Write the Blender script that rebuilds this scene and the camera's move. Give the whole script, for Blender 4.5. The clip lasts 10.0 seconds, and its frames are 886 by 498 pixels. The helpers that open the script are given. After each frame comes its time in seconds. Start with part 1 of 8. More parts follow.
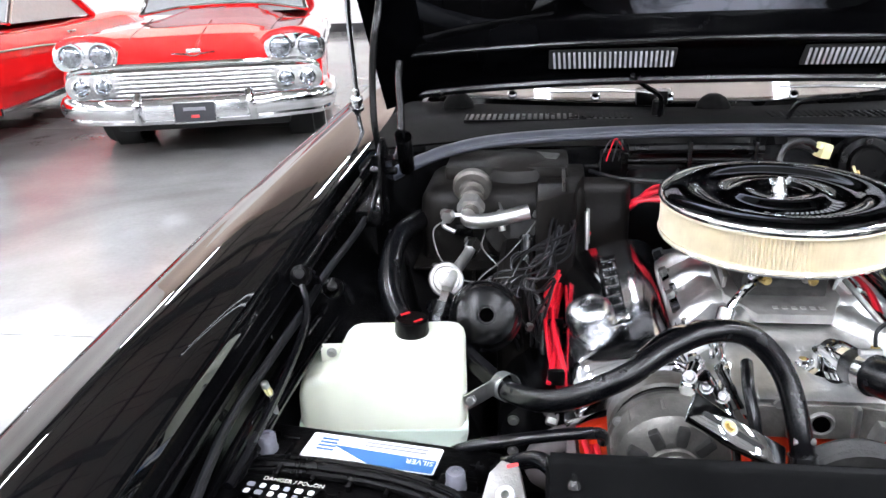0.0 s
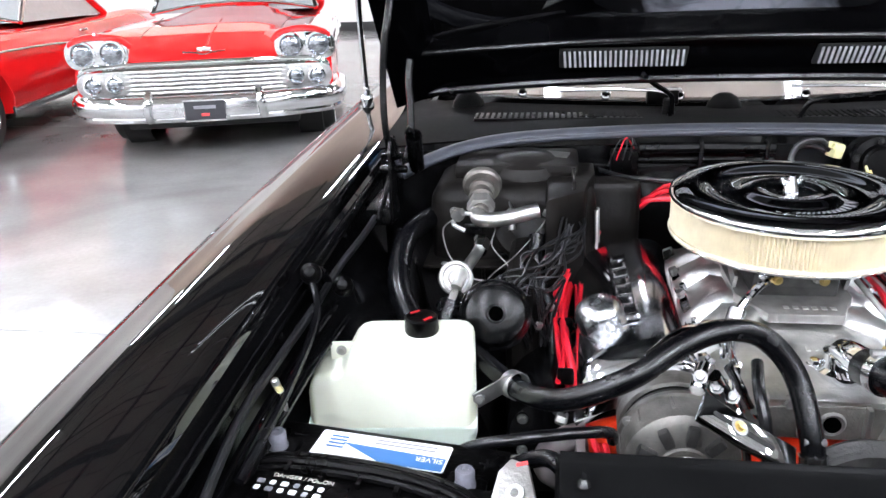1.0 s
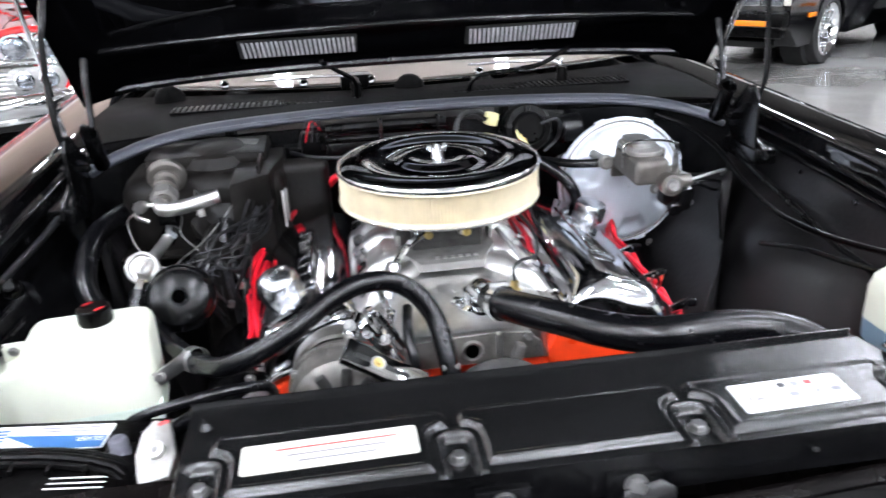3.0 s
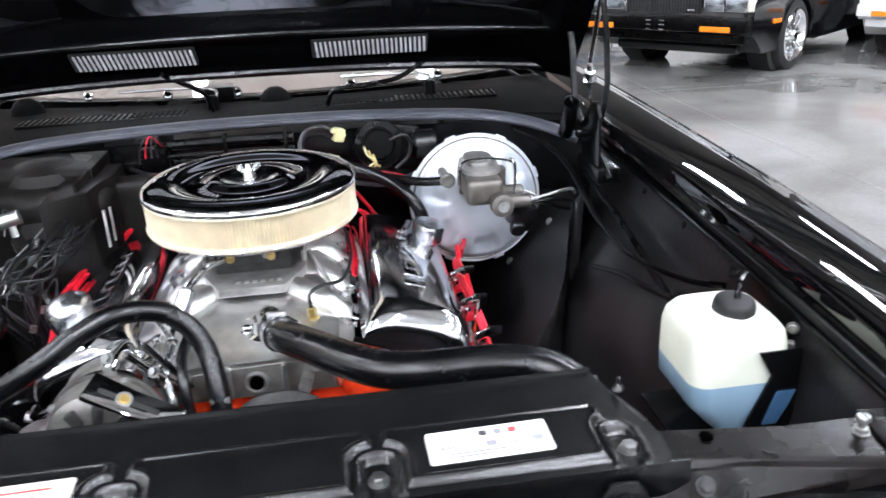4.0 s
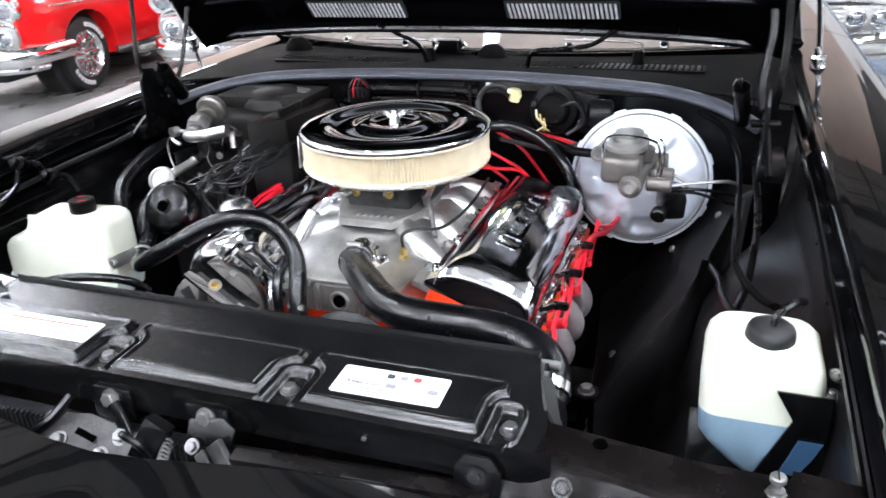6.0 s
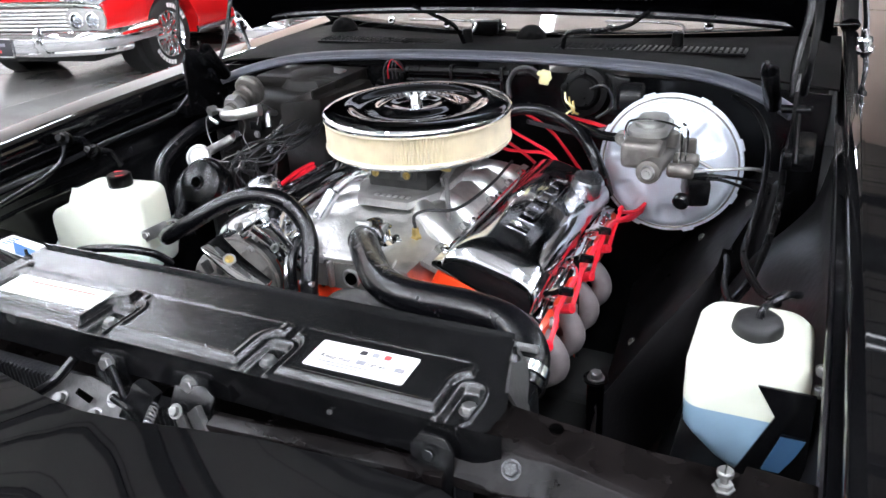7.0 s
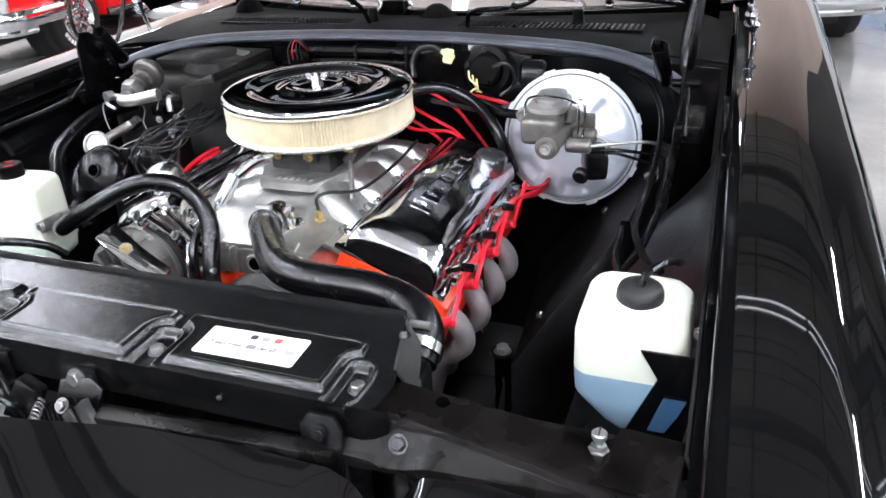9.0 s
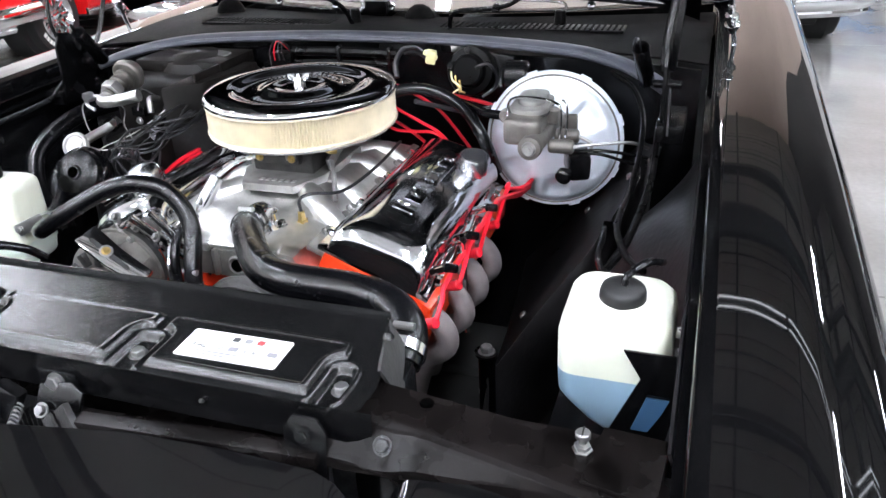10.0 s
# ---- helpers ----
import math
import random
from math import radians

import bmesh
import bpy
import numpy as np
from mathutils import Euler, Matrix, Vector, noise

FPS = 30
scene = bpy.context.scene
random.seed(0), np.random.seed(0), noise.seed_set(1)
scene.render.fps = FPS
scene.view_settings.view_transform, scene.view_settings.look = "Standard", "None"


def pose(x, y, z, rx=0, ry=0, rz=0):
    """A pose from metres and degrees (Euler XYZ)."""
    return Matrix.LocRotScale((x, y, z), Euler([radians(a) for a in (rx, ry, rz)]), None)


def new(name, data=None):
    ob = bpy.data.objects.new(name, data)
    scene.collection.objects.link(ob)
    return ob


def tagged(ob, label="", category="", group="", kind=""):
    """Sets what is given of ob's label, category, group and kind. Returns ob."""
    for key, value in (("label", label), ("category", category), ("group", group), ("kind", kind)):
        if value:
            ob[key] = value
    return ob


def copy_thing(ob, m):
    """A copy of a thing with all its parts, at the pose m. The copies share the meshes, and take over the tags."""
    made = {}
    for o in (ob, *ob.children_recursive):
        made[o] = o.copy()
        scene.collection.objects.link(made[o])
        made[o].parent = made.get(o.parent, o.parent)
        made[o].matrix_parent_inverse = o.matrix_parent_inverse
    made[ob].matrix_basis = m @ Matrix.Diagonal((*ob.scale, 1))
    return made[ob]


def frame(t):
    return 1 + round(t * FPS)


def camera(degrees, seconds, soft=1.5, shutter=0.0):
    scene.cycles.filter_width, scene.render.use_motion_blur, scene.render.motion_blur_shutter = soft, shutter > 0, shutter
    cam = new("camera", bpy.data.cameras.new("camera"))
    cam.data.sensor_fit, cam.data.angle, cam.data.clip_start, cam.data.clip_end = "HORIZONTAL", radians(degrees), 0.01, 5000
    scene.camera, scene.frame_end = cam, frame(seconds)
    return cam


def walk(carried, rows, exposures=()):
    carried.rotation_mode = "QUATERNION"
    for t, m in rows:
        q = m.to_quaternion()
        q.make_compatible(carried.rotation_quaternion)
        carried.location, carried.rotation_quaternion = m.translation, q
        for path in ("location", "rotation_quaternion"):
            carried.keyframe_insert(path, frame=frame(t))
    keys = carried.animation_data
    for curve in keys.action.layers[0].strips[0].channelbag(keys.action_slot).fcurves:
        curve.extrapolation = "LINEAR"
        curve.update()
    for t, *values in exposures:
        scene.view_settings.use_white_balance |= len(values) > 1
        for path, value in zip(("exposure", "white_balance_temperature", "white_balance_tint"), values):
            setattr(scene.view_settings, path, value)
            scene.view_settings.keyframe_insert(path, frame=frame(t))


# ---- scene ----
cam = camera(59.9, 10.0, shutter=0.35)
METRES = 1.05
EYE_X, EYE_Y, EYE, TILT, LEAN, TURN = -0.3278, -0.4739, 1.323, -21.5, 2.1, 7.4
ROWS = [
    (0.0, 0.0, 0.0, 0.0, -0.0, 0.0, -0.0),
    (0.5, -0.0005, 0.0008, 0.0001, 0.28, -0.06, -0.11),
    (1.0, -0.0015, -0.0009, -0.0005, 0.65, -0.09, -0.23),
    (1.5, 0.0014, -0.0001, 0.0003, 0.59, -0.16, 0.36),
    (1.8, 0.0178, -0.0138, -0.0020, -3.50, -0.73, 2.29),
    (2.0, 0.0331, -0.0255, -0.0071, -6.68, -0.85, 3.96),
    (2.2, 0.0443, -0.0313, -0.0059, -8.14, -1.22, 4.00),
    (2.5, 0.0683, -0.0509, -0.0142, -11.75, -1.27, 5.54),
    (3.0, 0.1564, -0.1109, -0.0323, -14.48, -1.56, 6.13),
    (3.2, 0.2032, -0.1219, -0.0343, -15.60, -1.85, 6.49),
    (4.3, 0.5158, -0.1473, -0.0302, -13.69, -1.00, 5.14),
    (4.5, 0.5632, -0.1563, -0.0336, -11.05, -0.68, 3.91),
    (5.0, 0.6854, -0.1794, -0.0376, -1.82, -0.63, 0.23),
    (5.5, 0.7581, -0.1932, -0.0405, 4.68, -2.29, -2.08),
    (6.0, 0.7959, -0.1927, -0.0391, 11.15, -3.83, -4.09),
    (6.2, 0.8068, -0.1894, -0.0381, 12.93, -4.13, -4.58),
    (7.3, 0.9201, -0.1731, -0.0281, 17.40, -6.68, -5.06),
    (7.5, 0.9299, -0.17, -0.0283, 15.5, -7.84, -4.22),
    (7.8, 0.9335, -0.1680, -0.0318, 13.38, -9.87, -3.97),
    (8.0, 0.9347, -0.1677, -0.0302, 12.84, -10.47, -4.14),
    (8.5, 0.9358, -0.172, -0.0294, 12.57, -8.74, -4.18),
    (9.0, 0.9379, -0.1724, -0.0281, 11.88, -6.72, -3.68),
    (9.5, 0.9389, -0.1717, -0.0279, 10.72, -6.57, -3.48),
    (10.0, 0.9383, -0.1717, -0.0281, 10.65, -6.58, -3.55),
]
# the black car stands slightly nose-down; its parts and the path are laid out in the car's own axes
RAKE = Matrix.Translation((0, -0.5, 1.32)) @ Matrix.Rotation(radians(0.9), 4, "X") @ Matrix.Translation((0, 0.5, -1.32))
walk(cam, [(t, RAKE @ pose(EYE_X, EYE_Y, EYE, TILT, LEAN, TURN) @ pose(METRES * x, METRES * y, METRES * z, 90 + pitch, roll, yaw)) for t, x, y, z, yaw, pitch, roll in ROWS])

# ---- light of the showroom ----
world = bpy.data.worlds.new("showroom_air")
world.use_nodes = True
world.node_tree.nodes["Background"].inputs["Color"].default_value = (0.95, 0.97, 1.0, 1)
world.node_tree.nodes["Background"].inputs["Strength"].default_value = 0.02
scene.world = world
LAMP_POWER = 108.0


# ---- materials ----
def mat(name, col, rough=0.5, metal=0.0, var=0.15, scale=25.0, bump=0.0, bscale=300.0, coat=0.0, spec=0.5, sss=0.0,
        rvar=0.08, trans=0.0, emit=0.0):
    m = bpy.data.materials.new(name)
    m.use_nodes = True
    nt = m.node_tree
    b = nt.nodes["Principled BSDF"]
    co = nt.nodes.new("ShaderNodeTexCoord")
    n1 = nt.nodes.new("ShaderNodeTexNoise")
    n1.inputs["Scale"].default_value, n1.inputs["Detail"].default_value = scale, 5
    nt.links.new(co.outputs["Object"], n1.inputs["Vector"])
    ramp = nt.nodes.new("ShaderNodeMapRange")
    ramp.inputs["From Min"].default_value, ramp.inputs["From Max"].default_value = 0.3, 0.7
    ramp.inputs["To Min"].default_value, ramp.inputs["To Max"].default_value = 1 - var, 1 + var
    nt.links.new(n1.outputs["Fac"], ramp.inputs["Value"])
    mul = nt.nodes.new("ShaderNodeVectorMath")
    mul.operation = "SCALE"
    mul.inputs[0].default_value = col
    nt.links.new(ramp.outputs["Result"], mul.inputs["Scale"])
    nt.links.new(mul.outputs["Vector"], b.inputs["Base Color"])
    n2 = nt.nodes.new("ShaderNodeTexNoise")
    n2.inputs["Scale"].default_value, n2.inputs["Detail"].default_value = bscale, 3
    nt.links.new(co.outputs["Object"], n2.inputs["Vector"])
    rr = nt.nodes.new("ShaderNodeMapRange")
    rr.inputs["To Min"].default_value, rr.inputs["To Max"].default_value = max(0.0, rough - rvar), min(1.0, rough + rvar)
    nt.links.new(n1.outputs["Fac"], rr.inputs["Value"])
    nt.links.new(rr.outputs["Result"], b.inputs["Roughness"])
    if bump:
        bp = nt.nodes.new("ShaderNodeBump")
        bp.inputs["Strength"].default_value, bp.inputs["Distance"].default_value = bump, 0.002
        nt.links.new(n2.outputs["Fac"], bp.inputs["Height"])
        nt.links.new(bp.outputs["Normal"], b.inputs["Normal"])
    b.inputs["Metallic"].default_value = metal
    b.inputs["Coat Weight"].default_value, b.inputs["Coat Roughness"].default_value = coat, 0.02
    b.inputs["Specular IOR Level"].default_value = spec
    b.inputs["Transmission Weight"].default_value = trans
    if sss:
        b.inputs["Subsurface Weight"].default_value = sss
        b.inputs["Subsurface Radius"].default_value = (0.03, 0.03, 0.025)
    if emit:
        b.inputs["Emission Color"].default_value = (*col, 1)
        b.inputs["Emission Strength"].default_value = emit
    return m


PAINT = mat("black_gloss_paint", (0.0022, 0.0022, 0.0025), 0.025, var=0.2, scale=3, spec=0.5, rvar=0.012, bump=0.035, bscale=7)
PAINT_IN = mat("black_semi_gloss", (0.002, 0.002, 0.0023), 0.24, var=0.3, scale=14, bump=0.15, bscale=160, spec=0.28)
SATIN = mat("satin_black_metal", (0.003, 0.003, 0.0034), 0.23, var=0.25, scale=18, bump=0.10, bscale=500, spec=0.42)
INNERF = mat("dusty_black_inner_panel", (0.0085, 0.0079, 0.0084), 0.34, var=0.85, scale=6, bump=0.3, bscale=90, spec=0.40, rvar=0.16)
COVERSATIN = mat("satin_black_cover", (0.0055, 0.0055, 0.0058), 0.22, var=0.25, scale=18, bump=0.10, bscale=500, spec=0.60, rvar=0.015)
DUSTSTEEL = mat("dusty_grey_steel", (0.045, 0.044, 0.043), 0.48, 0.3, var=0.5, scale=45, bump=0.3, bscale=220, rvar=0.12)
SUPPORT = mat("worn_black_metal", (0.0048, 0.0039, 0.0038), 0.27, var=0.7, scale=22, bump=0.12, bscale=160, rvar=0.12, spec=0.10)
PLASTIC = mat("black_plastic", (0.0013, 0.0012, 0.0013), 0.30, var=0.5, scale=22, bump=0.35, bscale=120, spec=0.10, rvar=0.14)
CAPRUBBER = mat("dull_black_rubber", (0.012, 0.012, 0.0125), 0.55, var=0.3, scale=40, bump=0.2, bscale=250, spec=0.4)
DUSTPLASTIC = mat("dusty_black_plastic", (0.0072, 0.0062, 0.0056), 0.45, var=0.6, scale=14, bump=0.35, bscale=110, spec=0.16, rvar=0.14)
RUBBER = mat("black_rubber", (0.0025, 0.0025, 0.0032), 0.25, var=0.25, scale=40, bump=0.10, bscale=350, spec=0.45)
SEAL = mat("grey_black_rubber_seal", (0.040, 0.043, 0.055), 0.36, var=0.25, scale=30, bump=0.2, bscale=300)
CHROME = mat("chrome", (0.86, 0.87, 0.88), 0.045, 1.0, var=0.03, scale=8, rvar=0.025)
CAPCHROME = mat("mottled_cap_chrome", (0.80, 0.82, 0.86), 0.24, 1.0, var=0.12, scale=60, rvar=0.10, bump=0.15, bscale=120)
VCHROME = mat("cover_chrome", (0.82, 0.835, 0.87), 0.105, 1.0, var=0.05, scale=14, rvar=0.05)
DARKCHROME = mat("soft_chrome", (0.72, 0.73, 0.75), 0.16, 1.0, var=0.08, scale=30)
BOLTZ = mat("dull_zinc_bolt", (0.20, 0.198, 0.195), 0.38, 0.9, var=0.25, scale=60, bump=0.2, bscale=300)
STEEL = mat("zinc_plated_steel", (0.40, 0.395, 0.385), 0.46, 1.0, var=0.2, scale=60, bump=0.2, bscale=300)
ALU = mat("cast_aluminium", (0.72, 0.715, 0.70), 0.34, 1.0, var=0.18, scale=34, bump=0.40, bscale=210, rvar=0.14)
ALU_DULL = mat("dull_aluminium", (0.36, 0.35, 0.335), 0.42, 0.8, var=0.2, scale=40, bump=0.35, bscale=260)
ALTERN = mat("weathered_grey_housing", (0.21, 0.20, 0.185), 0.46, 0.8, var=0.25, scale=45, bump=0.5, bscale=260)
COWLM = mat("dusty_black_cowl", (0.0026, 0.0024, 0.0024), 0.52, var=0.7, scale=8, bump=0.25, bscale=200, spec=0.016, rvar=0.12)
LEADGREY = mat("blue_grey_lead", (0.17, 0.17, 0.20), 0.5, 0.3, var=0.25, scale=60, bump=0.5, bscale=260)
IRON = mat("cast_iron", (0.15, 0.138, 0.125), 0.45, 0.7, var=0.25, scale=40, bump=0.5, bscale=300)
BOOST = mat("silver_zinc_shell", (0.70, 0.745, 0.82), 0.34, 0.38, var=0.10, scale=18, bump=0.1, bscale=200)
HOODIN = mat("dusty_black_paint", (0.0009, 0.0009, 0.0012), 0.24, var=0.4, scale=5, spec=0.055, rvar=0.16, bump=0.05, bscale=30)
HEADER = mat("grey_coated_exhaust_tube", (0.15, 0.13, 0.13), 0.6, 0.0, var=0.3, scale=25, bump=0.3, bscale=220)
ORANGE = mat("engine_red_orange_paint", (0.80, 0.055, 0.012), 0.3, var=0.12, scale=25, coat=0.4, bump=0.2, bscale=180)
REDWIRE = mat("red_silicone_wire", (0.72, 0.012, 0.03), 0.38, var=0.1, scale=50)
REDPLASTIC = mat("red_plastic", (0.6, 0.02, 0.03), 0.3, var=0.1)
PAPER = mat("cream_filter_paper", (0.70, 0.62, 0.46), 0.8, var=0.1, scale=35, bump=0.2, bscale=400)
WHITEPLASTIC = mat("milky_white_plastic", (0.74, 0.76, 0.64), 0.42, var=0.07, scale=9, sss=0.25, bump=0.1, bscale=60)
BLUEFLUID = mat("blue_fluid_behind_plastic", (0.24, 0.36, 0.46), 0.42, var=0.08, scale=9, sss=0.2, bump=0.1, bscale=60)
GREENFLUID = mat("pale_green_fluid_behind_plastic", (0.66, 0.75, 0.66), 0.42, var=0.06, scale=9, sss=0.25)
LABEL = mat("white_label", (0.80, 0.79, 0.77), 0.4, var=0.05, scale=40)
LABELCREAM = mat("cream_label", (0.66, 0.64, 0.56), 0.4, var=0.1, scale=40)
LABELBLUE = mat("blue_print", (0.035, 0.13, 0.32), 0.4, var=0.06)
LABELGREY = mat("grey_print", (0.22, 0.22, 0.24), 0.5, var=0.1)
LABELBLACK = mat("black_print", (0.03, 0.03, 0.035), 0.5, var=0.1)
LABELRED = mat("red_print", (0.6, 0.05, 0.05), 0.5, var=0.1)
YELLOW = mat("pale_yellow_plastic", (0.62, 0.58, 0.30), 0.5, var=0.1)
AMBER = mat("amber_lens", (0.85, 0.22, 0.01), 0.2, var=0.1, coat=0.5)
BRASS = mat("brass", (0.62, 0.46, 0.18), 0.3, 0.9, var=0.15, scale=60)
WIREBLACK = mat("black_wire", (0.007, 0.007, 0.008), 0.36, var=0.2)
WIREGREY = mat("grey_wire_loom", (0.022, 0.022, 0.025), 0.45, var=0.3, scale=60)
REDPAINT = mat("red_car_paint", (0.74, 0.012, 0.014), 0.08, var=0.05, scale=2, coat=1.0, rvar=0.03)
WHITEPAINT = mat("white_car_paint", (0.78, 0.78, 0.77), 0.1, var=0.04, scale=2, coat=1.0, rvar=0.03)
BLUEPAINT = mat("light_blue_car_paint", (0.10, 0.26, 0.52), 0.1, var=0.06, scale=2, coat=1.0, rvar=0.03)
BLACKPAINT2 = mat("black_car_paint", (0.004, 0.004, 0.005), 0.1, var=0.1, scale=2, rvar=0.03)
TYRE = mat("tyre_rubber", (0.013, 0.0125, 0.0125), 0.7, var=0.25, scale=30, bump=0.3, bscale=120)
DARK = mat("dark_underside", (0.012, 0.012, 0.012), 0.8, var=0.3)
VOID = mat("unlit_hole", (0.0006, 0.0006, 0.0006), 1.0, var=0.1, spec=0.0)
BLUEDARK = mat("dark_blue_fluid", (0.045, 0.11, 0.21), 0.42, var=0.08, scale=9)
LENS = mat("lamp_glass", (0.34, 0.36, 0.39), 0.10, 0.85, var=0.45, scale=45, bump=0.5, bscale=60)
VENTMETAL = mat("pale_vent_metal", (0.62, 0.62, 0.64), 0.42, var=0.25, scale=60)
CLADDING = mat("brown_wall_cladding", (0.62, 0.485, 0.405), 0.7, var=0.06, scale=1.2, bump=0.1, bscale=60)
GASKET = mat("dark_grey_casting", (0.030, 0.029, 0.028), 0.5, 0.2, var=0.4, scale=60, bump=0.5, bscale=200)
DASH = mat("beige_dashboard", (0.125, 0.098, 0.083), 0.5, var=0.22, scale=9, bump=0.2, bscale=200)
WALL = mat("white_wall_paint", (0.82, 0.79, 0.75), 0.75, var=0.04, scale=1.5, bump=0.1, bscale=90)
# grey chosen for an unseen wall, to dim what the chrome mirrors
WALLDIM = mat("dimmed_unseen_wall", (0.48, 0.47, 0.46), 0.75, var=0.06, scale=1.5, bump=0.1, bscale=90)
# near-black for out-of-view walls, so that the fender mirrors a dark room
DARKWALL = mat("reflection_darkening_wall", (0.075, 0.068, 0.062), 0.7, var=0.12, scale=1.5, bump=0.1, bscale=90)
CEIL = mat("ceiling_insulation", (0.26, 0.243, 0.215), 0.8, var=0.12, scale=0.8)
# lighter copy of the ceiling colour, holding the brightness near the lamps
CEIL_LIT = mat("lit_ceiling_insulation", (0.42, 0.41, 0.39), 0.8, var=0.10, scale=0.8)
BEAM = mat("dark_purlin", (0.03, 0.03, 0.03), 0.6, var=0.1)
BASEB = mat("black_base_trim", (0.02, 0.02, 0.02), 0.5, var=0.1)
FIN = mat("radiator_fin_metal", (0.03, 0.03, 0.033), 0.4, 0.5, var=0.5, scale=90, bump=0.4, bscale=300)


def lid_haze():
    """Black paint with painted light from the chrome lid, fraying out at the edge."""
    m = mat("haze_patched_paint", (0.0020, 0.0020, 0.0024), 0.30, var=0.4, scale=5, spec=0.2)
    nt = m.node_tree
    b = nt.nodes["Principled BSDF"]
    old = b.inputs["Base Color"].links[0].from_socket
    co = nt.nodes["Texture Coordinate"]
    n = nt.nodes.new("ShaderNodeTexNoise")
    n.inputs["Scale"].default_value, n.inputs["Detail"].default_value, n.inputs["Distortion"].default_value = 15, 8, 1.6
    nt.links.new(co.outputs["Object"], n.inputs["Vector"])
    g = nt.nodes.new("ShaderNodeTexGradient")
    g.gradient_type = "SPHERICAL"
    mp = nt.nodes.new("ShaderNodeMapping")
    mp.inputs["Location"].default_value = (-1.0, -1.35, -0.15)
    mp.inputs["Scale"].default_value = (2.0, 1.5, 1.5)
    nt.links.new(co.outputs["Generated"], mp.inputs["Vector"])
    nt.links.new(mp.outputs["Vector"], g.inputs["Vector"])
    mul = nt.nodes.new("ShaderNodeMath")
    mul.operation = "MULTIPLY"
    nt.links.new(n.outputs["Fac"], mul.inputs[0])
    nt.links.new(g.outputs["Fac"], mul.inputs[1])
    r = nt.nodes.new("ShaderNodeMapRange")
    r.inputs["From Min"].default_value, r.inputs["From Max"].default_value = 0.17, 0.40
    nt.links.new(mul.outputs["Value"], r.inputs["Value"])
    mx = nt.nodes.new("ShaderNodeMix")
    mx.data_type = "RGBA"
    nt.links.new(r.outputs["Result"], mx.inputs["Factor"])
    nt.links.new(old, mx.inputs[6])
    mx.inputs[7].default_value = (0.24, 0.25, 0.29, 1)
    nt.links.new(mx.outputs[2], b.inputs["Base Color"])
    return m


HAZE = lid_haze()


def concrete():
    m = mat("polished_concrete", (0.25, 0.247, 0.240), 0.11, var=0.22, scale=1.1, coat=0.0, rvar=0.12)
    nt = m.node_tree
    b = nt.nodes["Principled BSDF"]
    old = b.inputs["Base Color"].links[0].from_socket
    co = nt.nodes["Texture Coordinate"]
    n = nt.nodes.new("ShaderNodeTexNoise")
    n.inputs["Scale"].default_value, n.inputs["Detail"].default_value = 0.7, 8
    n.inputs["Distortion"].default_value = 1.2
    nt.links.new(co.outputs["Object"], n.inputs["Vector"])
    r = nt.nodes.new("ShaderNodeValToRGB")
    r.color_ramp.elements[0].position, r.color_ramp.elements[0].color = 0.42, (0.86, 0.84, 0.82, 1)
    r.color_ramp.elements[1].position, r.color_ramp.elements[1].color = 0.62, (1.12, 1.12, 1.12, 1)
    nt.links.new(n.outputs["Fac"], r.inputs["Fac"])
    mx = nt.nodes.new("ShaderNodeVectorMath")
    mx.operation = "MULTIPLY"
    nt.links.new(old, mx.inputs[0])
    nt.links.new(r.outputs["Color"], mx.inputs[1])
    f = nt.nodes.new("ShaderNodeTexNoise")
    f.inputs["Scale"].default_value, f.inputs["Detail"].default_value = 40, 6
    nt.links.new(co.outputs["Object"], f.inputs["Vector"])
    fr = nt.nodes.new("ShaderNodeMapRange")
    fr.inputs["To Min"].default_value, fr.inputs["To Max"].default_value = 0.86, 1.14
    nt.links.new(f.outputs["Fac"], fr.inputs["Value"])
    m2 = nt.nodes.new("ShaderNodeVectorMath")
    m2.operation = "SCALE"
    nt.links.new(mx.outputs["Vector"], m2.inputs[0])
    nt.links.new(fr.outputs["Result"], m2.inputs["Scale"])
    nt.links.new(m2.outputs["Vector"], b.inputs["Base Color"])
    return m


CONCRETE = concrete()


def glass():
    m = bpy.data.materials.new("window_glass")
    m.use_nodes = True
    b = m.node_tree.nodes["Principled BSDF"]
    b.inputs["Base Color"].default_value = (0.92, 0.95, 0.94, 1)
    b.inputs["Roughness"].default_value = 0.01
    b.inputs["Transmission Weight"].default_value = 1.0
    b.inputs["IOR"].default_value = 1.45
    return m


GLASS = glass()
STRIPMAT = mat("dim_strip_tube", (0.93, 0.97, 1.05), 0.5, var=0.0, emit=7.0)
LAMPMAT = mat("fluorescent_diffuser", (0.91, 0.96, 1.07), 0.5, var=0.0, emit=LAMP_POWER)


# ---- building blocks ----
def part(name, bm, material, parent=None, label="", angle=35.0):
    """One bmesh as one mesh object under a thing or part."""
    me = bpy.data.meshes.new(name)
    bmesh.ops.recalc_face_normals(bm, faces=bm.faces)
    bm.to_mesh(me)
    bm.free()
    for p in me.polygons:
        p.use_smooth = True
    me.set_sharp_from_angle(angle=radians(angle))
    me.materials.append(material)
    ob = new(name, me)
    if parent:
        ob.parent = parent
        ob.matrix_parent_inverse = Matrix.Translation(-parent.location) if parent.data is None else Matrix()
    if label:
        ob["label"] = label
    return ob


def thing(name, label, category, group="", kind="", at=(0, 0, 0)):
    ob = new(name)
    ob.empty_display_size = 0.05
    ob.location = at
    return tagged(ob, label, category, group, kind)


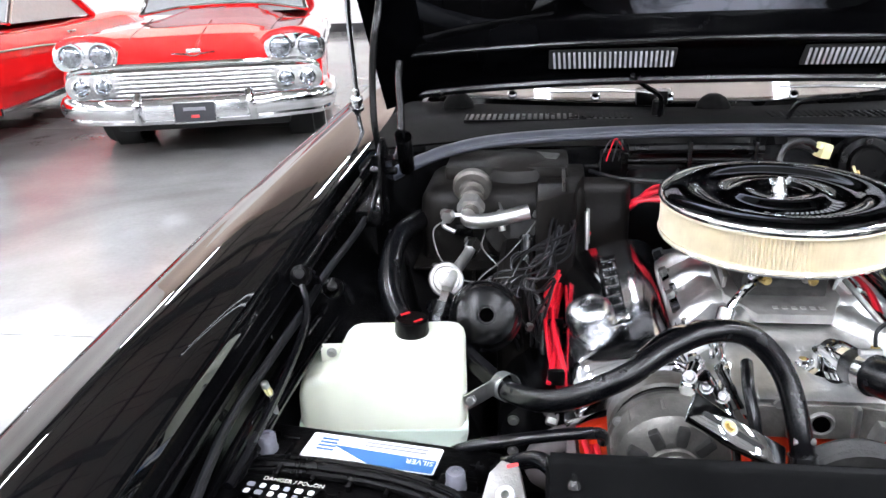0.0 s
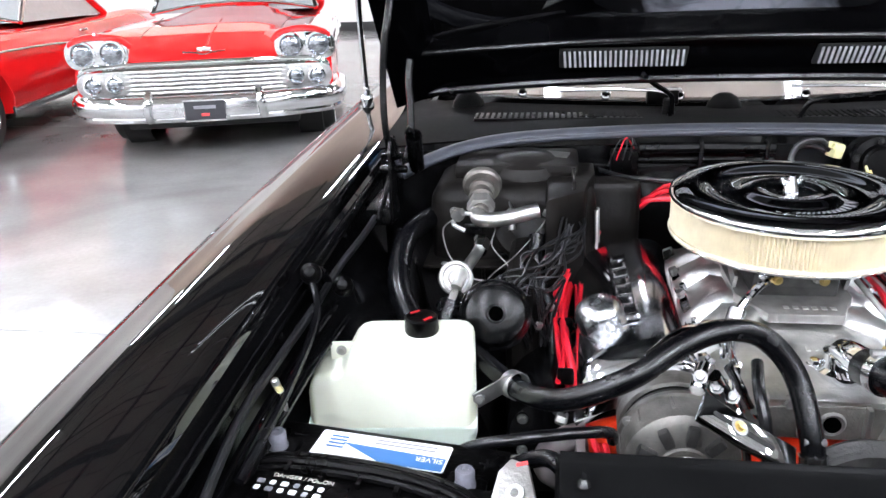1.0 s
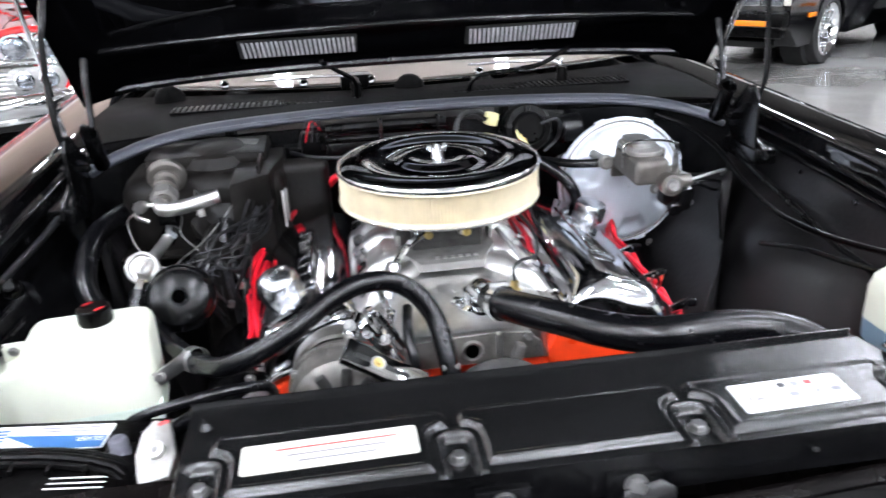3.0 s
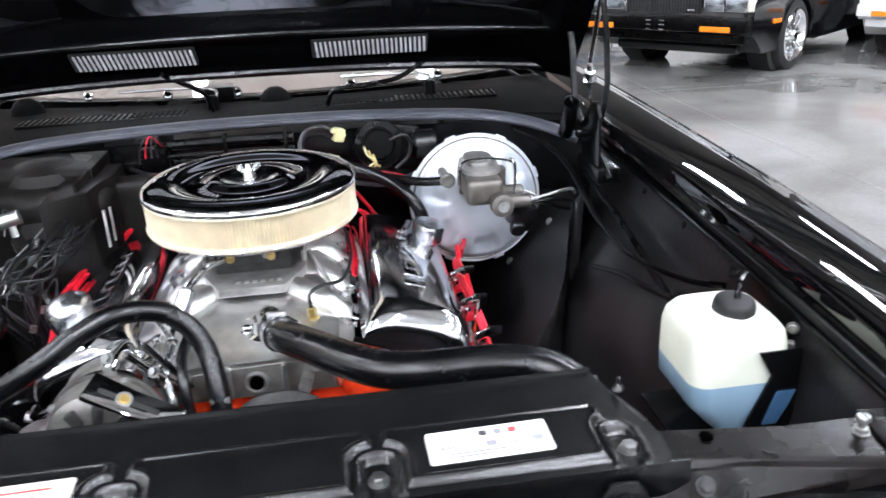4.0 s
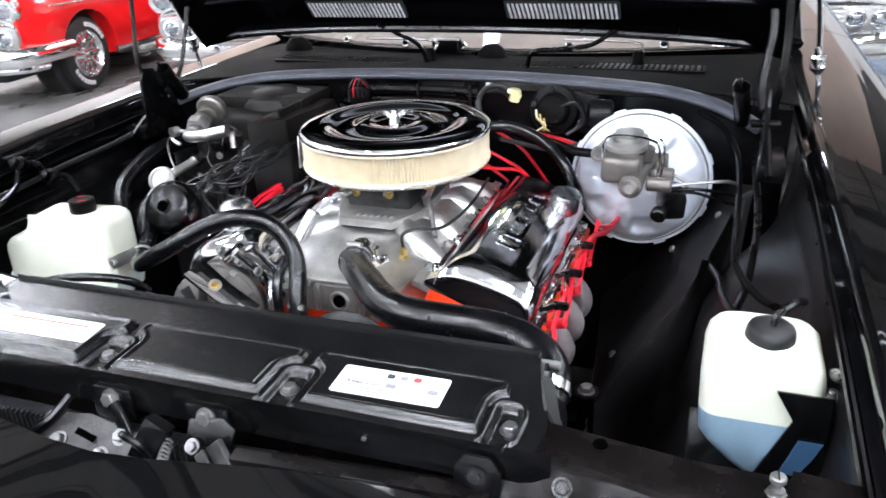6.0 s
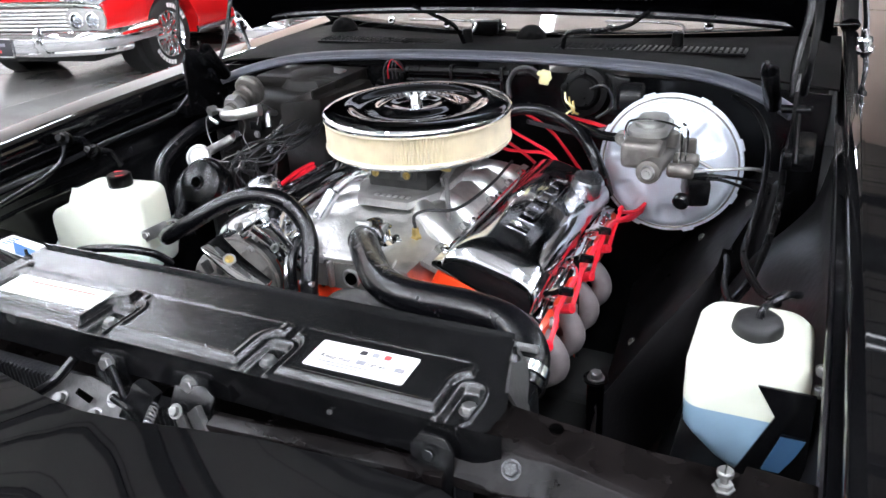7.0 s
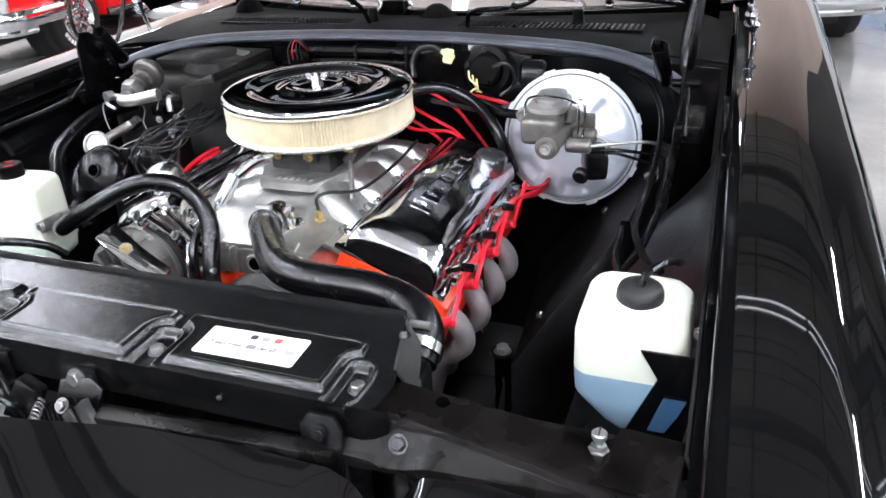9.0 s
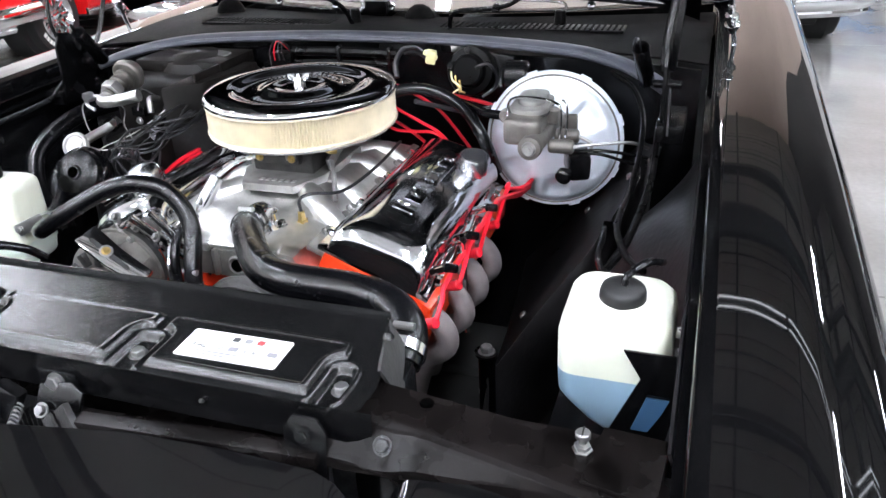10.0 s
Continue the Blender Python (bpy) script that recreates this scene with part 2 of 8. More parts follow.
def bev(bm, faces, width, seg=2):
    if width > 0:
        edges = {e for f in faces for e in f.edges}
        bmesh.ops.bevel(bm, geom=list(edges), offset=width, segments=seg, affect="EDGES", profile=0.6)


def box(c, s, bevel=0.004, rot=(0, 0, 0), bm=None, seg=2):
    tmp = bmesh.new()
    bmesh.ops.create_cube(tmp, size=1.0, matrix=Matrix.Diagonal((*s, 1)))
    bev(tmp, tmp.faces[:], min(bevel, 0.45 * min(s)), seg)
    bmesh.ops.transform(tmp, matrix=pose(*c, *rot), verts=tmp.verts)
    return merge(bm, tmp)


def merge(bm, tmp):
    if bm is None:
        return tmp
    me = bpy.data.meshes.new("tmp")
    tmp.to_mesh(me)
    tmp.free()
    bm.from_mesh(me)
    bpy.data.meshes.remove(me)
    return bm


def aim(a, b):
    d = Vector(b) - Vector(a)
    return Matrix.Translation(a) @ d.to_track_quat("Z", "Y").to_matrix().to_4x4()


def lathe(profile, m=None, seg=32, bm=None, closed=False):
    """Turn a profile of (radius, height) round the z axis of m."""
    tmp = bmesh.new()
    rings = []
    for r, z in profile:
        if r < 1e-6:
            rings.append([tmp.verts.new((0, 0, z))])
        else:
            rings.append([tmp.verts.new((r * math.cos(2 * math.pi * k / seg), r * math.sin(2 * math.pi * k / seg), z)) for k in range(seg)])
    for a, b in zip(rings, rings[1:]):
        for k in range(seg):
            j = (k + 1) % seg
            if len(a) == 1 and len(b) == 1:
                continue
            if len(a) == 1:
                tmp.faces.new((a[0], b[k], b[j]))
            elif len(b) == 1:
                tmp.faces.new((a[k], a[j], b[0]))
            else:
                tmp.faces.new((a[k], a[j], b[j], b[k]))
    if m is not None:
        bmesh.ops.transform(tmp, matrix=m, verts=tmp.verts)
    return merge(bm, tmp)


def rod(a, b, r, r2=None, bevel=0.0, seg=20, bm=None):
    r2 = r if r2 is None else r2
    h = (Vector(b) - Vector(a)).length
    e = min(bevel, h * 0.4, r * 0.6)
    prof = [(0, 0), (r - e, 0), (r, e), (r2, h - e), (r2 - e, h), (0, h)] if e > 0 else [(0, 0), (r, 0), (r2, h), (0, h)]
    return lathe(prof, aim(a, b), seg, bm)


def spline(pts, n=10):
    """Catmull-Rom through the points."""
    P = [Vector(p) for p in pts]
    P = [2 * P[0] - P[1], *P, 2 * P[-1] - P[-2]]
    out = []
    for i in range(1, len(P) - 2):
        for k in range(n):
            t = k / n
            a, b, c, d = P[i - 1], P[i], P[i + 1], P[i + 2]
            out.append(0.5 * (2 * b + (c - a) * t + (2 * a - 5 * b + 4 * c - d) * t * t + (3 * b - a - 3 * c + d) * t ** 3))
    out.append(P[-2])
    return out


def tube(pts, r, seg=12, n=8, bm=None, smooth=True, flat=1.0):
    """A round (or flattened) tube along a curve."""
    path = spline(pts, n) if smooth else [Vector(p) for p in pts]
    tmp = bmesh.new()
    t0 = (path[1] - path[0]).normalized()
    nrm = t0.orthogonal().normalized() if flat == 1.0 else t0.cross(Vector((0, 0, 1))).normalized()
    rings = []
    for i, p in enumerate(path):
        t = (path[min(i + 1, len(path) - 1)] - path[max(i - 1, 0)]).normalized()
        nrm = (nrm - t * nrm.dot(t)).normalized()
        bi = t.cross(nrm)
        rr = r[min(i * len(r) // len(path), len(r) - 1)] if isinstance(r, (list, tuple)) else r
        rings.append([tmp.verts.new(p + nrm * math.cos(a) * rr + bi * math.sin(a) * rr * flat) for a in (2 * math.pi * k / seg for k in range(seg))])
    for a, b in zip(rings, rings[1:]):
        for k in range(seg):
            tmp.faces.new((a[k], a[(k + 1) % seg], b[(k + 1) % seg], b[k]))
    tmp.faces.new(rings[0][::-1])
    tmp.faces.new(rings[-1])
    return merge(bm, tmp)


def prism(outline, h, m=None, bevel=0.0, bm=None, seg=2):
    """A 2D outline extruded along z by h and placed by m."""
    tmp = bmesh.new()
    f = tmp.faces.new([tmp.verts.new((x, y, 0)) for x, y in outline])
    ex = bmesh.ops.extrude_face_region(tmp, geom=[f])
    bmesh.ops.translate(tmp, vec=(0, 0, h), verts=[v for v in ex["geom"] if isinstance(v, bmesh.types.BMVert)])
    bmesh.ops.recalc_face_normals(tmp, faces=tmp.faces)
    bev(tmp, tmp.faces[:], bevel, seg)
    if m is not None:
        bmesh.ops.transform(tmp, matrix=m, verts=tmp.verts)
    return merge(bm, tmp)


def rounded(w, h, r, n=4):
    out = []
    for cx, cy, a0 in ((w / 2 - r, h / 2 - r, 0), (-w / 2 + r, h / 2 - r, 90), (-w / 2 + r, -h / 2 + r, 180), (w / 2 - r, -h / 2 + r, 270)):
        for k in range(n + 1):
            a = radians(a0 + 90 * k / n)
            out.append((cx + r * math.cos(a), cy + r * math.sin(a)))
    return out


def sheet(fn, nu, nv, thick=0.0, bm=None):
    """A surface fn(u, v) over the unit square, thickened against its normal."""
    tmp = bmesh.new()
    g = [[tmp.verts.new(fn(i / nu, j / nv)) for j in range(nv + 1)] for i in range(nu + 1)]
    for i in range(nu):
        for j in range(nv):
            tmp.faces.new((g[i][j], g[i + 1][j], g[i + 1][j + 1], g[i][j + 1]))
    if thick:
        bmesh.ops.recalc_face_normals(tmp, faces=tmp.faces)
        bmesh.ops.solidify(tmp, geom=tmp.faces[:], thickness=thick)
    return merge(bm, tmp)


def loft(sections, bm=None, cap=True, closed=True):
    """Skin over rings of equal length."""
    tmp = bmesh.new()
    rings = [[tmp.verts.new(p) for p in s] for s in sections]
    n = len(rings[0])
    for a, b in zip(rings, rings[1:]):
        for k in range(n if closed else n - 1):
            j = (k + 1) % n
            tmp.faces.new((a[k], a[j], b[j], b[k]))
    if cap:
        tmp.faces.new(rings[0][::-1])
        tmp.faces.new(rings[-1])
    return merge(bm, tmp)


def lerp(x, xs, ys):
    return float(np.interp(x, xs, ys))


def hexbolt(p, r=0.009, h=0.008, up=(0, 0, 1), washer=True):
    d = Vector(up).normalized()
    p = Vector(p)
    m = aim(p, p + d)
    bm = None
    if washer:
        bm = lathe([(0, 0), (r * 1.35, 0), (r * 1.35, 0.0018), (0, 0.0018)], m, 20)
    bm = lathe([(0, 0.0018), (r, 0.0018), (r, h * 0.85), (r * 0.85, h), (0, h)], m, 6, bm)
    return bm


# ---- the showroom ----
ROOM = (-13.0, 13.0, -10.0, 15.5, 6.8)    # west, east, south, north, height


def structure(name, bm, material, label, category):
    return tagged(part(name, bm, material), label, category, kind="structure")


def showroom():
    w, e, s, n, h = ROOM
    cx, cy = (w + e) / 2, (s + n) / 2
    fl = bmesh.new()
    step = 4.0
    x = w
    while x < e:
        y = s
        x1 = min(x + step, e)
        while y < n:
            y1 = min(y + step, n)
            box(((x + x1) / 2, (y + y1) / 2, -0.1), (x1 - x - 0.006, y1 - y - 0.006, 0.2), 0.002, bm=fl, seg=1)
            y = y1
        x = x1
    box((cx, cy, -0.112), (e - w, n - s, 0.2), 0, bm=fl)
    structure("floor", fl, CONCRETE, "polished grey concrete showroom floor with saw-cut joints", "floor")
    structure("wall_north", box((cx, n + 0.1, 1.3), (e - w + 0.4, 0.2, 2.6), 0), WALL, "plain white painted showroom wall", "wall")
    structure("wall_north_upper", box(((w + 4.4) / 2 - 0.1, n + 0.1, (h + 2.6) / 2), (4.4 - w + 0.2, 0.2, h - 2.6), 0), CLADDING, "brown clad upper showroom wall", "wall")
    # added dark section out of view, darkens the right fender's reflection
    structure("wall_north_dark", box(((e + 4.4) / 2 + 0.1, n + 0.1, (h + 2.6) / 2), (e - 4.4 + 0.2, 0.2, h - 2.6), 0), DARKWALL, "unseen upper wall, dark to deepen fender reflections", "wall")
    # south wall is never in view; its grey only weakens reflections
    structure("wall_south", box((cx, s - 0.1, h / 2), (e - w + 0.4, 0.2, h), 0), WALLDIM, "unseen south wall, greyed to dim reflections", "wall")
    structure("wall_west", box((w - 0.1, cy, h / 2), (0.2, n - s, h), 0), WALL, "plain white painted showroom wall", "wall")
    # unseen east wall, kept dark for the reflection on the fender's side
    structure("wall_east", box((e + 0.1, cy, h / 2), (0.2, n - s, h), 0), DARKWALL, "unseen east wall, dark to deepen fender reflections", "wall")
    bay = 3.6
    # south half gets the lamp brightness through its lighter colour
    structure("ceiling_south", box((cx, (s + bay) / 2 - 0.1, h + 0.1), (e - w + 0.4, bay - s + 0.2, 0.2), 0), CEIL_LIT, "insulated south ceiling, coloured lighter for lamp glow, crossed by dark purlins", "ceiling")
    ce = box((cx, (n + bay) / 2 + 0.1, h + 0.1), (e - w + 0.4, n - bay + 0.2, 0.2), 0)
    structure("ceiling", ce, CEIL, "dark grey-brown ceiling with narrow cross battens", "ceiling")
    tr = bmesh.new()
    for k in range(20):
        box((cx, s + 0.5 + 1.22 * k, h - 0.010), (e - w, 0.028, 0.020), 0, bm=tr)
    for k in range(40):
        box((cx, s + 0.2 + 0.61 * k, h - 0.004), (e - w, 0.010, 0.008), 0, bm=tr)
    for k in range(18):
        box((cx, s + 0.4 + 0.75 * k, h - 0.02), (e - w, 0.07, 0.04), 0, bm=tr)
    for k in range(4):
        box((cx, s + 3.0 + 6.1 * k, h - 0.10), (e - w, 0.16, 0.20), 0, bm=tr)
    for k in range(12):
        box((w + 1.2 + 2.15 * k, (n + bay) / 2, h - 0.05), (0.06, n - bay, 0.06), 0, bm=tr)
    structure("ceiling_trim", tr, BEAM, "dark seams and purlins under the ceiling", "ceiling trim")
    structure("ceiling_duct", rod((w, 9.0, h - 0.50), (e, 9.0, h - 0.50), 0.26, seg=28), BASEB, "round black air duct under the ceiling", "duct")
    structure("baseboard", box((cx, n - 0.012, 0.09), (e - w, 0.02, 0.18), 0.004), BASEB, "black base trim along the white wall", "baseboard")


def ceiling_lamp(at):
    lamp = thing("ceiling_light", "long white fluorescent ceiling light hanging under the battens", "ceiling light", "ceiling lights", at=(0, 0, 0))
    part("housing", box((0, 0, 0.06), (0.34, 2.44, 0.07), 0.01), WALL, lamp)
    part("diffuser", box((0, 0, 0.0), (0.28, 2.38, 0.05), 0.015), LAMPMAT, lamp, "glowing white diffuser")
    for k in (-0.9, 0.9):
        part("hanger", rod((0, k, 0.09), (0, k, 0.36), 0.006, seg=8), STEEL, lamp)
    lamp.matrix_basis = pose(*at)
    return lamp


def strip_light(at):
    lamp = thing("strip_light", "narrow twin-tube strip light under the ceiling", "strip light", "strip lights")
    part("housing", box((0, 0, 0.05), (2.5, 0.30, 0.04), 0.01), BEAM, lamp, "dark channel")
    for y in (-0.12, 0.12):
        part("tube", rod((-1.2, y, 0.012), (1.2, y, 0.012), 0.014, seg=12), STRIPMAT, lamp, "glowing white tube")
    lamp.matrix_basis = pose(*at)
    return lamp


showroom()
first_strip = strip_light((1.45, 7.2, 6.62))
for sx in (-3.55, -1.05, 3.95, 6.45):
    copy_thing(first_strip, pose(sx, 7.2, 6.62))
LAMP_ROWS = (-8.8, -6.1, -3.4, 1.6, 6.4, 11.2)
first_lamp = ceiling_lamp((-9.6, LAMP_ROWS[0], 6.40))
for ix in range(6):
    for iy, ly in enumerate(LAMP_ROWS):
        over_car = ly > 2 and ix in (1, 2, 3) or (ix == 0 and ly > 8)
        if (ix or iy) and not over_car:
            copy_thing(first_lamp, pose(-9.6 + 4.0 * ix, ly, 6.40))
for lx in (-11.4, -9.4, -3.2, -0.9):
    copy_thing(first_lamp, pose(lx, 13.2, 6.40))


# ---- the black car with its bonnet open ----
BEFORE = set(scene.objects)
CAR = thing("black_car", "glossy black two-door car with its bonnet raised on side hinges", "car", at=(0, 1.5, 0))
FEND_Y = (-0.55, -0.30, -0.05, 0.19, 0.56, 1.0, 1.5, 1.75)
FEND_Z = (0.865, 0.888, 0.912, 0.930, 0.950, 0.962, 0.970, 0.972)


def fender_top(y):
    return lerp(y, FEND_Y, FEND_Z)


def body_side(s, name, y0, y1, label):
    def ring(y):
        z = fender_top(y)
        nose = max(0.0, (-0.25 - y) / 0.30)
        x0 = 0.689 - 0.010 * max(0.0, y - 0.2) if s > 0 else 0.676
        pts = [(x0 - 0.010, z - 0.050), (x0 - 0.0105, z - 0.028), (x0 - 0.003, z - 0.025), (x0 - 0.002, z - 0.006), (x0 - 0.0004, z - 0.0004), (x0 + 0.0025, z + 0.0018), (0.706, z + 0.0029), (0.735, z + 0.0034),
               (0.768, z + 0.0024), (0.786, z - 0.0002), (0.796, z - 0.0026), (0.8025, z - 0.0052), (0.818, z - 0.0100), (0.834, z - 0.0150), (0.8465, z - 0.0205), (0.857, z - 0.029), (0.866, z - 0.044), (0.879, z - 0.080), (0.903, z - 0.16),
               (0.925, z - 0.27), (0.938, z - 0.36), (0.93, z - 0.46), (0.905, z - 0.60), (0.885, z - 0.60), (0.90, z - 0.40),
               (0.86, z - 0.16), (0.79, z - 0.06), (0.712, z - 0.04), (x0 - 0.003, z - 0.056)]
        return [(s * (x - 0.03 * nose * (x > 0.8)), y, zz - 0.05 * nose ** 2) for x, zz in pts]
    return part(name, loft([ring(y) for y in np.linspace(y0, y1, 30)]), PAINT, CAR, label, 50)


for side in (-1, 1):
    body_side(side, "fender", -0.55, 1.72, "glossy black front fender with a crowned top")
    body_side(side, "door", 1.726, 3.10, "")
    body_side(side, "rear_quarter", 3.106, 4.30, "")

# side trim and lower body behind and below the fender
for s in (-1, 1):
    part("wheel_arch_trim", tube([(s * 0.94, 0.12, 0.42), (s * 0.945, 0.20, 0.62), (s * 0.945, 0.42, 0.70), (s * 0.945, 0.64, 0.62), (s * 0.94, 0.72, 0.42)], 0.008, 8), CHROME, CAR, "chrome wheel arch trim")
    part("sill", box((s * 0.90, 2.2, 0.25), (0.06, 2.3, 0.07), 0.015), CHROME, CAR, "chrome sill trim")
part("rear_deck", box((0, 3.9, 0.95), (1.72, 0.9, 0.03), 0.012), PAINT, CAR)
part("rear_panel", box((0, 4.33, 0.64), (1.80, 0.05, 0.60), 0.02), PAINT, CAR)
part("floor_pan", box((0, 2.6, 0.22), (1.72, 3.4, 0.03), 0.01), DARK, CAR)


def wheel(at, s, r=0.335, w=0.21, f=0.63):
    """A wheel whose axle lies along x; s is the side that faces out, f the rim's share of the radius."""
    m = Matrix.Translation(at) @ pose(0, 0, 0, 0, 90 * s, 0)
    ty = lathe([(r * f * 1.02, -w / 2), (r * 0.9, -w / 2), (r * 0.975, -w * 0.42), (r, -w * 0.3), (r, w * 0.3), (r * 0.975, w * 0.42), (r * 0.9, w / 2), (r * f * 1.02, w / 2), (r * f * 0.98, 0), (r * f * 1.02, -w / 2)], m, 40)
    ri = lathe([(r * f, -w * 0.4), (r * f, w * 0.47), (r * f * 0.955, w * 0.52), (r * f * 0.89, w * 0.40), (r * f * 0.80, w * 0.16), (r * f * 0.45, w * 0.20), (r * f * 0.25, w * 0.42), (0, w * 0.44)], m, 40)
    return ty, ri, m, r, w


for s in (-1, 1):
    for y in (0.42, 3.25):
        ty, ri, m, r, w = wheel((s * 0.80, y, 0.335 - (y + 0.5) * 0.0157), s)
        t = part("wheel", ty, TYRE, CAR, "black tyre on a chrome wheel")
        part("rim", ri, CHROME, t)


# inner fenders, firewall and the floor of the bay
def inner_fender(s):
    def fn(u, v):
        y = -0.02 + 1.0 * u
        hump = math.exp(-((y - 0.64) / 0.17) ** 2)
        dx = 0.009 if s > 0 else 0.0
        xs = (0.6765 if s > 0 else 0.6635, 0.678 + dx, 0.682 - 0.004 * hump, 0.683 - 0.016 * hump, 0.680 - 0.05 * hump, 0.672 - 0.095 * hump, 0.645 - 0.105 * hump, 0.57 - 0.045 * hump, 0.49, 0.44)
        z = fender_top(y)
        zs = (z - 0.029, z - 0.062, z - 0.090, z - 0.12, z - 0.15, z - 0.20, z - 0.27, z - 0.38, z - 0.50, z - 0.65)
        k = v * (len(xs) - 1)
        q = np.arange(len(xs))
        return (s * lerp(k, q, xs), y, lerp(k, q, zs))
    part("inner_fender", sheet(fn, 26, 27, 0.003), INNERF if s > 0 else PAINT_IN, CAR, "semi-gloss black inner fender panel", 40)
    # rolled gutter between fender and inner panel
    part("fender_gutter", tube([(s * x, y, fender_top(y) - 0.050) for x, y in (((0.679, -0.03), (0.679, 0.3), (0.677, 0.7), (0.675, 0.96)) if s > 0 else ((0.668, -0.03), (0.668, 0.3), (0.667, 0.7), (0.666, 0.96)))], 0.0055, 8), PAINT_IN, CAR)
    for y in (0.02, 0.2, 0.36, 0.52, 0.68, 0.84):
        part("fender_bolt", hexbolt((s * (0.684 if s > 0 else 0.676), y, fender_top(y) - 0.074), 0.006, 0.006, (-s, 0, 0.3)), SATIN, CAR)


    for k in range(3):
        part("panel_rib", tube([(s * (0.664 - 0.013 * k), -0.01, 0.834 - 0.013 * k), (s * (0.661 - 0.014 * k), 0.16, 0.858 - 0.014 * k), (s * (0.657 - 0.015 * k), 0.32, 0.872 - 0.016 * k), (s * (0.650 - 0.016 * k), 0.47, 0.880 - 0.020 * k)], 0.0065, 10, 6, flat=0.6), PAINT, CAR, "glossy pressed rib") if s < 0 else None


for s in (-1, 1):
    inner_fender(s)


def wheelhouse(s):
    def fn(u, w):
        v, k = max(0.0, (w - 0.35) / 0.65), max(0.0, 1 - w / 0.35)
        bow = 0.028 * math.sin(2.6 * math.pi * u) * (1 - v)
        x = lerp(u, (0, 0.35, 0.7, 1), (0.610, 0.570, 0.495, 0.385)) - 0.050 * v
        y = lerp(u, (0, 0.35, 0.7, 1), (0.800, 0.750, 0.640, 0.440)) + bow
        z = lerp(u, (0, 0.35, 0.7, 1), (0.850, 0.795, 0.690, 0.545)) - 0.012 * math.sin(math.pi * v) + 0.006 * math.sin(9 * u + 4 * v)
        return (s * (x - 0.02 * k), y - 0.05 * k * (1 - 0.5 * k) + (0.955 - y) * v, z - 0.035 * v - 0.26 * k ** 2.2)
    part("wheelhouse", sheet(fn, 30, 26, 0.003), INNERF, CAR, "dusty black wheelhouse panel beside the engine", 50)
    for u, v in ((0.30, 0.62), (0.62, 0.80), (0.92, 0.55)):
        part("panel_bolt", hexbolt(Vector(fn(u, v)) + Vector((0, 0, 0.001)), 0.007, 0.007, (-s * 0.6, -0.3, 0.7)), STEEL, CAR)


for s in (-1, 1):
    wheelhouse(s)


def firewall():
    def fn(u, v):
        x = -0.66 + 1.32 * u
        z = 0.28 + 0.68 * v
        return (x, 0.985 - 0.07 * (abs(x) / 0.66) ** 3 + 0.05 * (1 - v) ** 2, z)
    bm = sheet(fn, 24, 14, 0.006)
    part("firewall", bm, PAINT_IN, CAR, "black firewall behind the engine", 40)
    for x, w in ((-0.12, 0.30), (0.22, 0.10)):
        part("firewall_rib", box((x, 0.968, 0.915), (w, 0.02, 0.03), 0.006), PAINT_IN, CAR)


firewall()
part("frame_rail", box((0.42, 0.42, 0.32), (0.10, 1.2, 0.12), 0.015), DARK, CAR)
part("frame_rail", box((-0.42, 0.42, 0.32), (0.10, 1.2, 0.12), 0.015), DARK, CAR)
part("bay_underside", box((0, 0.45, 0.19), (1.3, 1.3, 0.02), 0.004), DARK, CAR)


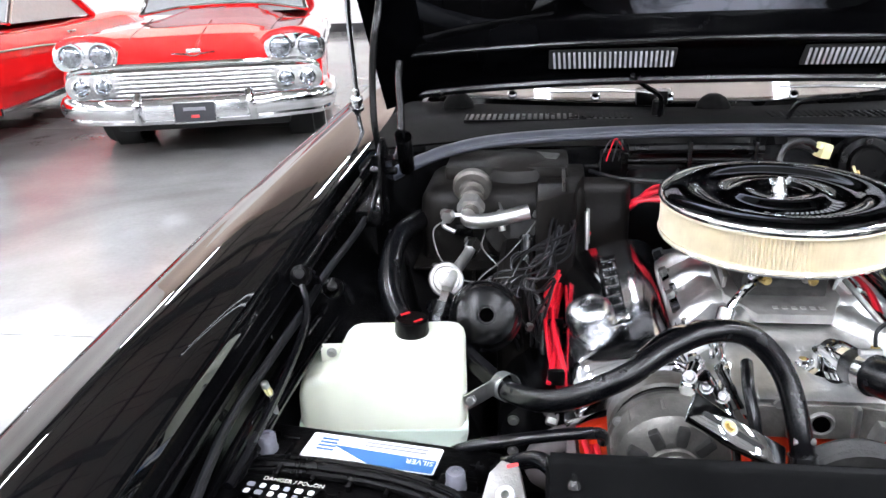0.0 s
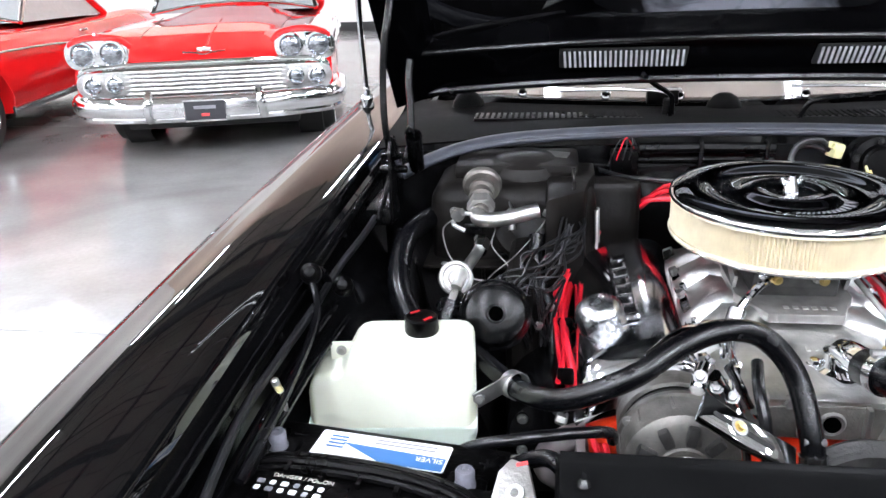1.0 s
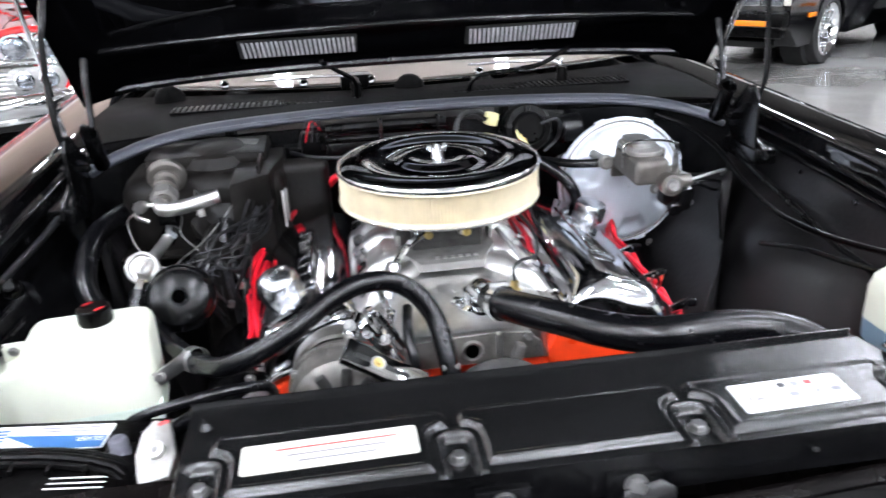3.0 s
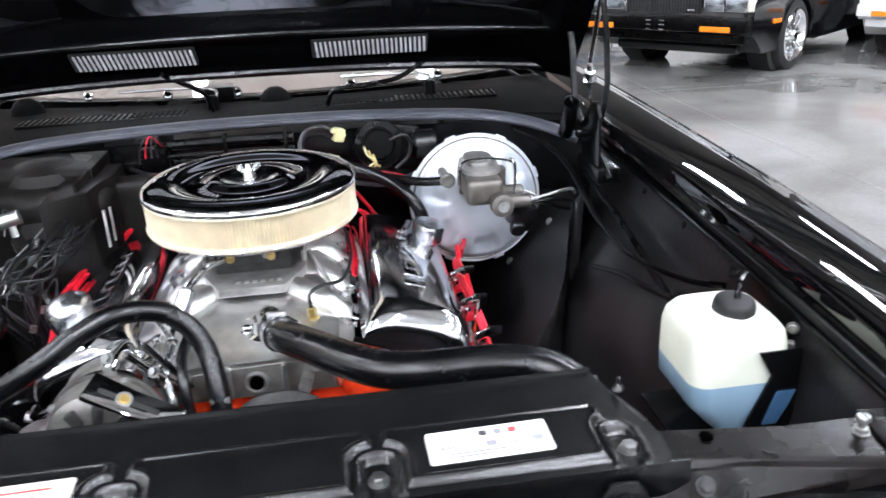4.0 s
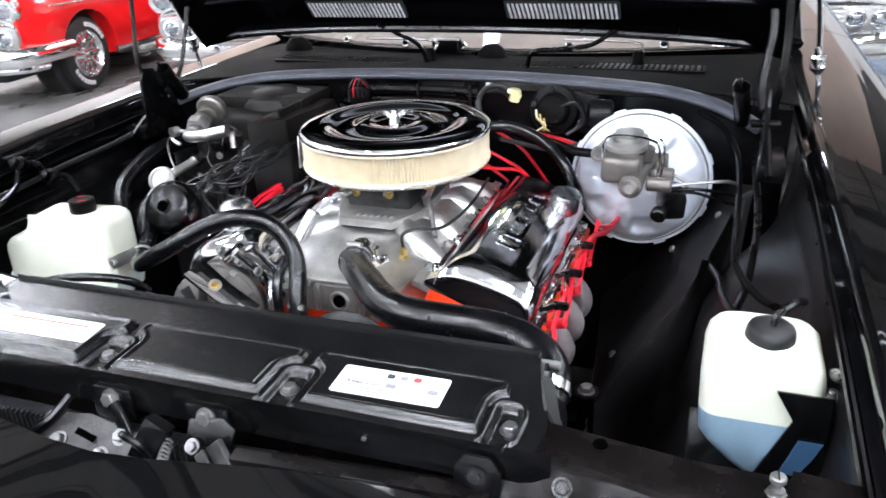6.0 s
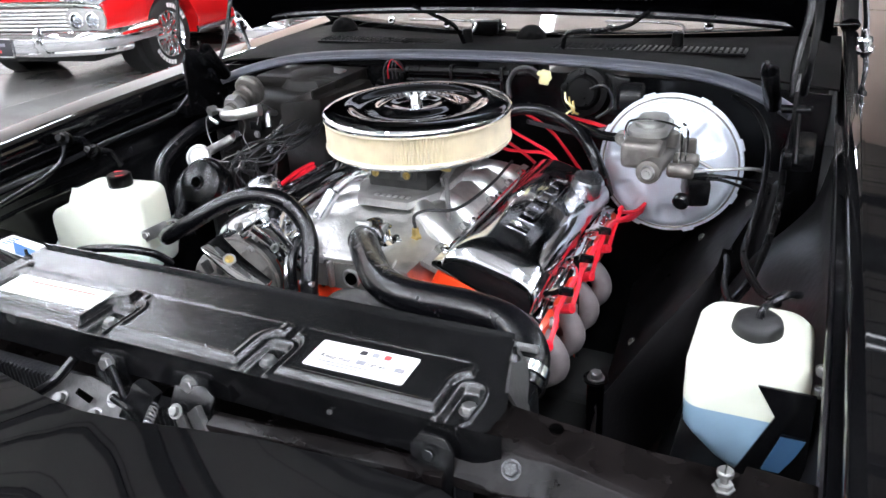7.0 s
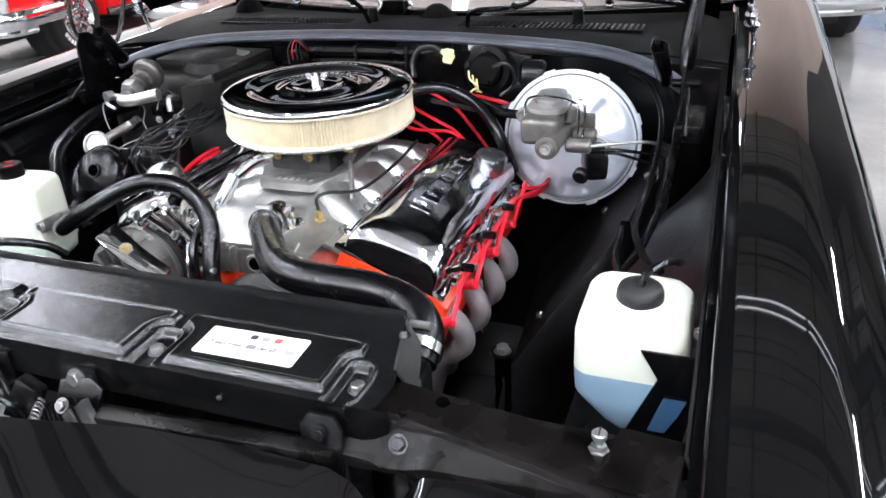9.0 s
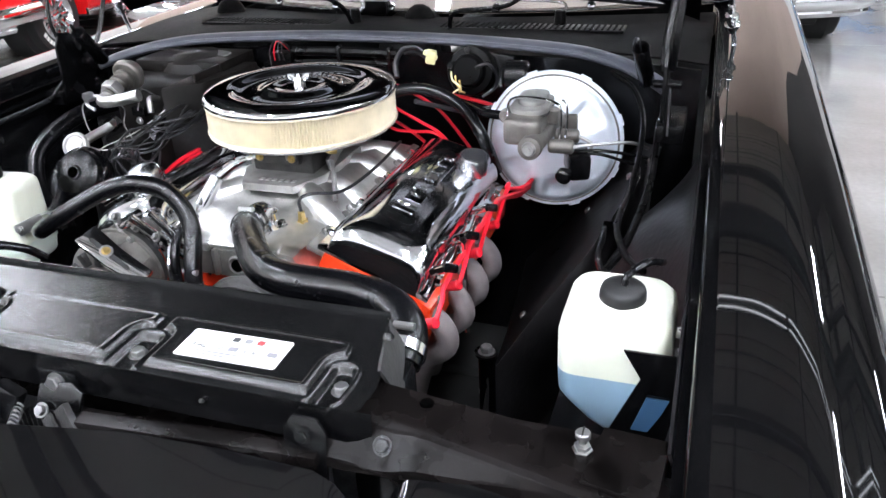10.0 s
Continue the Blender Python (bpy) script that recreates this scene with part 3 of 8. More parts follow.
# cowl, seal and windscreen
def cowl():
    def bow(x):
        return 0.17 * (abs(x) / 0.66) ** 2

    def fn(u, v):
        x = -0.67 + 1.34 * u
        return (x, 0.985 - 0.05 * (abs(x) / 0.66) ** 4 + v * (0.255 + bow(x) + 0.05 * (abs(x) / 0.66) ** 4), 0.978 + 0.012 * math.sin(3.0 * v) - 0.012 * (abs(x) / 0.66) ** 3)
    part("cowl_panel", sheet(fn, 30, 12, 0.004), COWLM, CAR, "glossy black cowl panel below the windscreen", 40)
    for x0, x1 in ((-0.50, -0.16), (0.10, 0.50)):
        grille = part("cowl_grille", box(((x0 + x1) / 2, 1.115, 0.9860), (x1 - x0, 0.060, 0.006), 0.002), PLASTIC, CAR, "slotted black air intake grille")
        n = int((x1 - x0) / 0.012)
        for k in range(n):
            part("slat", box((x0 + 0.008 + k * (x1 - x0 - 0.016) / (n - 1), 1.115, 0.9890), (0.005, 0.052, 0.004), 0.001, seg=1), COWLM, grille)
    pts = [(-0.60, 0.845, 0.945), (-0.565, 0.872, 0.958), (-0.50, 0.918, 0.972), (-0.40, 0.952, 0.982), (-0.2, 0.972, 0.989), (0, 0.978, 0.991), (0.2, 0.972, 0.989), (0.40, 0.952, 0.982), (0.50, 0.918, 0.972), (0.565, 0.872, 0.958), (0.60, 0.845, 0.945)]
    seal = tube(pts, 0.017, 14, 8, flat=0.55)
    tube([(x, y - 0.016, z - 0.004) for x, y, z in pts], 0.006, 8, 8, bm=seal)
    part("cowl_seal", seal, SEAL, CAR, "grey-black rubber seal along the firewall top", 50)

    def screen(u, v):
        x = (-0.68 + 1.36 * u) * (1 - 0.08 * v)
        return (x, 1.262 + bow(x) + 0.58 * v, 0.988 + 0.36 * v + 0.02 * math.sin(math.pi * v))
    gl = part("windscreen", sheet(screen, 24, 10, 0.005), GLASS, CAR, "clear windscreen glass")
    gl.visible_shadow = False
    part("windscreen_trim", tube([(x, 1.245 + bow(x), 0.990) for x in np.linspace(-0.70, 0.70, 15)], 0.0035, 10, 3, flat=0.7), RUBBER, CAR, "black rubber windscreen edging")
    for x in (-0.41, -0.225, -0.07, 0.19, 0.40):
        part("trim_clip", lathe([(0, 0.003), (0.004, 0.004), (0.0085, 0.003), (0.011, 0.0), (0.009, -0.003), (0, -0.004)], aim((x, 1.240 + bow(x), 1.002), (x, 0.8, 1.12)), 18), CHROME, CAR, "round chrome trim clip")
    part("dashboard", sheet(lambda u, v: ((-0.70 + 1.4 * u), 1.31 + bow(-0.70 + 1.4 * u) + 0.42 * v, 0.984 + 0.035 * math.sin(2.2 * v)), 16, 8, 0.01), DASH, CAR, "beige padded dashboard top")
    part("roof", sheet(lambda u, v: ((-0.62 + 1.24 * u), 2.0 + 1.2 * v, 1.36 - 0.05 * (2 * u - 1) ** 2 + 0.02 * math.sin(math.pi * v)), 12, 8, 0.02), PAINT, CAR)
    part("rear_window", sheet(lambda u, v: ((-0.60 + 1.2 * u), 3.2 + 0.35 * v, 1.34 - 0.36 * v), 6, 4, 0.006), GLASS, CAR)
    for s in (-1, 1):
        part("pillar", tube([(s * 0.685, 1.44, 0.985), (s * 0.66, 1.75, 1.20), (s * 0.625, 2.02, 1.35)], 0.022, 8), PAINT, CAR)
        part("pillar", tube([(s * 0.60, 3.2, 1.33), (s * 0.70, 3.6, 0.97)], 0.05, 8), PAINT, CAR)
    # wipers
    for px, py, tipx in ((-0.108, 1.12, -0.56), (0.36, 1.14, -0.02)):
        wiper = part("wiper_arm", tube([(px, py, 1.0), (px, py + 0.05, 1.022), (px - 0.08, py + 0.115, 1.018), ((px + tipx) / 2, py + 0.150, 1.012)], 0.0035, 8), DARKCHROME, CAR, "brushed steel wiper arm")
        part("wiper_pivot", rod((px, py, 0.982), (px, py, 1.02), 0.014, 0.011, 0.003), PLASTIC, wiper)
    part("washer_hose", tube([(-0.108, 1.10, 0.99), (-0.112, 1.06, 1.035), (-0.15, 1.03, 1.065), (-0.175, 0.99, 1.09)], 0.005, 8), RUBBER, CAR)
    part("washer_hose", tube([(0.13, 1.08, 0.985), (0.15, 1.06, 1.025), (0.22, 1.05, 1.035), (0.28, 1.02, 1.05), (0.33, 0.99, 1.085)], 0.005, 8), RUBBER, CAR)
    for x in (0.017, -0.530):
        part("cowl_bump", lathe([(0, 0.030), (0.012, 0.029), (0.024, 0.022), (0.034, 0.008), (0.037, -0.006)], pose(x, 1.205 + bow(x) * 0.5, 0.985), 24), COWLM, CAR, "domed black plug")
    part("wiper_bracket", box((-0.107, 1.235, 1.004), (0.066, 0.030, 0.034), 0.004), PLASTIC, CAR, "black wiper linkage cover")
    part("wiper_bracket_edge", box((-0.107, 1.222, 1.020), (0.074, 0.004, 0.005), 0.001), ALU, CAR)


cowl()

# the raised bonnet
HOOD_ANGLE = 50.0
HOOD_M = pose(0, 1.015, 1.0785, -HOOD_ANGLE, 0, 0)    # local -y runs forward and up along the bonnet


def hood():
    def rear(x):
        return 0.045 * (abs(x) / 0.655) ** 2.5      # corners reach further back

    def skin(u, v):
        x = -0.645 + 1.29 * u
        y0 = rear(x)
        return HOOD_M @ Vector((x, y0 - v * (1.30 + y0), 0.040 - 0.035 * (abs(x) / 0.66) ** 3))
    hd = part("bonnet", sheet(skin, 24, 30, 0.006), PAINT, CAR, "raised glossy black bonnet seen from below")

    def under(u, v):
        x = -0.645 + 1.29 * u
        d = v * 1.28
        fold = 0.0
        edge = min(u, 1 - u) * 1.29
        if edge < 0.10:
            fold = min(1.0, (0.10 - edge) / 0.03)
        deep = max(fold, min(1.0, max(0.0, (0.135 - d) / 0.03)))
        y0 = rear(x)
        return HOOD_M @ Vector((x, y0 - d - v * y0, 0.030 - 0.030 * deep - 0.03 * max(0.0, abs(x) - 0.54) / 0.10))
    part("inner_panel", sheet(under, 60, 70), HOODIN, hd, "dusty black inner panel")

    def edge_lip(u, v):
        x = -0.64 + 1.28 * u
        return HOOD_M @ Vector((x, rear(x) + 0.004, -0.02 * max(0.0, abs(x) - 0.54) / 0.10 + 0.032 * v))
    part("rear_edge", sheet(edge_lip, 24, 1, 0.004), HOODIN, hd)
    part("stiffener", tube([HOOD_M @ Vector((x, -0.108 + 0.03 * (abs(x) / 0.6) ** 2, -0.003)) for x in np.linspace(-0.58, 0.58, 13)], 0.010, 10, 4, flat=0.6), SATIN, hd, "rolled stiffening rib")
    part("hood_seal", tube([HOOD_M @ Vector((x, rear(x) - 0.006, -0.006)) for x in np.linspace(-0.62, 0.62, 15)], 0.008, 8, 3), RUBBER, hd)
    for cx in (-0.215, 0.225):
        vent = part("vent", prism(rounded(0.226, 0.048, 0.004), 0.004, HOOD_M @ pose(cx, -0.062, -0.006), 0.001), DARK, hd, "row of slots in the bonnet's inner panel")
        for k in range(24):
            part("slat", prism([(-0.0020, -0.020), (0.0020, -0.020), (0.0044, 0.020), (0.0004, 0.020)], 0.003, HOOD_M @ pose(cx - 0.104 + k * 0.00905, -0.062, -0.0095), 0.0006, seg=1), VENTMETAL, vent)
    return hd


HOOD = hood()
# thin sheet whose pale colour stands in for light thrown onto the bonnet
part("lid_haze_patch", prism(rounded(0.52, 0.17, 0.08), 0.0015, HOOD_M @ pose(-0.03, -0.222, 0.0275), 0.0), HAZE, HOOD, "pale painted haze of reflected light on the black inner panel")


def hinge(s):
    g = 0.014 if s > 0 else 0.0
    h = part("bonnet_hinge", prism([(-0.020, -0.105), (0.045, -0.120), (0.085, -0.060), (0.075, -0.015), (0.030, 0.030), (0.004, 0.034), (-0.012, 0.010)], 0.006, Matrix.Translation((s * 0.604, 0.735, 1.0)) @ pose(0, 0, 0, 90, 0, 90), 0.002), PAINT_IN, CAR, "black bonnet hinge")
    part("hinge_foot", box((s * 0.622, 0.765, 0.905), (0.045, 0.12, 0.03), 0.006), PAINT_IN, h)
    part("hinge_arm", tube([(s * 0.590 + g, 0.800, 1.290), (s * 0.597 + g, 0.758, 1.220), (s * 0.603 + g, 0.748, 1.180), (s * 0.608 + g, 0.745, 1.120), (s * 0.606 + g, 0.732, 1.055), (s * 0.602 + g, 0.745, 1.0)], 0.0062, 8, flat=0.45), PAINT_IN, h, "curved flat black hinge arm")
    part("hinge_arm", tube([(s * 0.592 + g, 0.905, 1.135), (s * 0.594 + g, 0.893, 1.100), (s * 0.588 + g, 0.866, 1.060), (s * 0.584 + g, 0.835, 1.015), (s * 0.588 + g, 0.805, 0.980)], 0.0068, 8, flat=0.5), PAINT_IN, h, "short flat black hinge arm")
    m = aim((s * 0.564, 0.755, 1.032), (s * 0.572, 0.812, 0.965))
    ring = [(0.0125, 0.0), (0.0138, 0.002), (0.0138, 0.092), (0.0125, 0.094), (0.0118, 0.092), (0.0118, 0.0), (0.0125, 0.0)]
    sp = part("hinge_spring_cover", lathe(ring, m, 24), PAINT_IN, h, "black tubular spring cover")
    part("rim", lathe([(0.0115, 0.0015), (0.0138, -0.0008), (0.0146, 0.0015), (0.0138, 0.003)], m, 24), SATIN, sp)
    part("spring_hook", tube([m @ Vector((0, -0.006, 0.030)), m @ Vector((0, -0.004, -0.004)), m @ Vector((0.002, 0.000, -0.020)), m @ Vector((0.008, 0.006, -0.014)), m @ Vector((0.014, 0.010, 0.006))], 0.0030, 8), SATIN, sp, "black spring hook")
    coil = []
    for k in range(97):
        a = 2 * math.pi * k / 8
        coil.append(m @ Vector((0.0085 * math.cos(a), 0.0085 * math.sin(a), 0.024 + 0.05 * k / 96)))
    part("coil_spring", tube(coil, 0.0026, 6, 2), SATIN, sp)
    part("pin", rod((s * 0.585, 0.790, 0.965), (s * 0.632, 0.790, 0.965), 0.007, bevel=0.002), PAINT_IN, h)
    part("tension_rod", tube([(s * 0.612, 0.80, 0.965), (s * 0.615, 0.74, 0.935), (s * 0.618, 0.69, 0.905)], 0.005, 8), PAINT_IN, h)
    dx, dz = (-0.014, 0.020) if s < 0 else (0.0, 0.006)
    off = Vector((dx, 0, dz))
    st = part("lift_rod", tube([Vector((s * 0.700, 1.06, 1.030)) + off, Vector((s * 0.694, 1.03, 1.075)) + off, Vector((s * 0.664, 0.90, 1.20)) + off, Vector((s * 0.652, 0.86, 1.240)) + off], 0.0050, 10), DARKCHROME, CAR, "bright steel lift rod")
    part("ball_joint", lathe([(0, -0.004), (0.008, -0.002), (0.0085, 0.004), (0.0145, 0.008), (0.0150, 0.016), (0.0105, 0.018), (0.0095, 0.026), (0.013, 0.028), (0.0125, 0.036), (0.007, 0.040), (0.0065, 0.056), (0.005, 0.058)], aim(Vector((s * 0.706, 1.075, 0.990)) + off, Vector((s * 0.697, 1.05, 1.05)) + off), 20), CHROME, st, "chrome ball joint")
    part("foot", tube([(s * 0.712, 1.085, 0.955), Vector((s * 0.711, 1.083, 0.972)) + off * 0.5, Vector((s * 0.706, 1.075, 0.995)) + off], 0.0050, 8), DARKCHROME, st)


for s in (-1, 1):
    hinge(s)


# ---- front of the bay ----
def header_panels():
    """Painted panels between the fenders, ahead of the radiator."""
    def centre(u, v):
        x = -0.432 + 0.864 * u
        rise = 0.008 * math.cos(math.pi * (2 * u - 1) / 2)
        e = max(0.0, abs(2 * u - 1) - 0.90) / 0.10
        back = lerp(abs(x), (0, 0.06, 0.12, 0.20, 0.30, 0.40, 0.432), (-0.132, -0.127, -0.116, -0.102, -0.096, -0.097, -0.104))
        return (x, back - (0.238 + back) * v, 0.851 + 0.012 * u + rise - 0.050 * v - 0.030 * e ** 2)
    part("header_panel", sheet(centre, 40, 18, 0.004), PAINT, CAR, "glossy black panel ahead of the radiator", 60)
    for s in (-1, 1):
        def outer(u, v):
            x = 0.447 + 0.206 * u
            e = max(0.0, 0.12 - u) / 0.12
            return (s * x, -0.080 + 0.030 * u - 0.17 * v, 0.856 - 0.062 * v - 0.030 * e ** 2)
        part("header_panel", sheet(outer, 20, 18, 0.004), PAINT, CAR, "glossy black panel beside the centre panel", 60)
        part("panel_clip", box((s * 0.4395, -0.118, 0.845), (0.008, 0.022, 0.010), 0.003), CHROME, CAR, "bright clip in the panel gap")
    part("front_trim", tube([(x, -0.247 + 0.01 * (x / 0.66) ** 2, 0.800) for x in np.linspace(-0.66, 0.66, 13)], 0.014, 10, 4, flat=0.7), CHROME, CAR, "bright chrome edge trim")
    part("grille", box((0, -0.285, 0.68), (1.30, 0.03, 0.24), 0.01), PLASTIC, CAR, "black grille")
    for k in range(9):
        part("grille_bar", box((0, -0.303, 0.59 + 0.022 * k), (1.28, 0.008, 0.006), 0.002, seg=1), DARKCHROME, CAR)
    part("front_bumper", tube([(-0.93, -0.15, 0.47), (-0.86, -0.36, 0.47), (-0.5, -0.43, 0.47), (0, -0.445, 0.47), (0.5, -0.43, 0.47), (0.86, -0.36, 0.47), (0.93, -0.15, 0.47)], 0.085, 14, 6, flat=0.5), CHROME, CAR, "chrome front bumper")
    for s in (-1, 1):
        lamp = part("headlamp", lathe([(0, 0.03), (0.05, 0.025), (0.085, 0.008), (0.095, -0.01)], aim((s * 0.78, -0.50, 0.70), (s * 0.78, -0.6, 0.70)), 28), LENS, CAR)
        part("bezel", lathe([(0.088, 0.006), (0.10, 0.014), (0.112, 0.0), (0.112, -0.03)], aim((s * 0.78, -0.50, 0.70), (s * 0.78, -0.6, 0.70)), 28), CHROME, lamp)
        part("nose_panel", box((s * 0.79, -0.48, 0.70), (0.26, 0.04, 0.28), 0.02), PAINT, CAR)


header_panels()


def script_badge():
    """A plain looping chrome stroke lying on the painted panel."""
    pts = []
    for k in range(100):
        a = k / 99
        tall = 0.027 if a < 0.20 else (0.022 if 0.60 < a < 0.80 else 0.010)
        w = 0.016 if a < 0.20 else 0.007
        x = 0.496 + 0.140 * a - w * math.sin(a * 38) + 0.25 * tall * math.cos(a * 38)
        y = -0.120 + 0.020 * a + tall * math.cos(a * 38)
        v = (-0.080 + 0.030 * (x - 0.447) / 0.206 - y) / 0.17
        pts.append((x, y, 0.8595 - 0.062 * v))
    part("script_badge", tube(pts, 0.0024, 6, 3, flat=0.7), CHROME, CAR, "flowing chrome script badge")


script_badge()


def radiator_support():
    sup = thing("radiator_support", "worn black steel cross panel in front of the radiator", "support panel", at=(0, -0.02, 0.30))
    # top flange with a dropped front face, lower towards the ends
    def fn(u, v):
        x = -0.665 + 1.33 * u
        drop = 0.004 * (abs(x) / 0.66) ** 2
        out = min(1.0, max(0.0, (abs(x) - 0.40) / 0.21))
        back = 0.016 - 0.018 * min(1.0, max(0.0, (abs(x) - 0.40) / 0.14))
        brk = -0.030 - 0.040 * out ** 1.2
        dip = 0.006 * math.exp(-((abs(x) - 0.435) / 0.022) ** 4)
        ys = (back, back, brk, brk - 0.006, -0.062 - 0.012 * out, -0.062 - 0.012 * out)
        zs = (0.862, 0.880, 0.880, 0.877, 0.848 + 0.026 * out, 0.836 + 0.026 * out)
        low = 0.085 * min(1.0, max(0.0, (0.315 - abs(x - 0.03)) / 0.03))
        k = v * 5
        bump = dip if 2.2 < k < 4.2 else 0.0
        return (x, lerp(k, range(6), ys) - bump, lerp(k, range(6), zs) - drop - low)
    part("cross_panel", sheet(fn, 110, 30, 0.003), SUPPORT, sup, "black steel flange with dust and wear", 40)
    part("side_panel", box((0.545, -0.02, 0.58), (0.24, 0.02, 0.56), 0.006), SUPPORT, sup)
    part("side_panel", box((-0.545, -0.02, 0.58), (0.24, 0.02, 0.56), 0.006), SUPPORT, sup)
    part("lower_bar", box((0, -0.02, 0.33), (1.32, 0.06, 0.06), 0.01), SUPPORT, sup)
    for x in (0.461, 0.640, -0.461, -0.640):
        part("hole", lathe([(0, 0.0022), (0.0060, 0.0022), (0.0068, 0.0)], pose(x, -0.005 - 0.041 * (abs(x) > 0.5), 0.8790 - 0.003 * (abs(x) > 0.5)), 18), VOID, sup, "punched hole")
    for x in (-0.040, 0.078):
        br = part("latch_bracket", prism([(-0.026, 0.006), (-0.018, 0.0), (0.018, 0.0), (0.026, 0.006), (0.024, 0.040), (-0.024, 0.040)], 0.004, Matrix.Translation((x, -0.0535, 0.836)) @ pose(0, 0, 0, 86, 0, 0), 0.0014), SATIN, sup)
        part("bolt", hexbolt((x, -0.0565, 0.865), 0.0082, 0.008, (0, -1, 0.25)), BOLTZ, br, "zinc-plated bolt")
    # latch carrier and its braces in the gap behind the painted panel
    plate = part("latch_plate", prism([(-0.085, -0.026), (0.050, -0.030), (0.062, -0.012), (0.048, 0.024), (-0.020, 0.030), (-0.078, 0.022)], 0.004, pose(-0.045, -0.088, 0.826, 34, 0, -4), 0.0014), DUSTSTEEL, sup, "grey steel latch carrier plate")
    for x, y, z in ((-0.088, -0.092, 0.827), (-0.030, -0.098, 0.824), (-0.015, -0.078, 0.837)):
        part("bolt", hexbolt((x, y, z), 0.0075, 0.008, (0, -0.55, 0.83)), BOLTZ, plate)
    part("slot", box((-0.058, -0.084, 0.835), (0.030, 0.007, 0.003), 0.001, (34, 0, -14)), VOID, plate)
    lt = part("hood_latch", box((0.020, -0.082, 0.834), (0.030, 0.018, 0.070), 0.005, (-14, 28, 0)), SATIN, sup, "black bonnet latch")
    part("latch_hook", tube([(-0.002, -0.090, 0.852), (0.010, -0.098, 0.858), (0.024, -0.097, 0.850), (0.030, -0.092, 0.832)], 0.004, 8), SATIN, lt)
    part("latch_spring", tube([(0.046 + 0.005 * math.cos(a * 1.1), -0.080 - 0.02 * a / 40, 0.846 - 0.018 * a / 40 + 0.005 * math.sin(a * 1.1)) for a in range(40)], 0.0012, 6), BOLTZ, lt)
    part("latch_arm", box((-0.012, -0.074, 0.842), (0.016, 0.006, 0.066), 0.002, (-18, -38, 0)), SATIN, sup)
    part("latch_arm", tube([(-0.090, -0.060, 0.862), (-0.105, -0.080, 0.842), (-0.135, -0.098, 0.822)], 0.006, 8), SATIN, sup)
    clip = part("clip_bracket", prism([(-0.024, 0.0), (0.026, 0.0), (0.030, 0.020), (0.016, 0.030), (-0.020, 0.026)], 0.005, pose(0.085, -0.070, 0.842, 62, 0, 6), 0.0015), SATIN, sup, "black folded clip bracket")
    part("bolt", hexbolt((0.074, -0.079, 0.846), 0.006, 0.006, (0, -0.8, 0.6)), BOLTZ, clip)
    part("latch_strut", box((0.118, -0.088, 0.834), (0.020, 0.008, 0.060), 0.002, (-20, -42, 0)), DUSTSTEEL, sup, "slanting grey latch strut")
    part("latch_strut", box((0.098, -0.092, 0.832), (0.016, 0.004, 0.040), 0.0015, (-20, -42, 0)), DUSTSTEEL, sup)
    part("tie_rail", prism([(-0.013, -0.006), (0.011, -0.008), (0.013, 0.004), (0.004, 0.008), (-0.011, 0.006)], 0.255, pose(0.120, -0.076, 0.842, 90, 0, 94), 0.0012), SUPPORT, sup, "dusty black tie rail")
    for x in (0.362, -0.352):
        lug = part("side_bracket", prism([(-0.02, 0), (0.02, 0), (0.022, 0.07), (0.012, 0.085), (-0.012, 0.085), (-0.022, 0.07)], 0.005, Matrix.Translation((x, -0.064, 0.798)) @ pose(0, 0, 0, 82, 0, 0), 0.0015), SATIN, sup)
        part("bolt", hexbolt((x, -0.062, 0.866), 0.0060, 0.005, (0, -1, 0.25)), SATIN, lug)
    for s in (-1, 1):
        part("bolt", hexbolt((s * 0.437, -0.055, 0.866), 0.0068, 0.006, (0, -0.75, 0.66)), SATIN, sup)
        scr = part("adjusting_screw", lathe([(0.0, 0.0), (0.0035, 0.0), (0.0035, 0.013), (0.0064, 0.0138), (0.0066, 0.018), (0.0055, 0.0195), (0, 0.0200)], pose(s * 0.606, -0.024, 0.876), 20), STEEL, sup, "slotted bonnet stop screw")
        part("nut", lathe([(0, 0), (0.0090, 0), (0.0090, 0.0016), (0.0070, 0.002), (0.0070, 0.006), (0.0035, 0.007)], pose(s * 0.606, -0.024, 0.876), 6), STEEL, scr)
        part("slot", box((s * 0.606, -0.024, 0.8960), (0.0014, 0.0118, 0.0010), 0), DARK, scr)
        part("corner_plate", prism([(-0.03, -0.035), (0.03, -0.045), (0.035, 0.03), (-0.02, 0.035)], 0.004, pose(s * 0.640, -0.030, 0.8765), 0.0012), SUPPORT, sup)
    return sup


radiator_support()


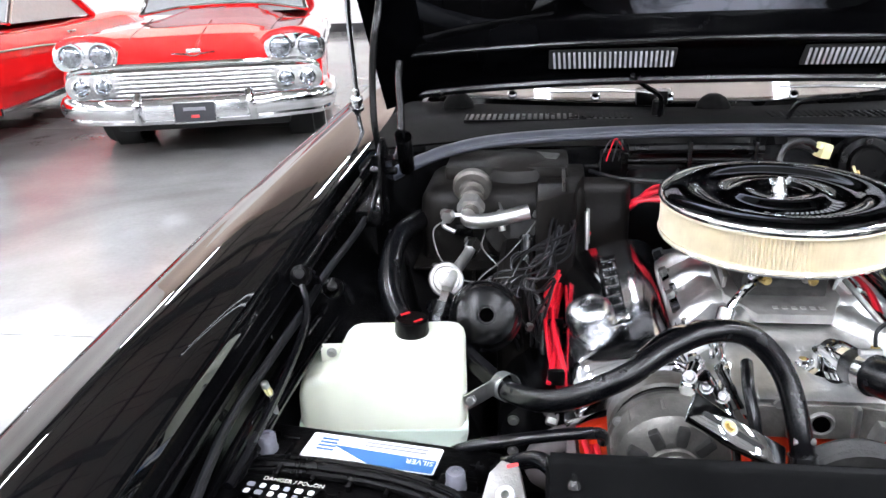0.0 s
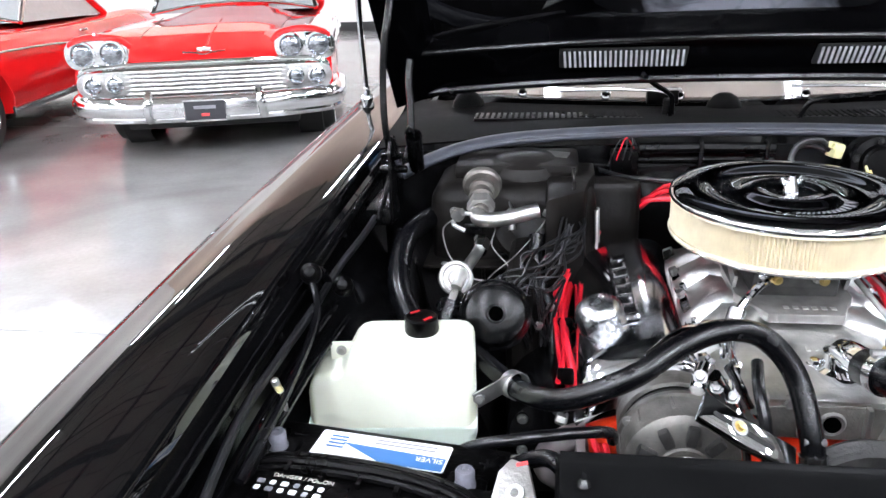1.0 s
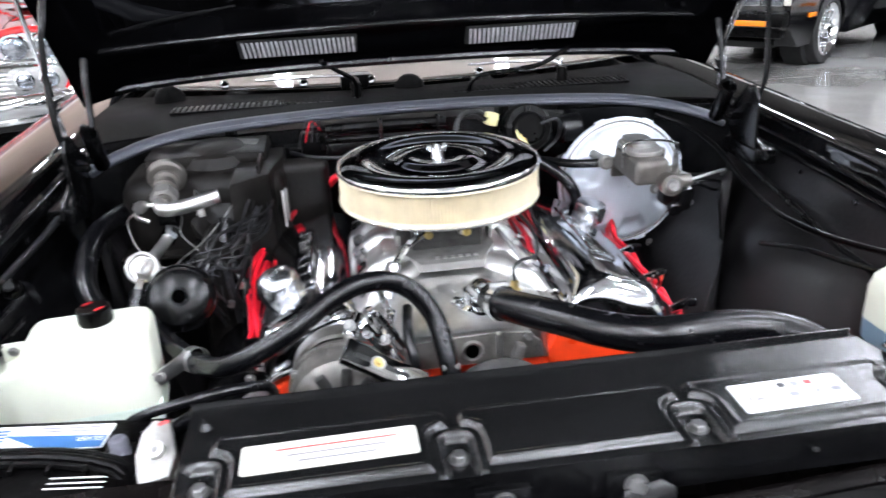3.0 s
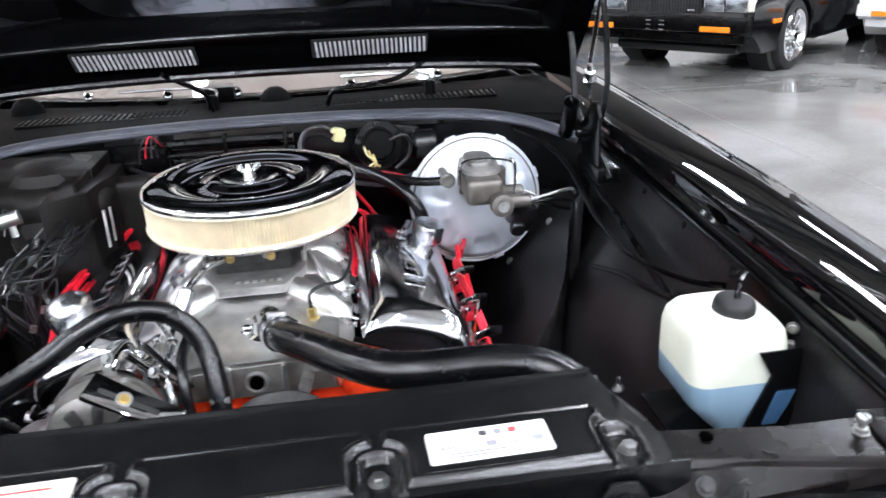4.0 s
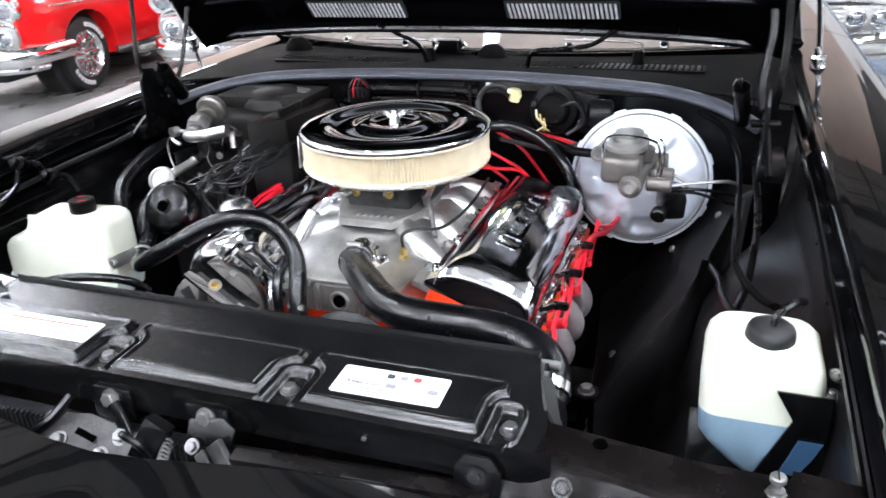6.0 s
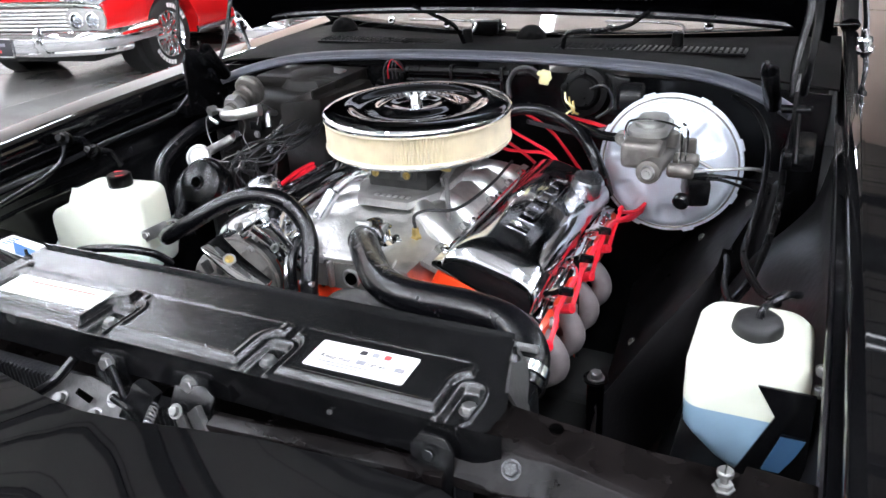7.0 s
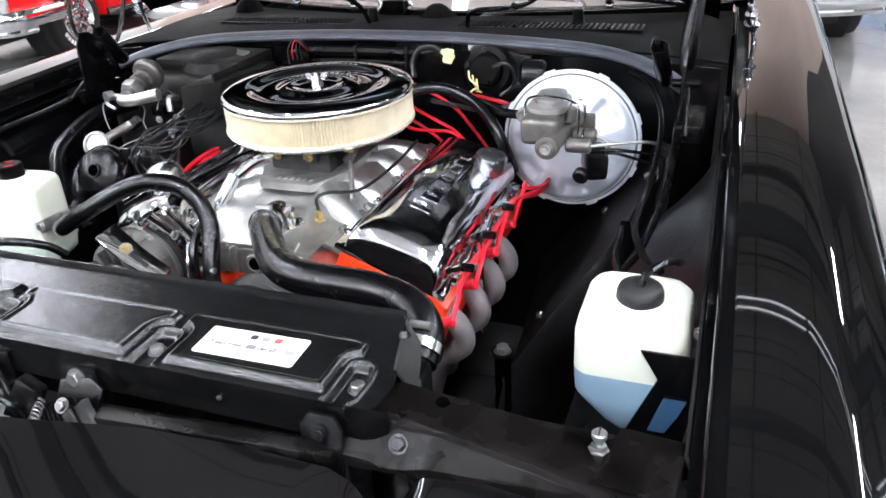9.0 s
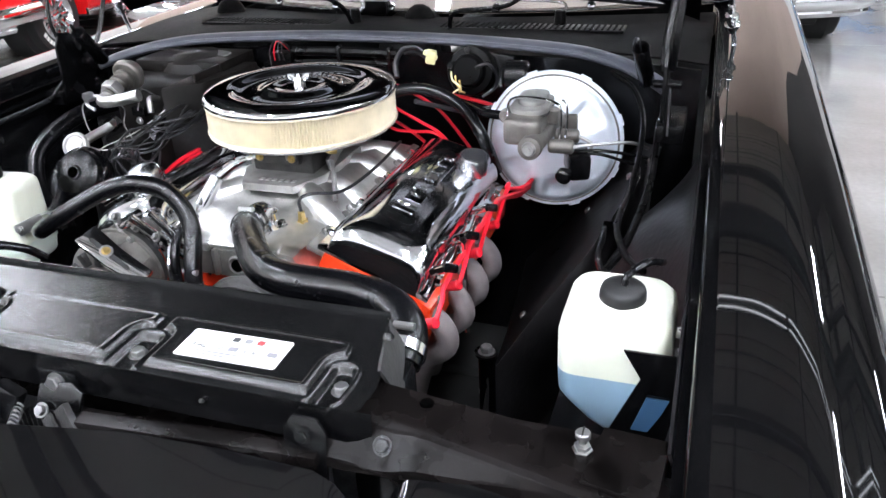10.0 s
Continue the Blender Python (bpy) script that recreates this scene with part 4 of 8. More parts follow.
def radiator():
    rad = thing("radiator", "black radiator with fine fins under its cover panel", "radiator", at=(0.04, 0.05, 0.30))
    part("core", box((0.045, 0.045, 0.58), (0.64, 0.055, 0.50), 0.004), FIN, rad, "dark finned core")
    part("top_tank", box((0.045, 0.055, 0.845), (0.68, 0.075, 0.05), 0.015), SATIN, rad)
    for s in (-1, 1):
        part("side_tank", box((0.045 + s * 0.345, 0.05, 0.60), (0.055, 0.075, 0.52), 0.015), SATIN, rad)
    cond = part("condenser", box((0.045, -0.050, 0.605), (0.66, 0.018, 0.44), 0.003), FIN, rad, "condenser with fine fins")
    for k in range(7):
        part("tube", rod((-0.28, -0.057, 0.80 - 0.03 * k), (0.37, -0.057, 0.80 - 0.03 * k), 0.005, seg=8), SATIN, cond)
    for k in range(90):
        part("fin", box((-0.27 + 0.0071 * k, -0.0600, 0.800), (0.0016, 0.010, 0.05), 0), FIN, cond)
    filler = part("hose_neck", rod((0.385, 0.085, 0.82), (0.388, 0.115, 0.832), 0.019, bevel=0.003), SATIN, rad)
    return rad


radiator()


def cover_panel():
    """Satin black sheet-metal cover over the radiator, with three raised fields and notches for its bolts."""
    cov = thing("radiator_cover", "satin black pressed radiator cover panel with raised fields", "cover panel", at=(0.045, 0.05, 0.88))
    X0, X1, Y0, Y1 = -0.322, 0.425, -0.048, 0.104
    bolts = (-0.300, -0.0725, 0.153, 0.381)

    def rr(x, y, cx, cy, hx, hy, r):
        qx, qy = abs(x - cx) - hx + r, abs(y - cy) - hy + r
        return math.hypot(max(qx, 0), max(qy, 0)) + min(max(qx, qy), 0) - r

    def step(d, w):
        t = min(1.0, max(0.0, 0.5 - d / w))
        return t * t * (3 - 2 * t)

    def height(x, y):
        z = 0.892 + 0.020 * (y + 0.036)
        pad = min(rr(x, y, b, -0.022, 0.0135, 0.032, 0.008) for b in bolts)
        for a, c in zip(bolts, bolts[1:]):
            field = rr(x, y, (a + c) / 2 + 0.001, 0.0045, (c - a) / 2 - 0.007, 0.0405, 0.010)
            edge = max(field, 0.012 - pad)
            z += 0.0052 * step(edge, 0.0055) + 0.0014 * step(abs(edge + 0.005) - 0.0022, 0.004)
        z += 0.0028 * step(abs(pad - 0.005) - 0.0025, 0.005) * (y > -0.046)
        z -= 0.007 * step(pad + 0.001, 0.006)
        z -= 0.05 * max(0.0, -0.043 - y) + 0.12 * max(0.0, y - 0.094)
        return z

    def fn(u, v):
        x, y = X0 + (X1 - X0) * u, Y0 + (Y1 - Y0) * v
        cut = max(0.0, (u - 0.90) / 0.10) * lerp(v, (0.0, 0.05, 0.26, 0.38, 0.46, 1.0), (0.022, 0.014, 0.011, 0.015, 0.020, 0.043))
        return (x - cut, y, height(x, y))
    part("panel", sheet(fn, 420, 130, 0.003), COVERSATIN, cov, "satin black panel with pressed ribs", 60)
    part("front_flange", sheet(lambda u, v: (X0 + (X1 - X0) * u, Y0 - 0.004 * v, 0.891 - 0.038 * v), 30, 4, 0.002), PAINT_IN, cov)
    part("rear_flange", sheet(lambda u, v: (X0 + (X1 - 0.043 - X0) * u, 0.104 + 0.004 * v, 0.8995 - 0.05 * v), 30, 3, 0.002), COVERSATIN, cov)
    part("end_bracket", sheet(lambda u, v: (0.409 - 0.0275 * u + 0.016 * v, 0.012 + 0.088 * u + 0.014 * v * (1 - u), 0.8945 - (0.030 + 0.018 * (1 - u)) * v), 8, 4, 0.003), DUSTSTEEL, cov, "bare grey steel end bracket")
    part("end_bracket", box((-0.317, 0.085, 0.868), (0.008, 0.05, 0.05), 0.002, (0, 0, 12)), COVERSATIN, cov)
    for b in bolts:
        part("bolt", hexbolt((b, -0.016, 0.8843), 0.0072, 0.008), BOLTZ, cov, "zinc-plated hexagon bolt")
    part("stud", lathe([(0.0065, 0), (0.005, 0.003), (0.0025, 0.006), (0.0022, 0.013), (0, 0.014)], pose(0.398, 0.060, 0.899), 14), COVERSATIN, cov)
    part("stud", lathe([(0.0065, 0), (0.005, 0.003), (0.0025, 0.006), (0.0022, 0.013), (0, 0.014)], pose(-0.302, 0.060, 0.899), 14), COVERSATIN, cov)
    part("edge_clip", box((0.25, -0.052, 0.874), (0.005, 0.004, 0.004), 0.0015), BOLTZ, cov)
    # labels
    lab = part("warning_label", prism(rounded(0.113, 0.0445, 0.003), 0.0006, pose(0.2555, 0.003, 0.8982, 1.2, 0, 1.0)), LABEL, cov, "white rectangular service label")
    M = pose(0.2555, 0.003, 0.8989, 1.2, 0, 1.0) @ Matrix.Diagonal((0.96, 1.1, 1, 1))
    for k, mt in enumerate((LABELBLACK, LABELGREY, LABELRED)):
        part("label_mark", prism(rounded(0.0085, 0.0065, 0.002), 0.0003, M @ pose(-0.004 + 0.0145 * k, 0.0118, 0)), mt, lab)
    text("Keep your", 0.0088, LABELBLACK, lab, M @ pose(-0.047, -0.0055, 0.0004), "label_text")
    part("label_bar", prism(rounded(0.011, 0.006, 0.001), 0.0004, M @ pose(0.0015, -0.0025, 0.0002)), LABELGREY, lab)
    text("car all", 0.0088, LABELBLACK, lab, M @ pose(0.0095, -0.0055, 0.0004), "label_text")
    part("label_bar", prism(rounded(0.011, 0.006, 0.001), 0.0004, M @ pose(0.0465, -0.0025, 0.0002)), LABELGREY, lab)
    for k in range(2):
        part("label_line", prism(rounded(0.06 - 0.02 * k, 0.0016, 0.0005), 0.0003, M @ pose(-0.015, -0.0105 - 0.004 * k, 0)), LABELGREY, lab)
    lab2 = part("service_label", prism(rounded(0.158, 0.040, 0.004), 0.0006, pose(-0.186, 0.004, 0.8980, 1.2, 0, 1.0)), LABELCREAM, cov, "worn cream service label")
    M2 = pose(-0.186, 0.004, 0.8987, 1.2, 0, 1.0)
    for k in range(3):
        part("label_line", prism(rounded(0.11 - 0.02 * k, 0.002, 0.0006), 0.0003, M2 @ pose(0.006, 0.009 - 0.009 * k, 0)), LABELGREY if k else LABELRED, lab2)
    return cov


def text(body, size, material, parent, m, name):
    cu = bpy.data.curves.new(name, "FONT")
    cu.body, cu.size, cu.extrude = body, size, 0.00012
    tmp = bpy.data.objects.new(name, cu)
    scene.collection.objects.link(tmp)
    bpy.context.view_layer.update()
    me = bpy.data.meshes.new_from_object(tmp)
    bpy.data.objects.remove(tmp)
    bpy.data.curves.remove(cu)
    me.transform(m)
    me.materials.clear()
    me.materials.append(material)
    me.name = name
    ob = new(name, me)
    ob.parent = parent
    if parent.data is None:
        ob.matrix_parent_inverse = Matrix.Translation(-parent.location)
    return ob


cover_panel()


# ---- engine ----
def engine():
    eng = thing("engine", "red-orange V8 engine with aluminium intake and chrome valve covers", "engine", at=(0, 0.6, 0.30))
    part("block", prism([(-0.17, 0.40), (0.17, 0.40), (0.20, 0.55), (0.185, 0.70), (0.12, 0.735), (-0.12, 0.735), (-0.185, 0.70), (-0.20, 0.55)], 0.47, Matrix.Translation((0, 0.86, 0)) @ pose(0, 0, 0, 90, 0, 0), 0.006), ORANGE, eng, "engine block in red-orange enamel")
    part("timing_cover", prism([(-0.10, 0.42), (0.10, 0.42), (0.13, 0.60), (0.115, 0.70), (-0.115, 0.70), (-0.13, 0.60)], 0.05, Matrix.Translation((0, 0.40, 0)) @ pose(0, 0, 0, 90, 0, 0), 0.01), ORANGE, eng)
    for s in (-1, 1):
        sec = [(0.118, 0.735), (0.150, 0.797), (0.295, 0.738), (0.318, 0.722), (0.312, 0.67), (0.18, 0.62)]
        part("cylinder_head", prism([(s * x, z) for x, z in sec][::s], 0.46, Matrix.Translation((0.034 if s < 0 else 0, 0.845, 0)) @ pose(0, 0, 0, 90, 0, 0), 0.004), ORANGE, eng, "cylinder head in red-orange enamel")
        # chrome valve cover: rail, body with rounded shoulders
        rings = []
        dv, nv, mid = Vector((s * 0.929, 0, -0.370)), Vector((s * 0.370, 0, 0.929)), Vector((s * 0.2265, 0, 0.7725))

        def on_cover(u, y, w):
            return mid + dv * u + nv * w + Vector((0, y, 0))
        arc = [(0.386, 0.0), (0.3862, 0.12), (0.3885, 0.40), (0.392, 0.60), (0.398, 0.76), (0.406, 0.88), (0.416, 0.955), (0.428, 0.990), (0.440, 1.0)]
        tail = [(0.822 - 0.030 * (1 - math.cos(radians(d))), math.sin(radians(d))) for d in (90, 70, 50, 30, 12, 0)]
        for y, k in arc + [(0.60, 1.0)] + tail:
            ring = []
            for j in range(29):
                a = math.pi * j / 28
                cu = math.copysign(abs(math.cos(a)) ** 0.62, -math.cos(a))
                ring.append(on_cover(0.081 * cu * (0.93 + 0.07 * k), y, (0.061 + 0.004 * cu) * math.sin(a) ** 0.62 * k))
            rings.append(ring)
        vc = part("valve_cover", loft(rings), VCHROME, eng, "chrome valve cover", 70)
        part("rail", prism([(s * 0.140, 0.803), (s * 0.143, 0.811), (s * 0.316, 0.741), (s * 0.312, 0.732)][::s], 0.44, Matrix.Translation((0, 0.826, 0)) @ pose(0, 0, 0, 90, 0, 0), 0.001), CHROME, vc)
        VM = Matrix(((s * 0.947, 0, s * 0.322, 0), (0, 1, 0, 0), (-0.322, 0, 0.947, 0), (0, 0, 0, 1)))
        top = on_cover(0.0, 0.0, 0.0605)

        def mark(name, u, y, w, size, mt, label=""):
            b = box((0, 0, 0), size, 0.0008)
            bmesh.ops.transform(b, matrix=Matrix.Translation(top) @ VM @ pose(u, y, w), verts=b.verts)
            return part(name, b, mt, vc, label)
        mark("name_field", -0.006, 0.63, 0.0004, (0.030, 0.21, 0.003), PAINT_IN if s < 0 else VCHROME, "field with raised marks")
        for k in range(6):
            y = 0.545 + 0.034 * k
            mark("cover_rib", -0.008, y, 0.0026, (0.022 if s < 0 else 0.016, 0.005, 0.002 if s < 0 else 0.0008), DARKCHROME, "raised bright mark")
            mark("cover_rib", -0.017 + 0.018 * (k % 2), y + 0.014, 0.0026, (0.004, 0.020, 0.002), DARKCHROME)
        mark("emblem", -0.008, 0.500, 0.0008, (0.034, 0.024, 0.0025), DARKCHROME)
        for y in (0.43, 0.54, 0.66, 0.78):
            part("cover_bolt", hexbolt((s * 0.312, y, 0.742), 0.006, 0.012, (s * 0.4, 0, 0.9)), CHROME, vc)
            part("cover_bolt", hexbolt((s * 0.143, y, 0.809), 0.0055, 0.010, (s * 0.4, 0, 0.9)), CHROME, vc)
        if s < 0:
            vc.location.x += 0.014
        cy, cx = (0.716, 0.288) if s > 0 else (0.520, 0.262)
        cap = part("oil_cap" if s > 0 else "breather_cap", lathe([(0, 0), (0.020, 0), (0.020, 0.014), (0.028, 0.016), (0.029, 0.040), (0.026, 0.046), (0, 0.047)] if s > 0 else [(0, 0), (0.022, 0), (0.024, 0.016), (0.033, 0.018), (0.0345, 0.042), (0.031, 0.052), (0.022, 0.059), (0.010, 0.0625), (0, 0.063)], aim((s * (cx - 0.004), cy, 0.800 if s > 0 else 0.795), (s * cx + s * 0.02, cy - 0.012, 0.91)), 28), CAPCHROME, eng, "round chrome cap on the valve cover")
        # exhaust tubes
        for y in (0.415, 0.500, 0.585, 0.670):
            part("exhaust_tube", tube([(s * 0.260, y, 0.692), (s * 0.295, y - 0.004, 0.700), (s * 0.320, y - 0.010, 0.692), (s * 0.336, y - 0.014, 0.672), (s * 0.334, y - 0.012, 0.648), (s * 0.314, y, 0.624), (s * 0.285, y + 0.02, 0.59), (s * 0.245, y + 0.06, 0.48)], 0.0175, 16, 6), HEADER, eng, "grey coated exhaust tube")
        part("exhaust_flange", box((s * 0.292, 0.52, 0.690), (0.012, 0.44, 0.05), 0.004), HEADER, eng)
        for y in (0.335, 0.425, 0.525, 0.625, 0.715):
            part("flange_bolt", hexbolt((s * 0.311, y, 0.714), 0.008, 0.014, (s, 0, 0.35)), STEEL, eng)
    # intake
    it = part("intake_manifold", loft([
        [(-0.118, 0.372, 0.742), (-0.105, 0.372, 0.790), (-0.05, 0.372, 0.800), (0.05, 0.372, 0.800), (0.105, 0.372, 0.790), (0.118, 0.372, 0.742)],
        [(-0.125, 0.40, 0.742), (-0.115, 0.40, 0.800), (-0.06, 0.40, 0.808), (0.06, 0.40, 0.808), (0.115, 0.40, 0.800), (0.125, 0.40, 0.742)],
        [(-0.142, 0.44, 0.745), (-0.128, 0.44, 0.805), (-0.08, 0.44, 0.820), (0.08, 0.44, 0.820), (0.128, 0.44, 0.805), (0.142, 0.44, 0.745)],
        [(-0.146, 0.52, 0.745), (-0.132, 0.52, 0.806), (-0.095, 0.52, 0.838), (0.095, 0.52, 0.838), (0.132, 0.52, 0.806), (0.146, 0.52, 0.745)],
        [(-0.146, 0.75, 0.745), (-0.132, 0.75, 0.806), (-0.095, 0.75, 0.838), (0.095, 0.75, 0.838), (0.132, 0.75, 0.806), (0.146, 0.75, 0.745)],
        [(-0.142, 0.85, 0.745), (-0.125, 0.85, 0.80), (-0.07, 0.85, 0.808), (0.07, 0.85, 0.808), (0.125, 0.85, 0.80), (0.142, 0.85, 0.745)]]), ALU, eng, "cast aluminium intake manifold", 40)
    for s in (-1, 1):
        for y in (0.47, 0.56, 0.68, 0.77):
            part("runner", tube([(s * 0.05, y + (0.62 - y) * 0.4, 0.828), (s * 0.098, y + (0.62 - y) * 0.12, 0.822), (s * 0.138, y, 0.785)], 0.022, 14, 6), ALU, it)
            part("intake_bolt", hexbolt((s * 0.134, y - 0.035, 0.805), 0.008, 0.009, (s * 0.5, 0, 0.8)), STEEL, it)
    for s in (-1, 1):
        part("intake_flange", box((s * 0.136, 0.615, 0.799), (0.030, 0.46, 0.010), 0.003, (0, s * 22, 0)), ALU_DULL, it)
    plate = prism([(-0.078, 0.555), (-0.048, 0.492), (0.048, 0.492), (0.078, 0.555), (0.078, 0.70), (-0.078, 0.70)], 0.014, pose(0, 0, 0.838), 0.003)
    part("carburettor_pad", plate, ALU_DULL, it)
    for k in range(6):
        part("pad_mark", box((-0.02 + 0.012 * k, 0.512, 0.8526), (0.007, 0.009, 0.001), 0.0003, seg=1), ALU, it)
    for k in range(7):
        part("casting_mark", box((-0.005 + 0.0105 * k, 0.452 + 0.001 * k, 0.8225), (0.006, 0.008, 0.003), 0.0008, (14, 0, 0), seg=1), ALU, it)
    for x, z in ((-0.085, 0.782), (0.088, 0.780), (-0.045, 0.792)):
        part("front_boss", hexbolt((x, 0.373, z), 0.007, 0.010, (0, -1, 0.2)), STEEL, it)
    part("casting_web", box((0.006, 0.378, 0.798), (0.15, 0.020, 0.008), 0.003, (20, 0, 0)), ALU, it)
    for x in (-0.03, 0.045):
        part("casting_web", box((x, 0.366, 0.770), (0.007, 0.014, 0.045), 0.003), ALU, it)
    part("bolt_hole", rod((0.006, 0.374, 0.766), (0.006, 0.3640, 0.766), 0.0098), VOID, it, "dark threaded hole")
    part("hole_boss", lathe([(0.0115, 0.0), (0.0120, 0.003), (0.0145, 0.004), (0.017, 0.0)], aim((0.006, 0.3688, 0.766), (0.006, 0.30, 0.766)), 20), ALU_DULL, it)
    part("front_wall", prism([(-0.112, 0.744), (0.112, 0.744), (0.108, 0.770), (0.085, 0.786), (0.040, 0.790), (-0.040, 0.788), (-0.090, 0.784), (-0.108, 0.768)], 0.004, Matrix.Translation((0, 0.3728, 0)) @ pose(0, 0, 0, 90, 0, 0), 0.001), ALTERN, it, "stained grey casting front")
    part("front_foot", box((0.072, 0.366, 0.758), (0.016, 0.02, 0.030), 0.005, (0, 18, 0)), ALU_DULL, it)
    # thermostat housing
    th = part("thermostat_housing", lathe([(0.0, -0.01), (0.036, -0.01), (0.036, 0.0), (0.027, 0.004), (0.024, 0.02), (0.0, 0.03)], pose(0.028, 0.425, 0.815), 28), CHROME, eng, "chrome thermostat housing")
    part("outlet", tube([(0.028, 0.425, 0.832), (0.032, 0.405, 0.838), (0.040, 0.375, 0.840)], 0.020, 16, 4), CHROME, th)
    for s in (-1, 1):
        part("bolt", hexbolt((0.028 + s * 0.033, 0.425, 0.815), 0.007, 0.009), CHROME, th)
    se = part("temperature_sender", lathe([(0, 0), (0.010, 0), (0.010, 0.010), (0.007, 0.012), (0.006, 0.024), (0.0, 0.026)], pose(0.086, 0.445, 0.808), 6), BRASS, eng, "brass temperature sender")
    part("sender_wire", tube([(0.086, 0.445, 0.832), (0.085, 0.447, 0.852), (0.10, 0.46, 0.858), (0.135, 0.50, 0.850), (0.15, 0.60, 0.853), (0.14, 0.74, 0.85)], 0.0028, 8), WIREBLACK, se)
    # carburettor
    cb = part("carburettor", box((0, 0.625, 0.868), (0.115, 0.15, 0.035), 0.006), GASKET, eng, "dark carburettor under the air cleaner")
    part("float_bowl", box((0, 0.552, 0.884), (0.080, 0.03, 0.030), 0.008), GASKET, cb, "dark cast float bowl")
    for k in range(11):
        a = radians(205 + 13 * k)
        rr = 0.092 + 0.012 * math.sin(k * 2.3)
        p = Vector((0.003 + rr * math.cos(a), 0.637 + rr * math.sin(a), 0.889 + 0.005 * math.sin(k * 1.7)))
        part("linkage_piece", box(p, (0.018 + 0.006 * (k % 3), 0.010, 0.012 + 0.004 * (k % 2)), 0.003, (12 * (k % 3), 15 * (k % 2), math.degrees(a) + 90)), (GASKET, BRASS, ALU_DULL, DARKCHROME)[k % 4], cb)
    part("throat", rod((0, 0.625, 0.88), (0, 0.625, 0.915), 0.062, bevel=0.002, seg=32), ALU_DULL, cb)
    for s in (-1, 1):
        part("bowl_screw", hexbolt((s * 0.03, 0.531, 0.884), 0.005, 0.006, (0, -1, 0)), BRASS, cb)
        part("lever", box((s * 0.075, 0.60, 0.872), (0.006, 0.06, 0.022), 0.002, (20, 0, 0)), STEEL, cb)
    part("fuel_line", tube([(-0.04, 0.53, 0.885), (-0.062, 0.505, 0.883), (-0.09, 0.48, 0.860), (-0.105, 0.462, 0.835), (-0.110, 0.44, 0.80), (-0.10, 0.40, 0.74)], 0.0055, 10), CHROME, cb, "bright fuel line")
    ff = part("fuel_filter", rod((-0.088, 0.486, 0.862), (-0.107, 0.452, 0.818), 0.0125, bevel=0.003), DARKCHROME, cb, "bright inline fuel filter")
    part("return_spring", rod((0.085, 0.57, 0.87), (0.12, 0.50, 0.83), 0.004), STEEL, cb)
    # pulleys and belts at the front
    for (x, z, r, y) in ((0.037, 0.690, 0.080, 0.318), (0.0, 0.48, 0.085, 0.30)):
        pu = part("pulley", lathe([(0, 0.0), (r * 0.5, 0.0), (r * 0.62, -0.012), (r * 0.95, -0.012), (r, -0.006), (r * 0.9, 0.004), (r, 0.014), (r, 0.018), (r * 0.9, 0.022), (0, 0.022)], aim((x, y, z), (x, y + 1, z)), 40), GASKET, eng, "dull dark belt pulley")
    for (x0, z0, r0), (x1, z1, r1) in (((0.037, 0.704, 0.082), (0.0, 0.48, 0.08)),):
        d = Vector((x1 - x0, 0, z1 - z0)).normalized()
        nn = Vector((-d.z, 0, d.x))
        for s in (-1, 1):
            a = Vector((x0, 0.305, z0)) + nn * r0 * s
            b = Vector((x1, 0.305 if z1 < 0.7 else 0.262, z1)) + nn * r1 * s
            part("belt_run", tube([a, (a + b) / 2, b], 0.006, 8, 3), RUBBER, eng)
    fan = part("fan_hub", rod((0.03, 0.30, 0.68), (0.03, 0.245, 0.68), 0.045, bevel=0.006), ALU_DULL, eng)
    for k in range(7):
        a = 2 * math.pi * k / 7 + 0.2
        m = Matrix.Translation((0.02, 0.225, 0.60)) @ Matrix.Rotation(a, 4, "Y") @ pose(0, 0, 0.10, 0, 0, 28)
        bl = box((0, 0, 0), (0.055, 0.003, 0.13), 0.001)
        bmesh.ops.transform(bl, matrix=m, verts=bl.verts)
        part("fan_blade", bl, SATIN, fan)
    # distributor behind the air cleaner
    ds = part("distributor", lathe([(0, 0), (0.03, 0), (0.032, 0.05), (0.056, 0.052), (0.058, 0.085), (0.045, 0.10), (0, 0.104)], pose(0.01, 0.865, 0.80), 28), PLASTIC, eng, "black distributor cap")
    for k in range(8):
        a = 2 * math.pi * k / 8
        part("tower", rod((0.01 + 0.04 * math.cos(a), 0.865 + 0.04 * math.sin(a), 0.885), (0.01 + 0.044 * math.cos(a), 0.865 + 0.044 * math.sin(a), 0.918), 0.009, bevel=0.002, seg=10), REDWIRE, ds)
    part("dipstick_tube", tube([(0.33, 0.52, 0.60), (0.335, 0.50, 0.74), (0.338, 0.485, 0.80)], 0.0045, 8), CHROME, eng)
    part("lifting_bracket", box((-0.105, 0.405, 0.80), (0.012, 0.02, 0.05), 0.003), CHROME, eng)
    return eng


engine()


